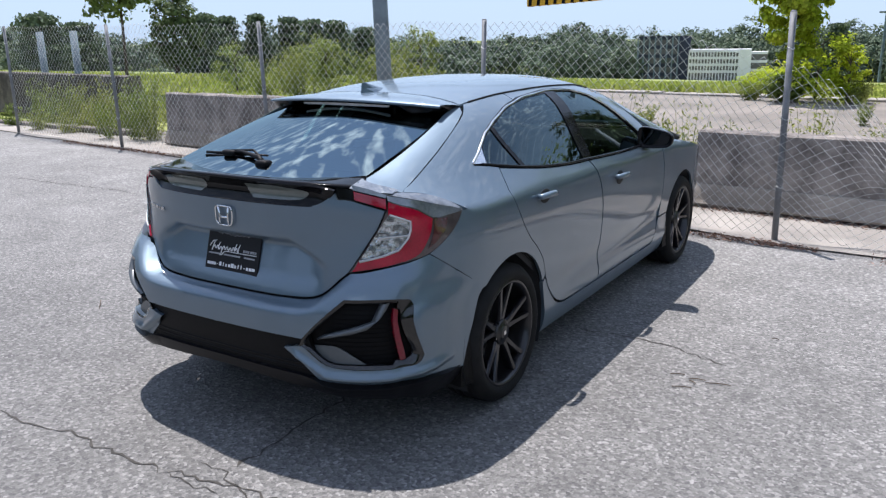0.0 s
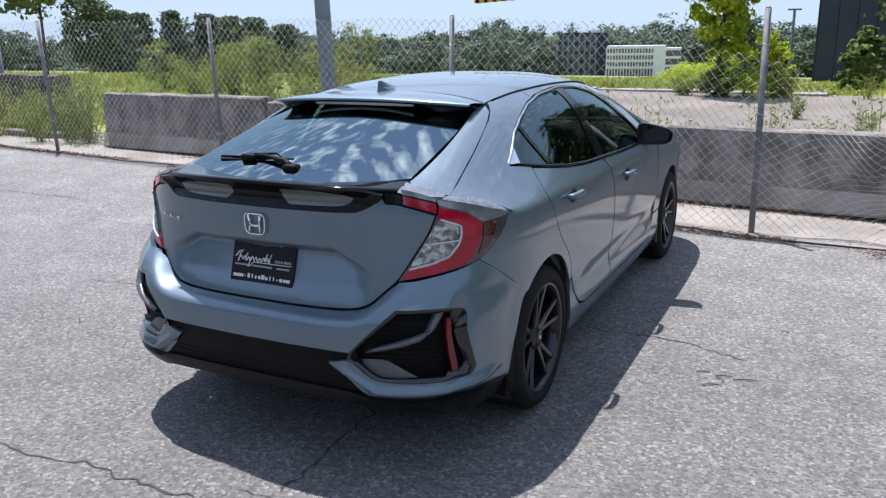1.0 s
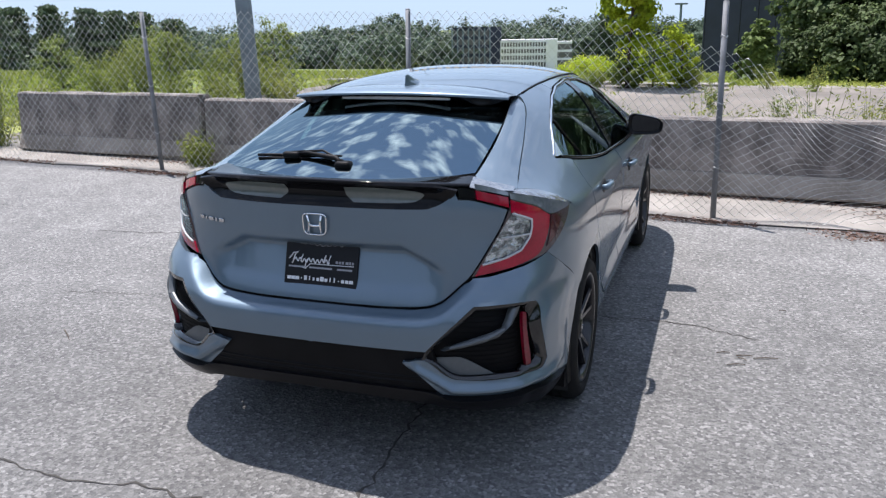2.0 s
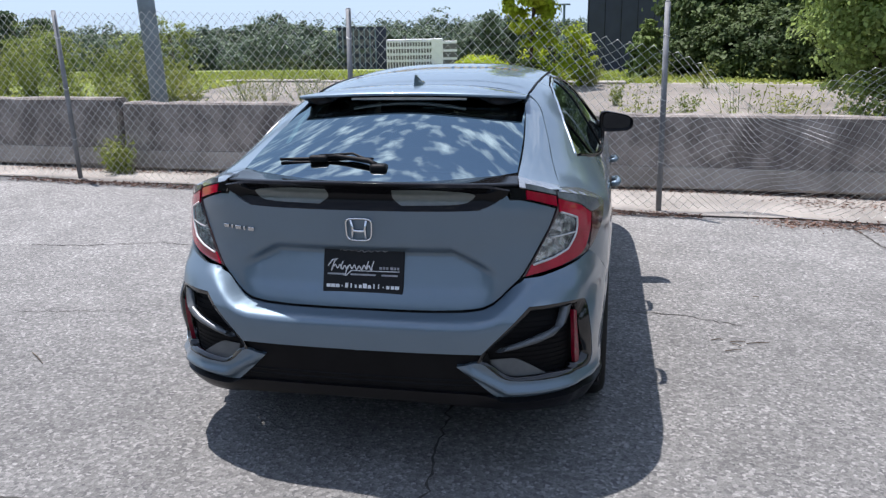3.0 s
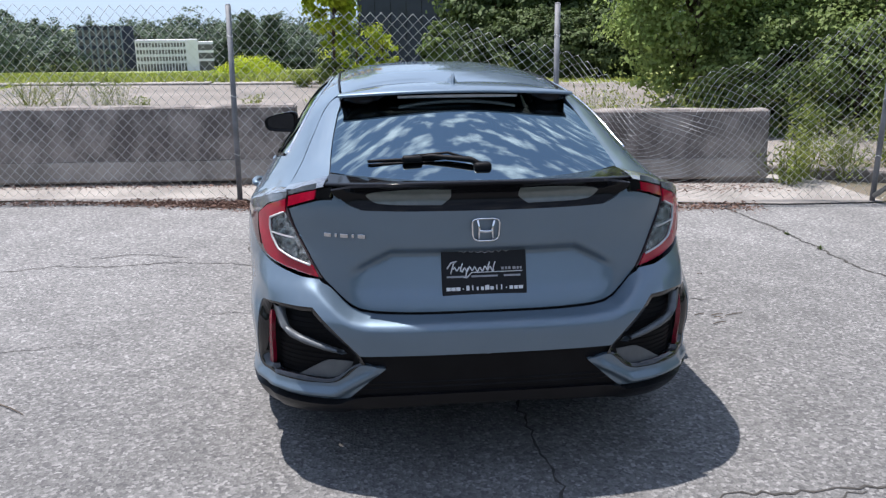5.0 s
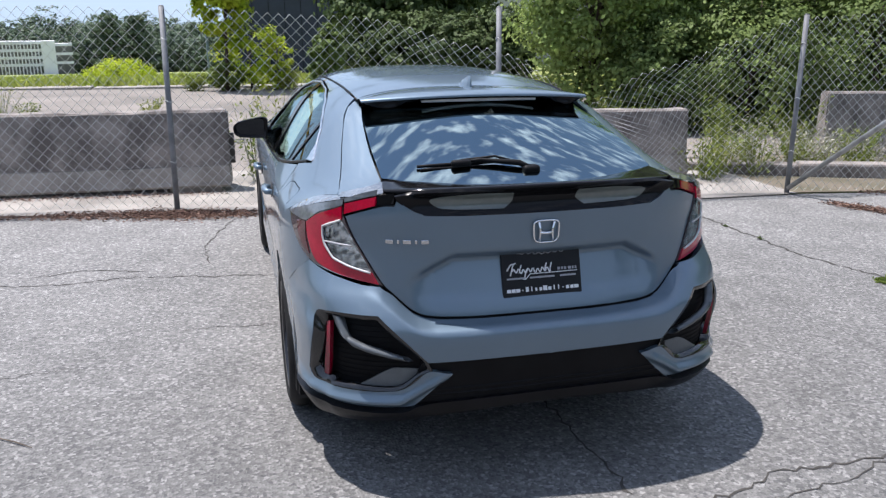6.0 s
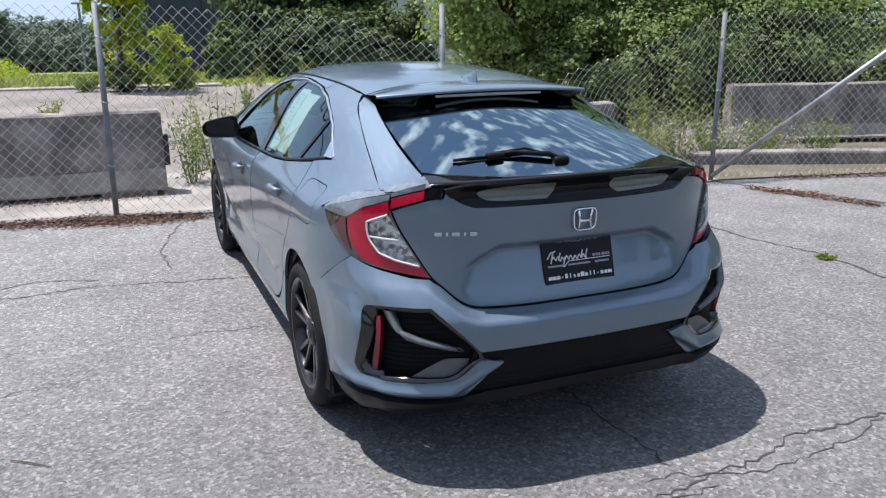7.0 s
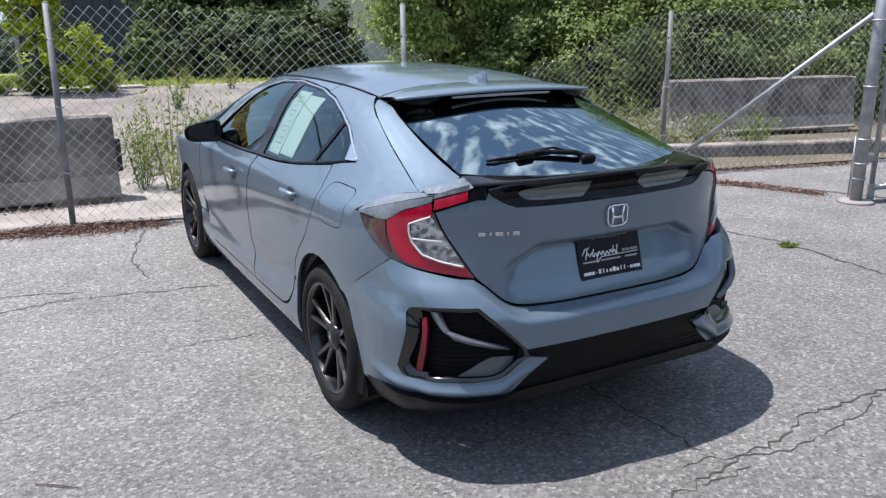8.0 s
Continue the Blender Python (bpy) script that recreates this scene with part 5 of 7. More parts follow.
def lip_skin(s, z):
    """The plastic lip, tucked in under the paint."""
    top, low = np.interp(np.abs(s), LIP_S, LIP_TOP), np.interp(np.abs(s), LIP_S, LIP_LOW)
    t = np.clip((top - z) / (top - low), 0, 1)
    out = np.clip((np.abs(s) - 0.42) / 0.12, 0, 1) * np.clip((1.13 - np.abs(s)) / 0.1, 0, 1)
    return wrap_bumper(s, z, 0.003 - 0.015 * out + (0.010 + 0.016 * out) * t)


lip_top, lip_low = list(zip(LIP_S, LIP_TOP)), list(zip(LIP_S, LIP_LOW))
flip = lambda run: [(-a, b) for a, b in run[::-1]]
lip_loop = outline(flip(lip_top) + lip_top[1:], lip_low[::-1] + [(-a, b) for a, b in lip_low[1:]])
panel("lower_lip", lip_loop, lip_skin, LIP_GREY, rear_bumper, "black plastic lower lip", 0.011, 0.04)


def vent(side):
    m = side < 0
    tray_loop = outline(*VENT, [(0.43, 0.474), (0.436, 0.488), (0.445, 0.510)])
    tray = panel("vent", tray_loop, lambda s, z: wrap_bumper(s, z, 0.045), VENT_BLACK, rear_bumper, "gloss black dummy air vent", 0.03, 0.0, m)
    # the framed rim: a gloss band that steps in from the paint
    a = wrap_bumper(tray_loop[:, 0], tray_loop[:, 1], 0.002)
    mid = tray_loop.mean(0)
    shrunk = tray_loop + (mid - tray_loop) * np.clip(np.where(tray_loop[:, :1] > 0.80, 0.042, 0.016) / (np.linalg.norm(mid - tray_loop, axis=1, keepdims=True) + 1e-6), 0, 0.4)
    b = wrap_bumper(shrunk[:, 0], shrunk[:, 1], 0.006)
    c = wrap_bumper(shrunk[:, 0], shrunk[:, 1], 0.046)
    v = np.concatenate([a, b, c]) * np.array([side, 1, 1])
    n = len(a)
    i = np.arange(n)
    j = (i + 1) % n
    f = np.concatenate([np.stack([i, j, j + n, i + n], 1), np.stack([i + n, j + n, j + 2 * n, i + 2 * n], 1)])
    mesh_of("rim", v, f if side > 0 else f[:, ::-1], PIANO, tray, "", False)
    # fine grille slats within
    for k in range(13):
        z = 0.42 + 0.0185 * k
        s = np.linspace(0.52 + max(0, 0.075 * (k - 5) / 7) - (0.02 if k < 4 else 0), 0.81 - 0.003 * k, 8)
        pts = wrap_bumper(s, np.full(8, z), 0.042) * np.array([side, 1, 1])
        part("slat", tube_bm([Vector(q) for q in pts], 0.0016, 4), VENT_BLACK, tray)
    # the angled blade that runs down beside the reflector and inward
    line = np.array([(0.742, 0.655), (0.735, 0.625), (0.722, 0.590), (0.698, 0.568), (0.645, 0.550), (0.57, 0.530), (0.515, 0.516)])
    blade = []
    for ds, dz, sink in ((0.0, 0.019, 0.024), (0.004, 0.010, 0.004), (-0.002, -0.008, 0.006), (-0.008, -0.019, 0.028), (0, 0, 0.04)):
        blade.append(wrap_bumper(line[:, 0] + ds + dz * 0.6, line[:, 1] + dz * np.array([0.3, 0.5, 0.8, 1, 1, 0.8, 0.5]), sink) * np.array([side, 1, 1]))
    blade = np.array(blade)
    rows, cols = blade.shape[:2]
    idx = np.arange(rows * cols).reshape(rows, cols)
    nx = np.roll(idx, -1, 0)
    f = np.stack([idx[:, :-1], idx[:, 1:], nx[:, 1:], nx[:, :-1]], -1).reshape(-1, 4)
    mesh_of("blade", blade.reshape(-1, 3), f, GREY_TRIM, tray, "satin dark grey blade", True)
    # the lower scoop plate
    panel("scoop", outline([(0.47, 0.470), (0.53, 0.475), (0.585, 0.468), (0.70, 0.395)], [(0.70, 0.395), (0.58, 0.392), (0.53, 0.405), (0.465, 0.462)]), lambda s, z: wrap_bumper(s, z, 0.022 + 0.2 * (z - 0.39)), GREY_TRIM, tray, "", 0.02, 0.006, m)
    panel("reflector", outline([(0.772, 0.632), (0.791, 0.624), (0.808, 0.565), (0.828, 0.475), (0.834, 0.420)], [(0.834, 0.420), (0.814, 0.410), (0.806, 0.455), (0.790, 0.555), (0.772, 0.632)]), lambda s, z: wrap_bumper(s, z, 0.012), DEEP_RED, tray, "narrow red reflector", 0.015, 0.015, m, proud=0.0)


PIANO = material("piano_black_trim", (0.006, 0.006, 0.007), (0.008, 0.008, 0.009), 6, 0.10, 0, 0, 60, 0.5, 0.03)
# mirror glass whose dark reflection is put into the base colour
DARK_MIRROR = material("darkened_mirror", (0.035, 0.04, 0.045), (0.03, 0.034, 0.04), 10, 0.03, 1.0, spread=0.02)
GREY_TRIM = material("satin_grey_trim", (0.12, 0.132, 0.142), (0.10, 0.11, 0.118), 20, 0.4, 0.3, 0, 60, 0.1)
# grey of the reflections painted on the tail strip
STRIP_SHEEN = material("painted_strip_sheen", (0.125, 0.14, 0.13), (0.105, 0.12, 0.112), 12, 0.12, 0, 0, 60, 0.6, 0.04)
VENT_BLACK = material("deep_black_plastic", (0.004, 0.004, 0.005), (0.006, 0.006, 0.007), 20, 0.6)
VENT_BLACK.node_tree.nodes["Principled BSDF"].inputs["Specular IOR Level"].default_value = 0.12
vent(1), vent(-1)

# ---- tailgate ----
tail = [(0.0, 1.003), (0.40, 1.005), (0.455, 1.011), (0.50, 1.027), (0.555, 1.060)]
edge = outline(tail, [(0.555, 1.060), (0.562, 1.036)], [(0.562, 1.036), (0.61, 1.033), (0.69, 1.009), (0.743, 0.990)], HATCH_EDGE, [(0.28, 0.639), (0.0, 0.639)])
edge = edge[edge[:, 0] > 0.0005]
loop = np.concatenate([[(0.0, 1.003)], edge, [(0.0, 0.639)], edge[::-1] * np.array([-1, 1])])
tailgate = panel("tailgate", loop, hatch_skin, PAINT, car, "", 0.0125, 0.02, gap=0.0025)
shell("tailgate_backing", outline([(-0.76, 1.03)], [(0.76, 1.03)], [(0.62, 0.62)], [(-0.62, 0.62)]), lambda s, z: inward(wrap(s, z), 0.05), CABIN, car, 0.0)
# black strip under the tail edge, hollowed, and the thin lip above it
def strip_skin(s, z):
    p = wrap(s, np.full_like(z, 1.0))
    t = np.clip((z - 1.0) / 0.092, 0, 1)
    hollow = 0.034 * np.sin(math.pi * np.clip(t, 0, 1)) * np.clip((0.56 - np.abs(s)) / 0.10, 0, 1)
    p[..., 1] += hollow - 0.018 * t
    p[..., 2] = z
    return p


panel("tail_strip", outline([(0.0, 1.092), (0.40, 1.088), (0.555, 1.072)], [(0.555, 1.072), (0.545, 1.055), (0.50, 1.024), (0.455, 1.008), (0.40, 1.002), (0.0, 1.000), (-0.40, 1.002), (-0.455, 1.008), (-0.50, 1.024), (-0.545, 1.055), (-0.555, 1.072)], [(-0.555, 1.072), (-0.40, 1.088), (0.0, 1.092)]), strip_skin, BLACK, tailgate, "gloss black strip across the tail", 0.015, 0.01)
# two pale patches paint the bright ground's reflection onto the strip
for s_ in (1, -1):
    sheen_loop = outline([(0.125, 1.078), (0.26, 1.080), (0.40, 1.066), (0.425, 1.052)], [(0.425, 1.052), (0.40, 1.030), (0.34, 1.021), (0.155, 1.018)], [(0.155, 1.018), (0.122, 1.045), (0.125, 1.078)])
    panel("strip_reflection", sheen_loop, strip_skin, STRIP_SHEEN, tailgate, "pale grey painted reflection on the black strip", 0.015, 0.0, s_ < 0, proud=0.002)
xs = np.linspace(-0.562, 0.562, 61)
es = np.abs(xs) / 0.562
rim_y = -0.838 + 0.165 * es**2.6
rim_z = 1.106 - 0.026 * es**2.2
lip_rows = np.array([
    np.stack([xs * 0.955, -0.705 + 0.158 * es**2.2, body_z(xs * 0.955, -0.705 + 0.158 * es**2.2) - 0.002], 1),
    np.stack([xs * 0.97, (-0.712 + 0.158 * es**2.2) * 0.7 + rim_y * 0.3, (body_z(xs * 0.955, -0.71 + 0.158 * es**2.2) + 0.004) * 0.7 + rim_z * 0.3], 1),
    np.stack([xs, rim_y + 0.03, rim_z], 1),
    np.stack([xs, rim_y + 0.004, rim_z], 1),
    np.stack([xs, rim_y - 0.002, rim_z - 0.004], 1),
    np.stack([xs, rim_y, rim_z - 0.011], 1),
    np.stack([xs, rim_y + 0.008, rim_z - 0.014], 1),
    np.stack([xs * 0.99, rim_y + 0.05, rim_z - 0.018], 1),
])
idx = np.arange(8 * 61).reshape(8, 61)
mesh_of("tail_lip", lip_rows.reshape(-1, 3), np.stack([idx[:-1, :-1], idx[1:, :-1], idx[1:, 1:], idx[:-1, 1:]], -1).reshape(-1, 4), BLACK, tailgate, "thin gloss black tail spoiler lip", True)

# glass, its black border, and the painted frame of the tailgate on both sides
GAP_LINE = [(0.700, -0.553), (0.672, -0.43), (0.648, -0.30), (0.624, -0.155), (0.585, 0.045), (0.552, 0.155), (0.505, 0.232)]
glass_low = lambda x: -0.715 + 0.158 * (np.abs(x) / 0.538) ** 2.2
low_run = [(x, float(glass_low(x))) for x in np.linspace(0, 0.538, 8)]
glass_loop = outline(low_run, [(0.538, -0.560), (0.532, -0.30), (0.515, -0.05), (0.50, 0.12)], [(0.50, 0.12), (0.0, 0.13), (-0.50, 0.12)], [(-0.50, 0.12), (-0.515, -0.05), (-0.532, -0.30), (-0.538, -0.560)], [(-x, y) for x, y in low_run[::-1]])
_gx, _gy = np.meshgrid(np.linspace(-0.53, 0.53, 25), np.linspace(-0.70, 0.12, 25))
_terms = lambda x, y: np.stack([np.ones_like(x), y, x * x, x * x * y], -1)
BOW = -0.05  # the sheet is all but straight from top to bottom
_rim = (1 + 4 * (np.abs(_gx) > 0.45) + 4 * (np.abs(_gy + 0.29) > 0.36)).ravel()
_bow = np.linalg.lstsq(_terms(_gx.ravel(), _gy.ravel()) * _rim[:, None], (body_z(_gx.ravel(), _gy.ravel()) - BOW * _gy.ravel() ** 2) * _rim, rcond=None)[0]


def glass_skin(x, y, lift=-0.004):
    """The evenly bowed sheet of the rear window."""
    x, y = np.asarray(x, float), np.asarray(y, float)
    return np.stack([x, y, _terms(x, y) @ _bow + BOW * y * y + lift], -1)


rear_window = panel("rear_window", glass_loop, glass_skin, GLASS_REAR, tailgate, "dark tinted sloping rear window", 0.03, 0.0)
for side in (1, -1):
    frame_loop = outline([(0.541, -0.57), (0.536, -0.30), (0.519, -0.05), (0.505, 0.06)], [(0.505, 0.06), (0.50, 0.21)], GAP_LINE[::-1][1:], [(0.700, -0.553), (0.60, -0.62), (0.575, -0.615), (0.541, -0.57)])
    panel("side_frame", frame_loop, top_skin, PAINT, tailgate, "", 0.022, 0.02, side < 0, gap=0.0015)
    inner = outline([(0.535, -0.55), (0.529, -0.30), (0.512, -0.05), (0.497, 0.11)], [(0.497, 0.11), (0.465, 0.11)], [(0.465, 0.11), (0.48, -0.05), (0.495, -0.30), (0.50, -0.53)], [(0.50, -0.53), (0.535, -0.55)])
    panel("ceramic_band", inner, lambda x, y: glass_skin(x, y, -0.010), CABIN, rear_window, "", 0.03, 0.0, side < 0)
band_run = [(x, float(glass_low(x)) + 0.01) for x in np.linspace(-0.5, 0.5, 13)]
panel("heater_band", outline(band_run, [(x * 0.98, y + 0.045) for x, y in band_run[::-1]]), lambda x, y: glass_skin(x, y, -0.010), CABIN, rear_window, "black border along the glass", 0.04, 0.0)
panel("top_band", outline([(-0.49, 0.11)], [(0.49, 0.11)], [(0.49, 0.085)], [(-0.49, 0.085)]), lambda x, y: glass_skin(x, y, -0.010), CABIN, rear_window, "", 0.04, 0.0)

# roof spoiler: painted top, black underside with thick ends
sx = np.linspace(-0.515, 0.515, 53)
se = np.abs(sx) / 0.515
edge_y = -0.060 + 0.075 * se**3
front_z = body_z(sx, np.full_like(sx, 0.205))
rear_z = 1.352 - 0.022 * se**2.2
under = np.clip((se - 0.55) / 0.25, 0, 1)
under = under * under * (3 - 2 * under)
rows = np.array([
    np.stack([sx, np.full_like(sx, 0.205) + 0.012 * se**4, front_z], 1),
    np.stack([sx, (0.205 + 0.012 * se**4) * 0.66 + edge_y * 0.34, front_z * 0.66 + rear_z * 0.34 + 0.006], 1),
    np.stack([sx, 0.205 * 0.3 + edge_y * 0.7, front_z * 0.3 + rear_z * 0.7 + 0.006], 1),
    np.stack([sx, edge_y + 0.01, rear_z + 0.001], 1),
    np.stack([sx, edge_y, rear_z - 0.005], 1),
    np.stack([sx, edge_y + 0.002, rear_z - 0.012], 1),
])
idx = np.arange(6 * 53).reshape(6, 53)
spoiler = mesh_of("roof_spoiler", rows.reshape(-1, 3), np.stack([idx[:-1, :-1], idx[:-1, 1:], idx[1:, 1:], idx[1:, :-1]], -1).reshape(-1, 4), PAINT, car, "painted roof spoiler over the rear window", True)
glass_z = lambda dy: body_z(sx, np.full_like(sx, dy))
taper = np.clip((1 - se) / 0.22, 0, 1) ** 0.75
edge_z = rear_z - 0.011
low = np.array([
    np.stack([sx, edge_y + 0.003, edge_z], 1),
    np.stack([sx, edge_y + 0.012, edge_z - (0.007 + 0.018 * under) * taper], 1),
    np.stack([sx * 0.99, edge_y + 0.045 - 0.055 * under * taper, edge_z + ((rear_z - 0.024) * (1 - under) + (glass_z(-0.02) + 0.012) * under - edge_z) * taper], 1),
    np.stack([sx * 0.99, edge_y + 0.16 - 0.02 * under, glass_z(0.09) - 0.004 + 0 * under], 1),
])
idx = np.arange(4 * 53).reshape(4, 53)
mesh_of("underside", low.reshape(-1, 3), np.stack([idx[:-1, :-1], idx[:-1, 1:], idx[1:, 1:], idx[1:, :-1]], -1).reshape(-1, 4), BLACK, spoiler, "gloss black underside", True)
part("brake_light", box_bm((0.52, 0.014, 0.020), (0, -0.012, 1.326), 0.004), BRAKE_LENS, spoiler, "narrow high brake light")

# ---- tail lamps ----
def tail_lamp(side):
    m = side < 0
    crest = [(0.757, 1.046), (0.83, 1.030), (0.90, 1.012), (0.98, 0.989), (1.03, 0.975), (1.075, 0.958)]
    full = outline([(0.757, 1.046), (0.757, 1.02), *HATCH_EDGE[:5]], LAMP_OUTER[::-1], crest[::-1])
    # housing in smoked lens, with the red band and the clear lamp let into it
    lamp = panel("tail_lamp", full, wrap, LAMP_SMOKE, car, "wrap-round tail lamp with red band and clear lens", 0.02, 0.03, m, gap=0.003, proud=0.004)
    red = outline([(0.757, 1.022), (0.80, 1.006), (0.86, 0.984), (0.916, 0.946)], [(0.916, 0.946), (0.888, 0.878), (0.844, 0.813), (0.75, 0.783), (0.68, 0.770), (0.594, 0.757)], [(0.594, 0.757), (0.616, 0.796)], [(0.616, 0.796), (0.70, 0.815), (0.763, 0.837), (0.800, 0.880), (0.815, 0.915), (0.822, 0.946), (0.747, 0.977)], [(0.747, 0.977), (0.757, 1.022)])
    band = panel("red_band", red, wrap, RED, lamp, "red light band", 0.02, 0.006, m, proud=0.010)
    hook = outline([(0.924, 0.946), (0.985, 0.941)], [(0.985, 0.941), (0.962, 0.898), (0.925, 0.858), (0.885, 0.832)], [(0.885, 0.832), (0.905, 0.880), (0.924, 0.946)])
    panel("side_marker", hook, wrap, SMOKE_RED, lamp, "dark red side marker", 0.015, 0.004, m, proud=0.0085)
    clear = outline([(0.748, 0.973), (0.819, 0.943), (0.812, 0.912), (0.797, 0.882), (0.760, 0.840), (0.70, 0.818), (0.620, 0.800)], [(0.620, 0.800), (0.655, 0.858), (0.700, 0.922), (0.748, 0.973)])
    panel("reflector_bowl", clear, wrap, LAMP_MIRROR, lamp, "silver faceted reflector behind the clear lens", 0.012, 0.0, m, proud=0.0045)
    panel("clear_lens", clear, wrap, LAMP_CLEAR, lamp, "clear lens", 0.02, 0.0, m, proud=0.0105)
    # white light guide round the clear part, and the dividing bar
    guide = np.array([(0.749, 0.976), (0.80, 0.955), (0.821, 0.945), (0.814, 0.914), (0.799, 0.880), (0.763, 0.838), (0.70, 0.816), (0.618, 0.798)])
    fine = np.array([np.interp(np.linspace(0, 7, 40), range(8), guide[:, c]) for c in (0, 1)]).T
    q = wrap(fine[:, 0], fine[:, 1])
    q = inward(q, -0.0115) * np.array([side, 1, 1])
    part("light_guide", tube_bm([Vector(p) for p in q], 0.0042, 6), GUIDE, lamp, "white light guide", True)
    bar = wrap(np.linspace(0.69, 0.81, 8), np.linspace(0.888, 0.893, 8))
    part("divider", tube_bm([Vector(p) for p in inward(bar, -0.009) * np.array([side, 1, 1])], 0.0038, 6), GUIDE, lamp, "", True)
    # the pale top face, folded over the shoulder
    lower = outline(crest, [(1.075, 0.958), (1.0, 0.952), (0.922, 0.951), (0.862, 0.990), (0.80, 1.011), (0.757, 1.027)], [(0.757, 1.027), (0.757, 1.046)])
    panel("lamp_top", lower, wrap, LAMP_TOP, lamp, "grey translucent top of the lamp", 0.015, 0.0, m, proud=0.0075)
    ridge = [(float(wrap(a, b)[1]), b) for a, b in crest]
    upper = outline([(-0.555, float(body_z(0.70, -0.553)) - 0.002), (-0.47, 1.029), (-0.40, 0.999), (ridge[-1][0], 0.9625)], ridge[::-1], [ridge[0], (ridge[0][0], ridge[0][1] + 0.006)])
    panel("lamp_top", upper, side_skin, LAMP_TOP, lamp, "", 0.015, 0.0, m, proud=0.004)
    # the part of the lamp on the tailgate
    inner = outline([(0.630, 1.067), (0.68, 1.055), (0.753, 1.034)], [(0.753, 1.034), (0.747, 0.994)], [(0.747, 0.994), (0.69, 1.013), (0.628, 1.033)], [(0.628, 1.033), (0.630, 1.067)])
    piece = panel("inner_lamp", inner, wrap, RED, tailgate, "red strip of the tail lamp on the tailgate", 0.015, 0.02, m, gap=0.002, proud=0.004)
    panel("inner_lamp_top", outline([(0.545, -0.60), (0.60, -0.607), (0.692, -0.560)], [(0.692, -0.560), (0.700, -0.615)], [(0.700, -0.615), (0.64, -0.675), (0.560, -0.70)], [(0.560, -0.70), (0.545, -0.60)]), lambda x, y: top_skin(x, y, 0.008), LAMP_TOP, piece, "", 0.02, 0.0, m)
    panel("inner_lamp_top", outline([(0.630, 1.090), (0.69, 1.074), (0.756, 1.050)], [(0.756, 1.050), (0.754, 1.037)], [(0.754, 1.037), (0.68, 1.058), (0.630, 1.070)], [(0.630, 1.070), (0.630, 1.090)]), wrap, LAMP_TOP, piece, "", 0.015, 0.0, m, proud=0.004)
    panel("lamp_end", outline([(0.566, 1.080), (0.60, 1.075), (0.628, 1.068)], [(0.628, 1.068), (0.626, 1.035)], [(0.626, 1.035), (0.60, 1.039), (0.564, 1.041)], [(0.564, 1.041), (0.566, 1.080)]), wrap, BLACK, piece, "gloss black end of the strip", 0.015, 0.0, m, proud=0.002)
    # dark seat behind the lamp
    shell("lamp_seat", full, wrap, CABIN, lamp, 0.03, mirror=m)


tail_lamp(1), tail_lamp(-1)

for s_ in (1, -1):
    under = outline([(0.53, -0.60), (0.60, -0.64), (0.70, -0.60), (0.80, -0.44), (0.84, -0.30)], [(0.84, -0.30), (0.78, -0.10), (0.56, -0.10)], [(0.56, -0.10), (0.53, -0.60)])
    shell("shoulder_backing", under, top_skin, CABIN, car, 0.035, mirror=s_ < 0)

# ---- sides ----
SEAM = 0.88
rail_z = lambda y: crease_of(y) + SEAM * (spine_of(y) - crease_of(y))
DOOR_REAR = [(0.083, 1.062), (0.055, 1.0), (0.037, 0.957), (0.07, 0.88), (0.13, 0.79), (0.20, 0.72), (0.275, 0.66), (0.345, 0.585), (0.385, 0.50), (0.43, 0.42), (0.50, 0.345), (0.56, 0.315)]
DOOR_MID = [(0.985, 0.962), (1.02, 0.90), (1.055, 0.83), (1.09, 0.72), (1.10, 0.60), (1.095, 0.45), (1.09, 0.30)]
DLO_TOP = [(-0.062, 1.092), (0.02, 1.128), (0.065, 1.153), (0.15, 1.198), (0.28, 1.243), (0.46, 1.290), (0.70, 1.322), (1.05, 1.338), (1.32, 1.325), (1.50, 1.285), (1.68, 1.205), (1.83, 1.105), (1.97, 0.985)]
DLO_LOW = [(1.97, 0.962), (1.78, 0.964), (1.4, 0.972), (0.96, 0.990), (0.70, 1.000), (0.45, 1.020), (0.25, 1.045), (0.09, 1.070), (0.02, 1.082), (-0.062, 1.092)]


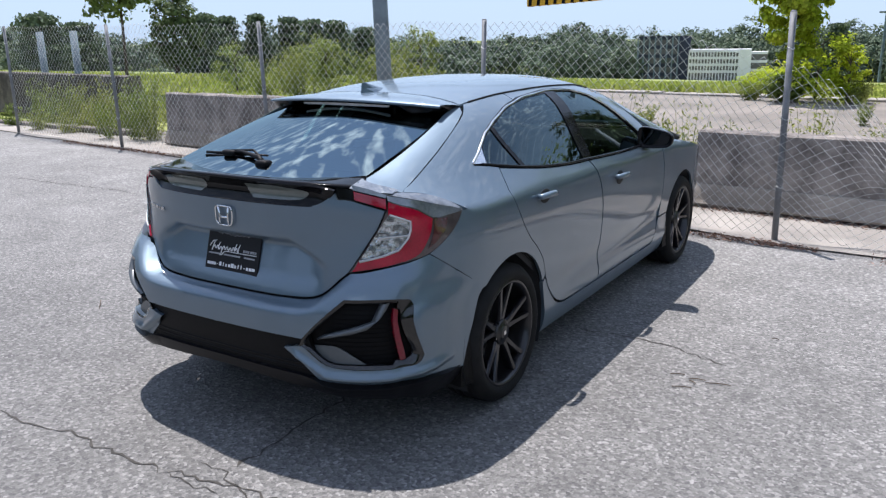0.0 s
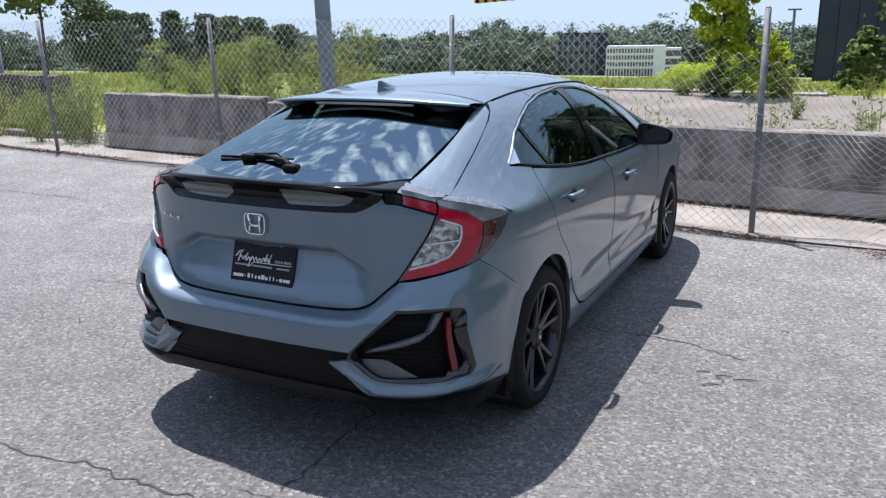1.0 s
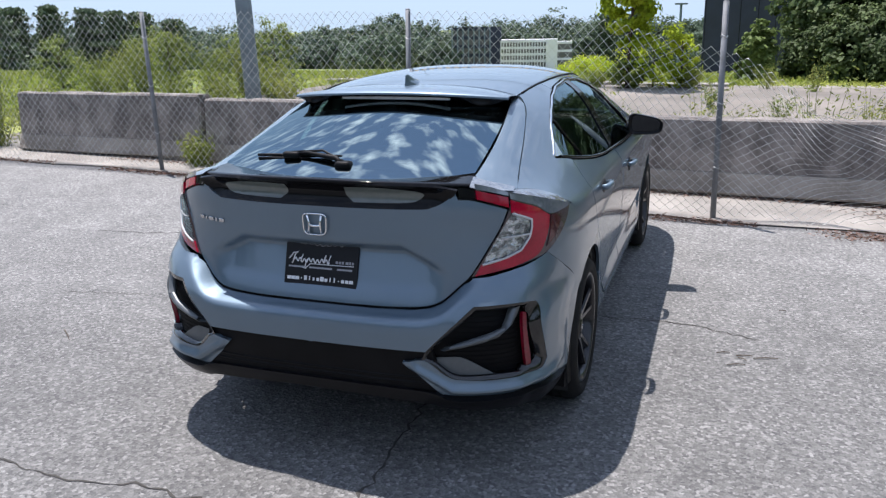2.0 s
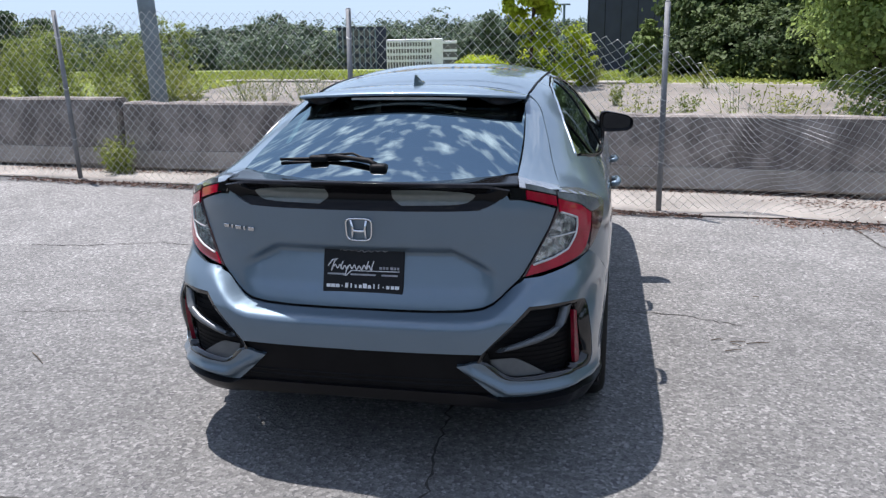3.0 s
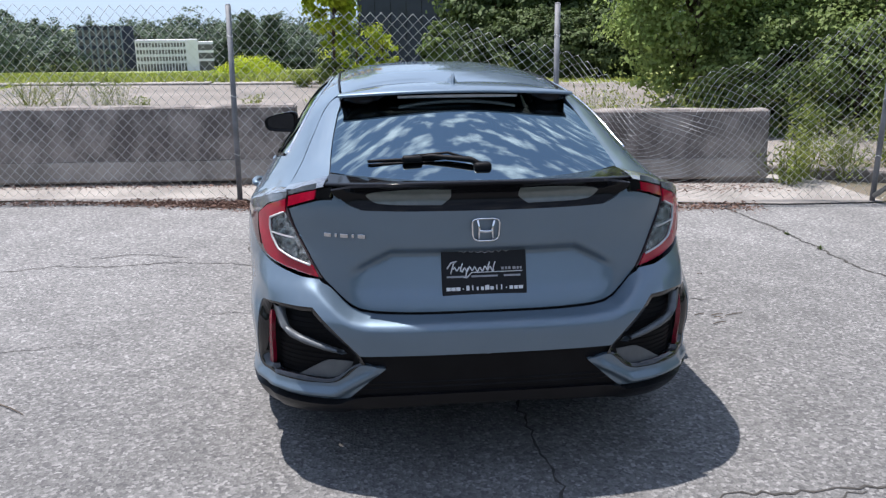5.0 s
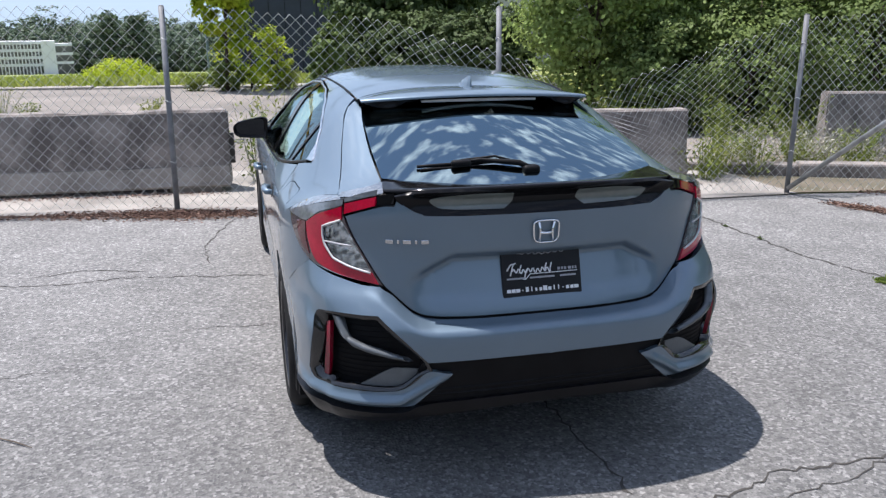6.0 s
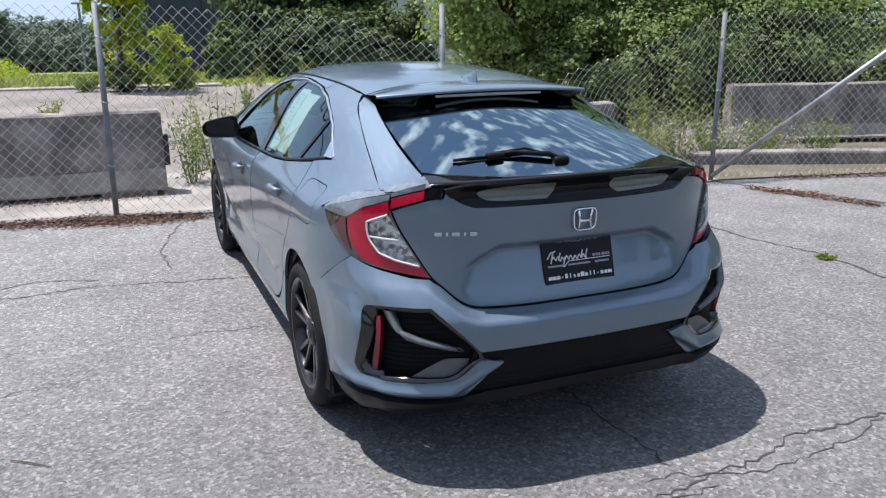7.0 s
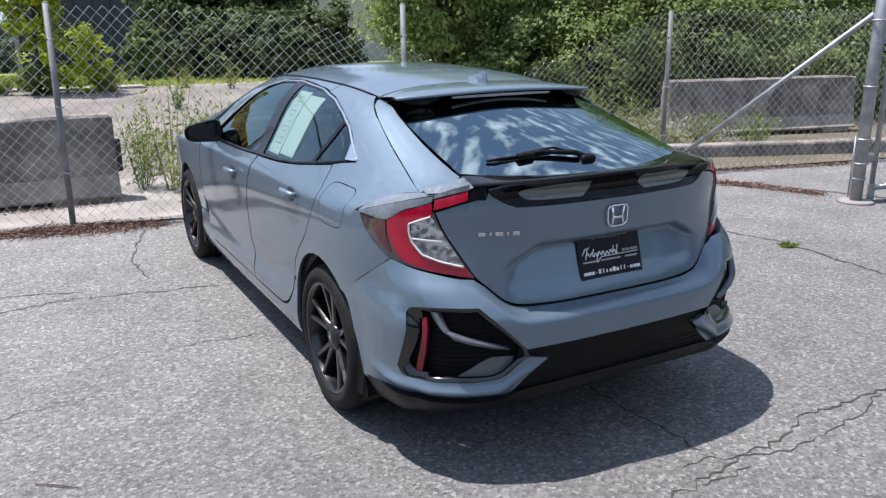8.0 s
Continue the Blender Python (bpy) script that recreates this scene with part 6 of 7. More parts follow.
def side(sign):
    m = sign < 0
    rear_arch = arc(0.02, TYRE_R, 0.368, 129, 25, 22)
    # quarter panel: from the lamp and bumper up the pillar to the roof seam
    fuel = outline([(-0.205, 1.012), (-0.05, 1.013), (-0.005, 0.99), (0.0, 0.93), (-0.012, 0.868), (-0.05, 0.856), (-0.18, 0.858), (-0.228, 0.870), (-0.245, 0.90), (-0.247, 0.97), (-0.235, 1.0), (-0.205, 1.012)])
    quarter = outline(
        [(float(wrap(a, b)[1]), b) for a, b in LAMP_OUTER[:4]],
        [(float(wrap(a, b)[1]), b) for a, b in CUT_LINE],
        rear_arch,
        [(0.372, 0.49), (0.383, 0.505)],
        DOOR_REAR[::-1][3:],
        [(0.083, 1.064), (0.02, 1.076), (-0.066, 1.088)],
        [(-0.066, 1.088), (0.02, 1.134), (0.062, 1.160), (0.15, 1.205), (0.28, 1.250), (0.46, 1.297), (0.60, 1.318)],
        [(0.60, 1.318), (0.60, float(rail_z(0.60)))],
        [(y, float(rail_z(y))) for y in np.linspace(0.60, 0.24, 8)],
        [(y, float(body_z(x, y))) for x, y in GAP_LINE[::-1]],
        [(-0.553, float(body_z(0.70, -0.553))), (-0.47, 1.032), (-0.40, 1.002), (-0.325, 0.958)],
    )
    q = panel("quarter_panel", quarter, side_skin, PAINT, car, "", 0.024, 0.014, m, holes=(fuel,) if m else (), gap=0.0015)
    if m:
        panel("fuel_flap", fuel, side_skin, PAINT, q, "flush fuel filler flap", 0.022, 0.01, m, gap=0.003)
        shell("flap_seat", fuel, side_skin, CABIN, q, 0.012, mirror=m)
    # roof rail over the windows
    rail = outline([(0.604, float(rail_z(0.604))), (0.604, 1.320)], [(0.604, 1.320), (0.70, 1.330), (1.05, 1.346), (1.32, 1.333), (1.50, 1.294), (1.69, 1.213), (1.84, 1.113), (1.98, 0.99)], [(1.98, 0.99), (2.15, 0.99)], [(2.15, 0.99), (2.05, 1.09), (1.95, 1.17), (1.85, 1.235)], [(1.85, 1.235), (1.75, float(rail_z(1.75)) - 0.01)], [(y, float(rail_z(y))) for y in np.linspace(1.75, 0.604, 16)])
    panel("roof_rail", rail, side_skin, PAINT, car, "", 0.024, 0.012, m, gap=0.001)
    # doors
    rear = outline(DOOR_REAR, [(0.56, 0.315), (0.62, 0.300)], [(0.62, 0.300), (1.084, 0.292)], DOOR_MID[::-1], [(0.985, 0.962), (0.96, 0.984)], [(0.96, 0.984), (0.70, 0.994), (0.45, 1.014), (0.25, 1.039), (0.083, 1.062)])
    front = outline([(0.992, 0.962), *[(a + 0.006, b) for a, b in DOOR_MID[1:]]], [(1.096, 0.292), (2.02, 0.292)], [(2.02, 0.292), (2.09, 0.34), (2.16, 0.45), (2.20, 0.60), (2.19, 0.75), (2.15, 0.88), (2.12, 0.955)], [(2.12, 0.955), (1.97, 0.957), (1.78, 0.959), (1.4, 0.967), (0.97, 0.984)], [(0.97, 0.984), (0.992, 0.962)])
    for name, lp, at, lab in (("rear_door", rear, (0.34, 0.905), ""), ("front_door", front, (1.335, 0.850), "")):
        d = panel(name, lp, door_skin, PAINT, car, lab, 0.024, 0.014, m, gap=0.0035)
        # pull handle over a flat dark bulge that paints the cup's shade
        y0, z0 = at
        hx = float(body_x(y0, z0))
        bm = bmesh.new()
        bmesh.ops.create_uvsphere(bm, u_segments=16, v_segments=10, radius=1, matrix=Matrix.Translation((hx * sign, y0 + 0.005, z0 - 0.012)) @ Matrix.Diagonal((0.006, 0.062, 0.040, 1)))
        part("cup_shade", bm, CABIN, d, "", True)
        pts = [(hx + 0.006, y0 - 0.085, z0 + 0.004), (hx + 0.028, y0 - 0.075, z0 + 0.006), (hx + 0.036, y0 - 0.03, z0 + 0.008), (hx + 0.034, y0 + 0.04, z0 + 0.006), (hx + 0.026, y0 + 0.075, z0), (hx + 0.004, y0 + 0.085, z0 - 0.004)]
        h = tube_bm([(sign * a, b, c) for a, b, c in pts], [0.012, 0.014, 0.015, 0.015, 0.014, 0.011], 10)
        part("door_handle", h, PAINT, d, "", True)
    # sill below the doors, and the dark tub behind every gap
    sill = outline([(0.362, 0.465), (0.385, 0.48), (0.43, 0.412), (0.50, 0.335), (0.57, 0.303), (0.65, 0.290)], [(0.65, 0.290), (2.03, 0.284)], [(2.03, 0.284), (2.10, 0.335), (2.168, 0.438)], [(2.168, 0.438), (2.35, 0.436)], [(2.35, 0.436), (2.34, 0.19)], [(2.34, 0.19), (1.2, 0.185), (0.40, 0.19)], [(0.40, 0.19), (0.392, 0.30), (0.362, 0.465)])
    panel("sill", sill, side_skin, PAINT, car, "painted sill below the doors", 0.03, 0.02, m)
    shell("side_backing", outline([(0.10, 0.95)], [(2.3, 0.93)], [(2.3, 0.25)], [(0.42, 0.25)], [(0.36, 0.5)], [(0.05, 0.70)]), side_skin, CABIN, car, 0.03, mirror=m)
    # front wing with its arch
    wing = outline([(2.205, 0.60), (2.195, 0.75), (2.155, 0.88), (2.128, 0.955)], [(2.128, 0.955), (2.12, 0.985)], [(2.12, 0.985), (2.5, 0.93), (2.9, 0.865), (3.2, 0.79), (3.35, 0.72)], [(3.35, 0.72), (3.42, 0.55), (3.38, 0.25)], [(3.38, 0.25), (3.05, 0.22)], arc(AXLE_F, TYRE_R, 0.365, -16, 161, 22), [(2.352, 0.445), (2.172, 0.448)], [(2.172, 0.448), (2.205, 0.60)])
    panel("front_wing", wing, side_skin, PAINT, car, "", 0.03, 0.014, m, gap=0.0015)
    # window: side glass in three panes, pillar trim and bright strip round it
    glass = outline(DLO_TOP, DLO_LOW)
    shrink = lambda y, z: np.stack([body_x(y, z) - 0.010, np.asarray(y, float), np.asarray(z, float)], -1)
    rear_pane = outline([(0.30, 1.047), (0.255, 1.15), (0.245, 1.222)], [(0.245, 1.222), (0.46, 1.284), (0.70, 1.316), (0.985, 1.330)], [(0.985, 1.330), (0.945, 1.15), (0.925, 0.998)], [(0.925, 0.998), (0.70, 1.006), (0.45, 1.026), (0.30, 1.047)])
    front_pane = outline([(1.03, 0.992), (1.065, 1.15), (1.10, 1.330)], [(1.10, 1.330), (1.32, 1.318), (1.50, 1.279), (1.67, 1.200), (1.82, 1.100), (1.955, 0.985)], [(1.955, 0.985), (1.78, 0.970), (1.4, 0.978), (1.03, 0.992)])
    quart_pane = outline([(0.02, 1.089), (0.07, 1.145), (0.15, 1.190), (0.215, 1.214)], [(0.215, 1.214), (0.225, 1.15), (0.265, 1.050)], [(0.265, 1.050), (0.09, 1.074), (0.02, 1.089)])
    trim = panel("window_surround", glass, lambda y, z: np.stack([body_x(y, z) - 0.004, y, z], -1), BLACK, car, "gloss black window surround and pillars", 0.03, 0.01, m, holes=(rear_pane, front_pane, quart_pane))
    for name, lp in (("rear_side_window", rear_pane), ("front_side_window", front_pane), ("quarter_window", quart_pane)):
        panel(name, lp, shrink, GLASS_SIDE, car, "clear side window", 0.04, 0.0, m)
    line = outline(DLO_TOP[:-1], DLO_TOP[-2:-1])[: -1]
    top_line = np.array(DLO_TOP)
    t = np.linspace(0, len(DLO_TOP) - 1, 70)
    fine = np.array([np.interp(t, range(len(DLO_TOP)), top_line[:, c]) for c in (0, 1)]).T
    strip("bright_strip", fine + np.array([0, 0.003]), lambda y, z: np.stack([body_x(y, z) - 0.001, y, z], -1), 0.013, 0.0, BRIGHT_TRIM, trim, m, "chrome strip over the windows")
    panel("bright_corner", outline([(-0.062, 1.093), (0.0, 1.120), (0.06, 1.150)], [(0.06, 1.150), (0.03, 1.105), (0.018, 1.086)], [(0.018, 1.086), (-0.062, 1.093)]), side_skin, BRIGHT_TRIM, trim, "chrome corner behind the quarter window", 0.015, 0.004, m, proud=0.002)
    low_line = np.array(DLO_LOW)
    t = np.linspace(0, len(DLO_LOW) - 1.6, 50)
    fine = np.array([np.interp(t, range(len(DLO_LOW)), low_line[:, c]) for c in (0, 1)]).T
    strip("sill_strip", fine, lambda y, z: np.stack([body_x(y, z) - 0.002, y, z], -1), 0.014, 0.0, BLACK, trim, m)
    # door mirror on its stalk
    shape = np.array([(-0.098, 0.058), (-0.06, 0.070), (0.085, 0.040), (0.118, 0.012), (0.112, -0.038), (0.078, -0.060), (-0.075, -0.066), (-0.100, -0.040)])
    for _ in range(2):  # cut the corners round
        nxt = np.roll(shape, -1, 0)
        shape = np.stack([0.8 * shape + 0.2 * nxt, 0.2 * shape + 0.8 * nxt], 1).reshape(-1, 2)
    depth = [(-0.030, 0.90), (-0.040, 0.95), (-0.034, 1.0), (0.015, 0.99), (0.055, 0.86), (0.082, 0.62), (0.094, 0.30)]
    ring = np.array([np.stack([shape[:, 0] * k, np.full(len(shape), d), shape[:, 1] * k], 1) for d, k in depth])
    nn = len(shape)
    ids = np.arange(len(depth) * nn).reshape(len(depth), nn)
    quads = np.stack([ids[:-1], ids[1:], np.roll(ids, -1, 1)[1:], np.roll(ids, -1, 1)[:-1]], -1).reshape(-1, 4)
    bm = bmesh.new()
    bv = [bm.verts.new(v) for v in ring.reshape(-1, 3)]
    for f4 in quads:
        bm.faces.new([bv[j] for j in f4])
    bm.faces.new([bv[j] for j in ids[-1]]), bm.faces.new([bv[j] for j in ids[0]][::-1])
    bmesh.ops.recalc_face_normals(bm, faces=bm.faces)
    mirror = part("door_mirror", bm, BLACK, car, "gloss black door mirror", True)
    mirror.matrix_world = pose(sign * 0.922, 1.86, 1.012, 0, 0, sign * 6) @ Matrix.Diagonal((sign, 1, 1, 1))
    bm = bmesh.new()
    bm.faces.new([bm.verts.new((u * 0.80 + 0.004, -0.0325, w * 0.76 + 0.006)) for u, w in shape])
    g = part("mirror_glass", bm, DARK_MIRROR, mirror, "mirror glass")
    stalk = tube_bm([(0.80, 1.90, 0.985), (0.85, 1.89, 0.975), (0.92, 1.87, 0.975)], [0.035, 0.026, 0.028], 10)
    bmesh.ops.transform(stalk, matrix=Matrix.Diagonal((sign, 1, 1, 1)), verts=stalk.verts)
    part("mirror_stalk", stalk, BLACK, car, "", True)
    # mud flap behind the rear wheel, arch liners
    for cy, lab in ((0.0, "rear"), (AXLE_F, "front")):
        flap = outline([(cy - 0.385, 0.20), (cy - 0.376, 0.33), (cy - 0.362, 0.47)], [(cy - 0.362, 0.47), (cy - 0.338, 0.47)], [(cy - 0.338, 0.47), (cy - 0.312, 0.33), (cy - 0.295, 0.19)], [(cy - 0.295, 0.19), (cy - 0.385, 0.20)])
        panel("mud_flap", flap, lambda y, z: np.stack([np.maximum(body_x(y, np.maximum(z, 0.3)), 0.85) - 0.004, y, z], -1), MATT, car, "black mud flap", 0.03, 0.09, m)
        a = np.radians(np.linspace(-25, 205, 24))
        v = np.concatenate([np.stack([np.full(24, w * sign), cy + 0.375 * np.cos(a), TYRE_R + 0.375 * np.sin(a)], 1) for w in (0.868, 0.60)] + [np.stack([np.full(24, 0.60 * sign), cy + 0.02 * np.cos(a), TYRE_R + 0.02 * np.sin(a)], 1)])
        i = np.arange(23)
        f = np.concatenate([np.stack([i, i + 1, i + 25, i + 24], 1), np.stack([i + 24, i + 25, i + 49, i + 48], 1)])
        mesh_of("arch_liner", v, f, CABIN, car, "", True)


def door_skin(y, z):
    """The doors: a hollow below the waist that swells again over the sill."""
    p = side_skin(y, z)
    low = np.exp(-(((z - 0.43 - 0.03 * (y - 1)) / 0.055) ** 2))
    p[..., 0] -= 0.010 * low * np.clip((y - 0.45) / 0.3, 0, 1)
    p[..., 0] += 0.004 * np.exp(-(((z - 0.345) / 0.04) ** 2))
    return p


side(1), side(-1)

# ---- roof, bonnet, windscreen, nose ----
ys = np.linspace(0.215, 1.72, 26)
edge_x = [float(upper_x(y, rail_z(y))) - 0.004 for y in ys]
roof_loop = outline([(x, y) for x, y in zip(edge_x, ys)], [(edge_x[-1], 1.72), (0.0, 1.80), (-edge_x[-1], 1.72)], [(-x, y) for x, y in zip(edge_x[::-1], ys[::-1])], [(-edge_x[0], 0.215), (0.0, 0.205), (edge_x[0], 0.215)])
roof = panel("roof", roof_loop, top_skin, PAINT, car, "", 0.035, 0.012, gap=0.001)
panel("headlining", outline([(-0.50, 0.16)], [(0.50, 0.16)], [(0.50, 1.78)], [(-0.50, 1.78)]), lambda x, y: top_skin(x, y, -0.03), SEAT, car, "", 0.08, 0.0)
for s in (1, -1):
    bm = tube_bm([Vector((s * (x + 0.006), y, float(body_z(x + 0.004, y)) + 0.0005)) for x, y in zip(edge_x[1:], ys[1:])], 0.0055, 6)
    part("ditch_strip", bm, MATT, roof, "", True)
ws = outline([(0.0, 1.77), (0.46, 1.70)], [(0.46, 1.70), (0.55, 2.1), (0.64, 2.62)], [(0.64, 2.62), (0.0, 2.72), (-0.64, 2.62)], [(-0.64, 2.62), (-0.55, 2.1), (-0.46, 1.70)], [(-0.46, 1.70), (0.0, 1.77)])
panel("windscreen", ws, lambda x, y: top_skin(x, y, -0.003), GLASS_SIDE, car, "clear windscreen", 0.05, 0.0)
for s in (1, -1):
    pil = outline([(0.465, 1.74), (0.555, 2.1), (0.645, 2.62)], [(0.645, 2.62), (0.80, 2.60)], [(0.80, 2.60), (0.76, 2.25), (0.66, 1.95), (0.54, 1.72)], [(0.54, 1.72), (0.465, 1.74)])
    panel("windscreen_pillar", pil, top_skin, PAINT, car, "", 0.035, 0.012, s < 0)
bonnet = outline([(0.0, 2.74), (0.64, 2.64), (0.76, 2.62)], [(0.76, 2.62), (0.755, 2.9), (0.70, 3.2), (0.58, 3.44)], [(0.58, 3.44), (0.0, 3.50), (-0.58, 3.44)], [(-0.58, 3.44), (-0.70, 3.2), (-0.755, 2.9), (-0.76, 2.62)], [(-0.76, 2.62), (-0.64, 2.64), (0.0, 2.74)])
panel("bonnet", bonnet, top_skin, PAINT, car, "", 0.05, 0.012)
nose = bmesh.new()
rows = []
for z, y, w in ((0.22, 3.42, 0.78), (0.35, 3.58, 0.80), (0.50, 3.61, 0.82), (0.62, 3.58, 0.80), (0.72, 3.50, 0.78), (0.78, 3.40, 0.775), (0.84, 3.28, 0.77), (0.88, 3.10, 0.76)):
    rows.append([nose.verts.new((w * math.sin(a), y - 0.32 * (1 - math.cos(a) ** 0.8), z)) for a in np.radians(np.linspace(-88, 88, 21))])
for a, b in zip(rows, rows[1:]):
    for i in range(20):
        nose.faces.new((a[i], a[i + 1], b[i + 1], b[i]))
part("front_bumper", nose, PAINT, car, "", True)
# shark-fin aerial
fin = bmesh.new()
rows = []
for k, (y, z, w) in enumerate([(0.112, 0.0, 0.004), (0.118, 0.064, 0.004), (0.145, 0.062, 0.009), (0.20, 0.036, 0.014), (0.25, 0.016, 0.013), (0.29, 0.002, 0.004)]):
    zb = float(spine_of(y)) - 0.003
    rows.append([fin.verts.new((-w * 1.9, y, zb)), fin.verts.new((-w * 0.8, y, zb + z * 0.6)), fin.verts.new((0, y, zb + z + 0.003)), fin.verts.new((w * 0.8, y, zb + z * 0.6)), fin.verts.new((w * 1.9, y, zb))])
for a, b in zip(rows, rows[1:]):
    for i in range(4):
        fin.faces.new((a[i], b[i], b[i + 1], a[i + 1]))
fin.faces.new(rows[0])
part("roof_aerial", fin, PAINT, car, "painted shark-fin aerial")

# ---- underbody and cabin ----
part("underbody", join_bm(box_bm((1.16, 4.0, 0.10), (0, 1.35, 0.27)), box_bm((0.9, 0.30, 0.26), (0, -0.60, 0.45)), box_bm((1.68, 1.85, 0.16), (0, 1.35, 0.30)), box_bm((1.5, 0.7, 0.4), (0, 3.1, 0.55))), CABIN, car, "dark underbody")
part("silencer", box_bm((0.36, 0.22, 0.15), (0.42, -0.60, 0.27), 0.05), MATT, car)
part("parcel_shelf", join_bm(box_bm((1.24, 0.62, 0.03), (0, -0.24, 0.96)), box_bm((1.2, 0.04, 0.4), (0, 0.10, 0.78))), CABIN, car)
part("dashboard", box_bm((1.4, 0.55, 0.28), (0, 2.30, 0.83), 0.06), CABIN, car)
wheel_ring = tube_bm([(-0.36 + 0.18 * math.cos(a), 1.93 + 0.07 * math.sin(a), 0.90 + 0.165 * math.sin(a)) for a in np.linspace(0, 2 * math.pi, 25)], 0.015, 8, False)
part("steering_wheel", wheel_ring, CABIN, car, "", True)


def seat(x, y):
    s = part("seat_back", join_bm(box_bm((0.50, 0.14, 0.62), (0, 0, 0), 0.055, 0, 3)), SEAT, car, "dark grey cloth seat", True)
    s.matrix_world = pose(x, y, 0.80, -16, 0, 0)
    part("headrest", join_bm(box_bm((0.26, 0.10, 0.18), (0, 0.0, 0.43), 0.045, 0, 3), tube_bm([(-0.06, 0, 0.28), (-0.06, 0, 0.40)], 0.008, 6), tube_bm([(0.06, 0, 0.28), (0.06, 0, 0.40)], 0.008, 6)), SEAT, s, "", True)
    part("seat_cushion", box_bm((0.52, 0.52, 0.16), (x, y + 0.30, 0.50), 0.06, 0, 3), SEAT, car, "", True)


seat(-0.36, 1.20), seat(0.36, 1.20)
rear_seat = part("rear_bench", box_bm((1.22, 0.16, 0.58), (0, 0, 0), 0.06, 0, 3), SEAT, car, "dark grey cloth rear bench", True)
rear_seat.matrix_world = pose(0, 0.24, 0.78, -22, 0, 0)
for x in (-0.38, 0.38):
    part("headrest", box_bm((0.24, 0.09, 0.15), (x, 0.0, 0.37), 0.04, 0, 3), SEAT, rear_seat, "", True)
part("bench_cushion", box_bm((1.24, 0.50, 0.18), (0, 0.58, 0.50), 0.06, 0, 3), SEAT, car, "", True)

# ---- wheels ----
def lathe(profile, n, closed=True):
    """Corners and faces of a turned ring about the x axis; the profile is (x, radius)."""
    prof = np.array(profile, float)
    a = np.linspace(0, 2 * math.pi, n, endpoint=False)
    v = np.stack([np.repeat(prof[:, 0][:, None], n, 1), prof[:, 1][:, None] * np.cos(a), prof[:, 1][:, None] * np.sin(a)], -1).reshape(-1, 3)
    idx = np.arange(len(prof) * n).reshape(len(prof), n)
    nx = np.roll(idx, -1, 1)
    f = np.stack([idx[:-1], nx[:-1], nx[1:], idx[1:]], -1).reshape(-1, 4)
    return v, f


def wheel(x, y, sign):
    hub = thing("wheel", "", "")
    hub.parent = car
    R = TYRE_R
    prof = [(-0.085, 0.235), (-0.104, 0.245), (-0.112, 0.268), (-0.107, 0.297), (-0.090, R - 0.010), (-0.078, R - 0.002), (-0.058, R), (-0.055, R - 0.007), (-0.048, R - 0.007), (-0.045, R), (-0.018, R), (-0.015, R - 0.007), (-0.008, R - 0.007), (-0.005, R), (0.022, R), (0.025, R - 0.007), (0.032, R - 0.007), (0.035, R), (0.058, R), (0.078, R - 0.002), (0.090, R - 0.010), (0.107, 0.298), (0.1135, 0.278), (0.1135, 0.270), (0.110, 0.260), (0.104, 0.248), (0.094, 0.240), (0.085, 0.235)]
    v, f = lathe(prof, 72)
    mesh_of("tyre", v, f, RUBBER, hub, "black tyre with moulded tread", True)
    v, f = lathe([(0.102, 0.246), (0.106, 0.241), (0.103, 0.233), (0.086, 0.226), (0.03, 0.216), (-0.06, 0.214), (-0.06, 0.02)], 64)
    rim = mesh_of("rim", v, f, RIM, hub, "gloss black ten-spoke alloy rim", True)
    # spokes in five pairs, thick at the hub and forked to the rim
    for k in range(5):
        for fork in (-1, 1):
            a0 = 2 * math.pi * k / 5 + 0.3
            bm = bmesh.new()
            rings = []
            for r, w, xf, xb, off in ((0.045, 0.018, 0.070, 0.02, 0.13), (0.10, 0.0135, 0.078, 0.03, 0.165), (0.165, 0.0115, 0.086, 0.04, 0.195), (0.236, 0.0125, 0.097, 0.05, 0.215)):
                a = a0 + fork * off * (1.0 + 0.0 * r)
                er, et = Vector((0, math.cos(a), math.sin(a))), Vector((0, -math.sin(a), math.cos(a)))
                c = er * r
                rings.append([bm.verts.new(c + et * dw * w + Vector((dx, 0, 0))) for dw, dx in ((-1, xb), (-1, xf - 0.012), (-0.72, xf - 0.003), (0.72, xf - 0.003), (1, xf - 0.012), (1, xb))])
            for p, q in zip(rings, rings[1:]):
                for j in range(6):
                    bm.faces.new((p[j], p[(j + 1) % 6], q[(j + 1) % 6], q[j]))
            bmesh.ops.recalc_face_normals(bm, faces=bm.faces)
            part("spoke", bm, RIM, rim)
    v, f = lathe([(0.05, 0.062), (0.072, 0.060), (0.079, 0.052), (0.080, 0.034), (0.084, 0.032), (0.086, 0.028), (0.086, 0.001)], 32)
    mesh_of("hub_cap", v, f, RIM, rim, "", True)
    part("cap_mark", box_bm((0.003, 0.016, 0.020), (0.0875, 0, 0), 0.001), CHROME, rim, "small chrome mark")
    for k in range(5):
        a = 2 * math.pi * k / 5 + 0.92
        nut = tube_bm([(0.05, 0.052 * math.cos(a), 0.052 * math.sin(a)), (0.074, 0.052 * math.cos(a), 0.052 * math.sin(a))], 0.010, 6)
        part("wheel_nut", nut, CHROME if k == 2 else MATT, rim)
    v, f = lathe([(0.0, 0.14), (0.012, 0.14), (0.012, 0.06)], 40)
    mesh_of("brake_disc", v, f, GALVANISED, hub, "steel brake disc", True)
    hub.matrix_world = pose(x, y, R, 0, 0, 0 if sign > 0 else 180) @ Matrix.Rotation(0.4 * y, 4, "X")
    return hub


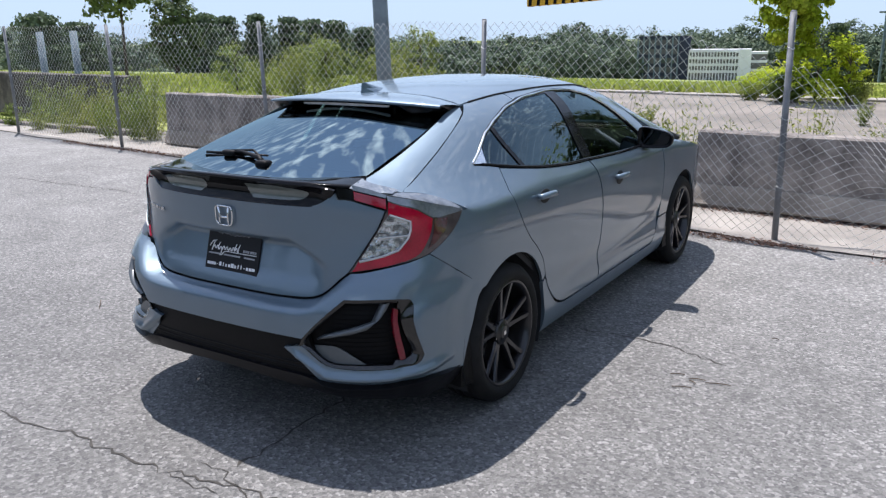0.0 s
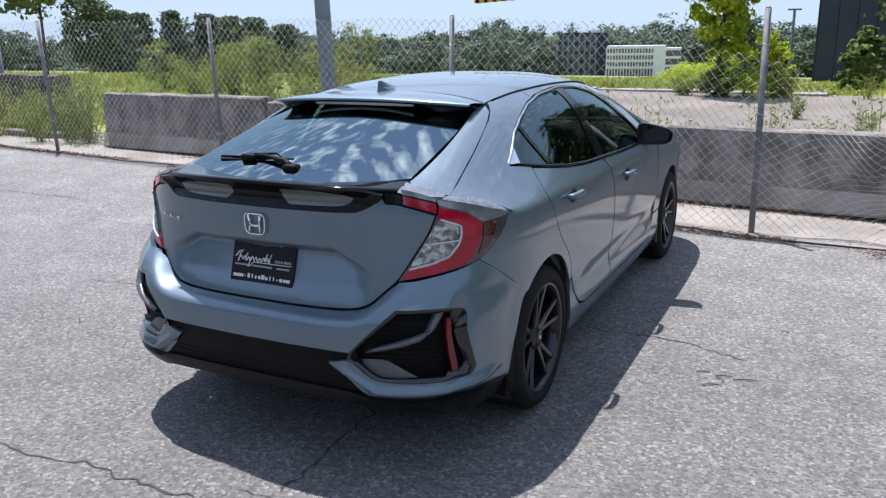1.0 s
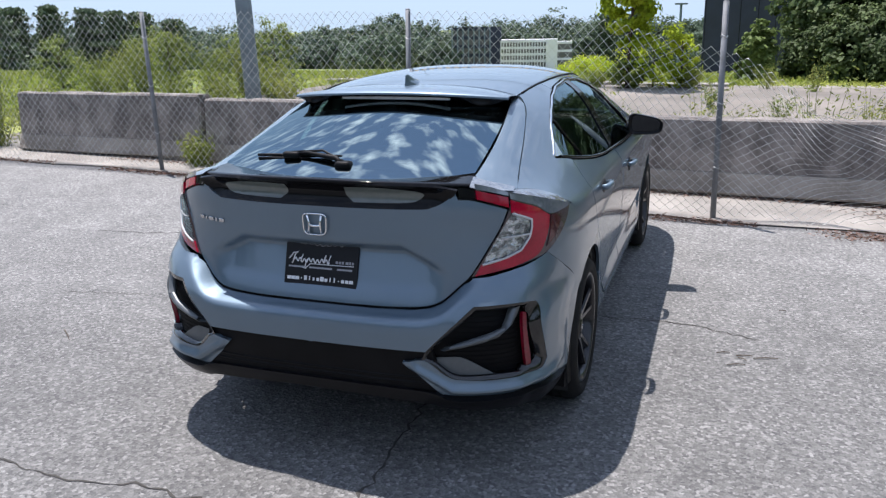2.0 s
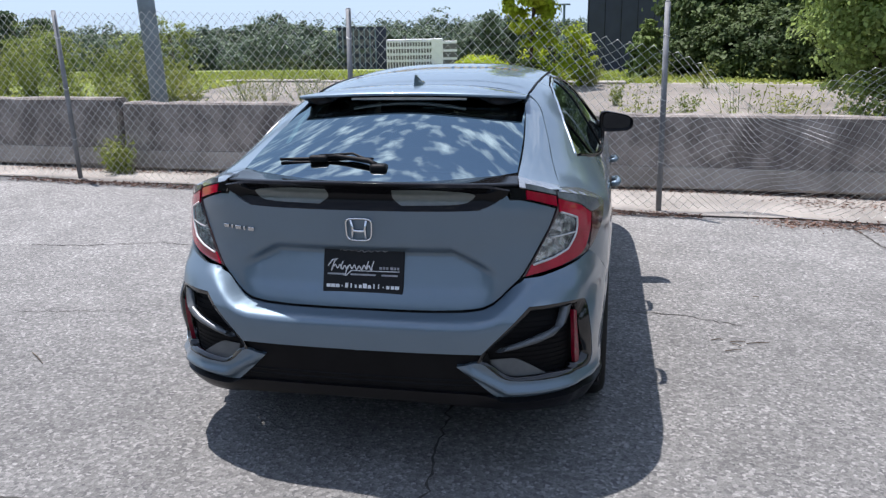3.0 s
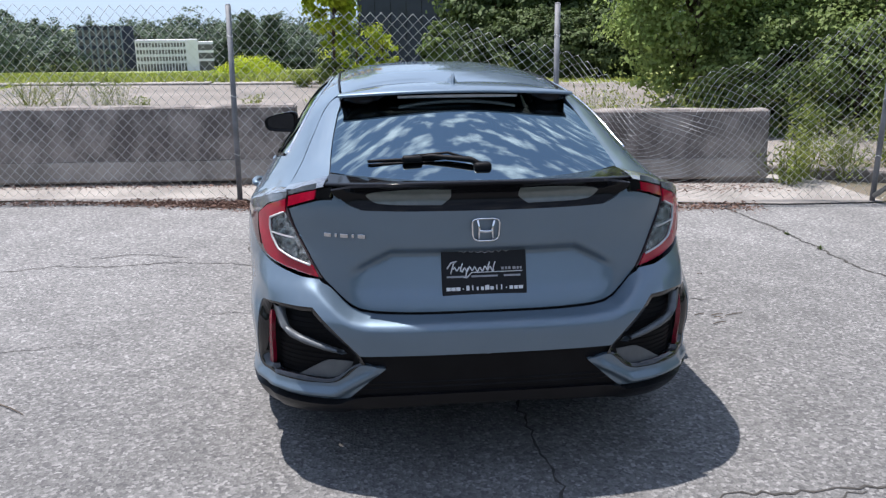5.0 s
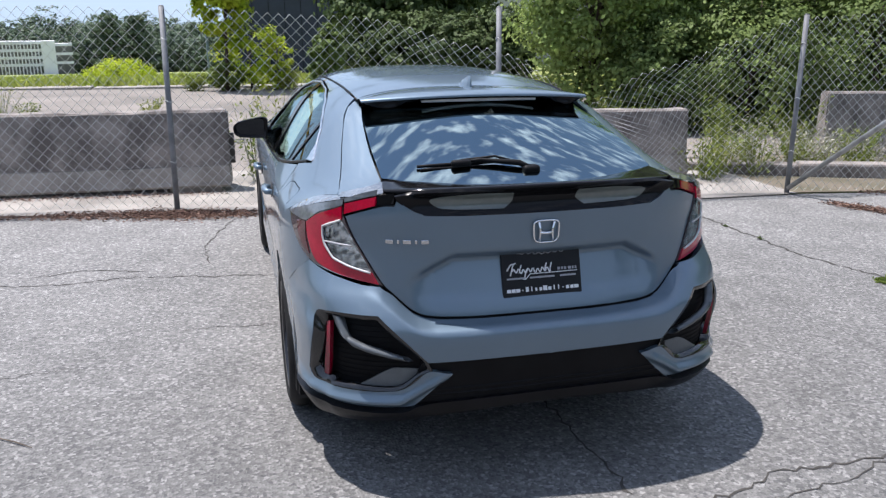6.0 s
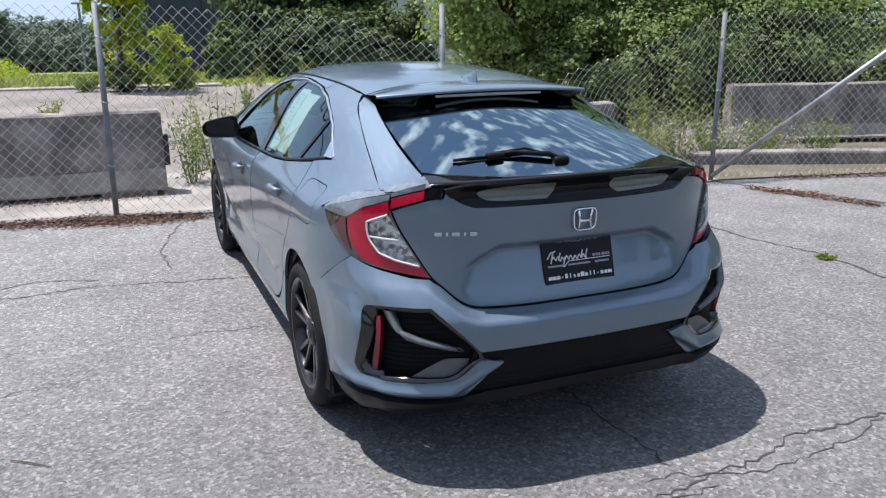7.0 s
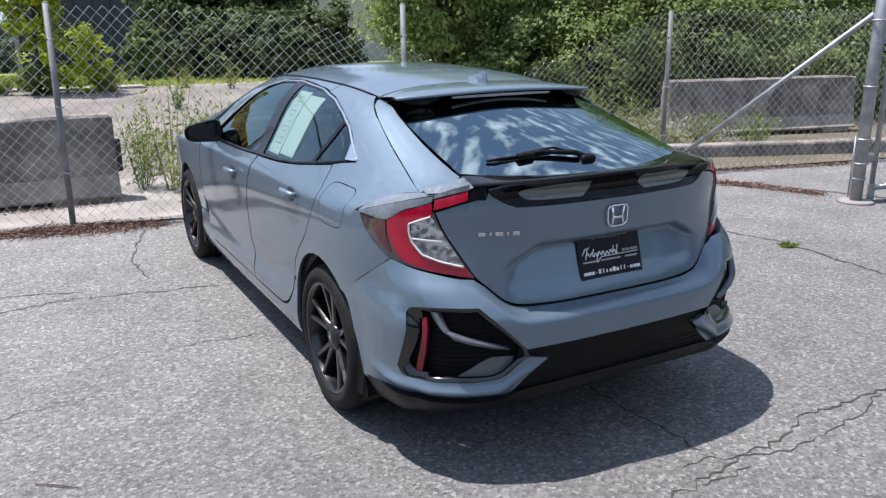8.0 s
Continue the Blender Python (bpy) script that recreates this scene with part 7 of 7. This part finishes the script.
for cy in (0.0, AXLE_F):
    for s in (1, -1):
        wheel(s * 0.778, cy, s)

# ---- badge, lettering, plate, wiper, window sticker ----
def on_hatch(x, z):
    s = np.interp(abs(x), _cx * 1.0, _cs) * (1 if x >= 0 else -1)
    return hatch_skin(np.array([s]), np.array([z]))[0]


badge = part("badge", bmesh.new(), CHROME, tailgate, "chrome emblem in a rounded frame")
by0 = float(on_hatch(0, 0.935)[1])
ring = []
for a in np.linspace(0, 2 * math.pi, 41):
    c, s_ = math.cos(a), math.sin(a)
    ring.append((math.copysign(abs(c) ** 0.45, c) * (0.047 + 0.005 * s_), by0 - 0.010 + 0.0 * s_, 0.933 + math.copysign(abs(s_) ** 0.45, s_) * 0.040))
bms = [tube_bm(ring, 0.0034, 8, False)]
for sx_ in (-1, 1):
    bms.append(tube_bm([(sx_ * 0.029, by0 - 0.011, 0.968), (sx_ * 0.022, by0 - 0.011, 0.935), (sx_ * 0.026, by0 - 0.011, 0.898)], [0.0052, 0.0044, 0.005], 8))
bms.append(tube_bm([(-0.023, by0 - 0.011, 0.929), (0, by0 - 0.012, 0.927), (0.023, by0 - 0.011, 0.929)], 0.0055, 8))
bm = join_bm(*bms)
bm.to_mesh(badge.data)
bm.free()
for p in badge.data.polygons:
    p.use_smooth = True
# model name: five plain chrome bars
for k, (x, w) in enumerate(((-0.550, 0.027), (-0.521, 0.009), (-0.492, 0.029), (-0.462, 0.009), (-0.432, 0.027))):
    q = on_hatch(x, 0.912)
    q2 = on_hatch(x + 0.01, 0.912)
    bar_ob = part("name_bar", box_bm((w, 0.004, 0.015), (0, 0, 0), 0.0015), DARK_CHROME, tailgate)
    bar_ob.matrix_world = Matrix.Translation((q[0], q[1] - 0.004, q[2])) @ Matrix.Rotation(math.atan2(q2[1] - q[1], q2[0] - q[0]), 4, "Z")
# plate, tilted with the hollow
plate_m = pose(0, -0.787, 0.771, -16, 0, 0)
plate = part("number_plate", box_bm((0.305, 0.012, 0.170), (0, 0, 0), 0.004), PLATE, tailgate, "black dealer plate with pale printed bars")
plate.matrix_world = plate_m


def print_bar(x, z, w, h, mat):
    o = part("print_bar", box_bm((w, 0.002, h), (x, -0.0072, z)), mat, plate)


def print_stroke(points, radius, mat):
    bm = tube_bm([(x, -0.0068, z) for x, z in points], radius, 6)
    part("print_stroke", bm, mat, plate, "", True)


# a flowing white scrawl with a long tail under it, drawn as plain strokes
scrawl = [(-0.134, 0.012), (-0.118, 0.034), (-0.098, 0.038), (-0.110, 0.030), (-0.121, -0.006)]
print_stroke(scrawl, 0.0026, WHITE_PRINT)
wave = [(-0.112 + 0.146 * u, 0.009 + 0.0075 * math.sin(u * 50.0) + 0.002 * math.sin(u * 17)) for u in np.linspace(0, 1, 74)]
print_stroke(wave, 0.0022, WHITE_PRINT)
for x, low, high in ((-0.083, 0.002, 0.031), (-0.064, -0.019, 0.014), (0.014, 0.002, 0.033), (0.034, 0.002, 0.034)):
    print_stroke([(x - 0.003, low), (x, (low + high) / 2), (x + 0.006, high)], 0.0022, WHITE_PRINT)
print_stroke([(-0.045, -0.003), (0.03, -0.003), (0.137, -0.002)], 0.0016, WHITE_PRINT)
print_stroke([(-0.075, -0.019), (-0.064, -0.022), (-0.045, -0.003)], 0.0018, WHITE_PRINT)
for x, w in ((0.066, 0.012), (0.079, 0.010), (0.091, 0.010), (0.108, 0.014), (0.121, 0.008), (0.132, 0.008)):
    print_bar(x, 0.009, w * 0.8, 0.010, GREY_PRINT)
for x, w in ((-0.10, 0.07), (0.0, 0.095), (0.10, 0.06)):
    print_bar(x, -0.017, w, 0.0065, GREY_PRINT)
for k, (x, w) in enumerate(zip(np.linspace(-0.130, 0.130, 16), (15, 15, 15, 4, 11, 4, 7, 10, 15, 12, 4, 4, 4, 12, 12, 16))):
    tall = k in (4, 5, 8, 10, 11)
    print_bar(x, -0.0605 + 0.0025 * tall, w * 0.001, 0.0045 if k in (3, 12) else 0.012 + 0.005 * tall, WHITE_PRINT)
print_stroke([(-0.09 + 0.18 * u, 0.0705 + 0.003 * math.sin(u * 45) + 0.002 * math.sin(u * 9)) for u in np.linspace(0, 1, 60)], 0.0013, GREY_PRINT)

# rear wiper
wz = lambda x, y: float(body_z(x, y))
wiper = part("rear_wiper", tube_bm([(0.02, -0.605, 1.118), (-0.02, -0.585, 1.140), (-0.16, -0.545, 1.150), (-0.22, -0.54, 1.145)], [0.012, 0.011, 0.008, 0.006], 8), MATT, tailgate, "black rear wiper", True)
part("wiper_blade", join_bm(tube_bm([(x, -0.535 + 0.02 * abs(x + 0.2), wz(x, -0.53) + 0.018) for x in np.linspace(-0.40, -0.02, 9)], 0.0065, 6), tube_bm([(x, -0.55 + 0.02 * abs(x + 0.2), wz(x, -0.545) + 0.012) for x in np.linspace(-0.39, -0.03, 9)], 0.005, 6)), MATT, wiper, "", True)
part("wiper_pivot", box_bm((0.066, 0.05, 0.034), (0.02, -0.60, 1.116), 0.012), MATT, wiper, "", True)
part("blade_clip", box_bm((0.075, 0.034, 0.026), (-0.235, -0.548, 1.141), 0.010), MATT, wiper, "", True)
part("blade_holder", tube_bm([(0.03, -0.60, 1.125), (-0.10, -0.535, 1.160), (-0.235, -0.54, 1.150)], [0.006, 0.005, 0.006], 6), MATT, wiper, "", True)

# papers inside the left rear window
def sticker(y0, y1, zb, zt, slant, name, label):
    pts = []
    for t in np.linspace(0, 1, 6):
        for u in np.linspace(0, 1, 5):
            y, z = y0 + (y1 - y0) * u - slant * t, zb + (zt - zb) * t
            pts.append((-(float(upper_x(y, z)) - 0.022), y, z))
    idx = np.arange(30).reshape(6, 5)
    return mesh_of(name, pts, np.stack([idx[:-1, :-1], idx[:-1, 1:], idx[1:, 1:], idx[1:, :-1]], -1).reshape(-1, 4), PAPER, car, label, True)


sticker(0.752, 0.915, 1.012, 1.300, -0.045, "price_sticker", "white paper price sticker inside the window, printed with bars")
sticker(0.560, 0.747, 1.022, 1.288, -0.040, "blank_sheet", "blank white paper sheet inside the window")
def ink(y0, y1, z0, z1):
    pts = [(-(float(upper_x(y, z)) - 0.0205), y, z) for y, z in ((y0, z0), (y1, z0), (y1, z1), (y0, z1))]
    mesh_of("print_bar", pts, [(0, 1, 2, 3)], INK, bpy.data.objects["price_sticker"])


lean = lambda z: 0.045 * (z - 1.03) / 0.265
for z, w in ((1.085, 0.06), (1.115, 0.05), (1.135, 0.065), (1.16, 0.03), (1.19, 0.06), (1.21, 0.065), (1.235, 0.05), (1.252, 0.06)):
    ink(0.800 + lean(z), 0.800 + w + lean(z), z, z + 0.004)
for y in (0.786, 0.874):
    ink(y + 0.012, y + 0.016, 1.062, 1.155), ink(y + 0.026, y + 0.030, 1.155, 1.272)
ink(0.790, 0.885, 1.058, 1.062), ink(0.820, 0.915, 1.272, 1.276)
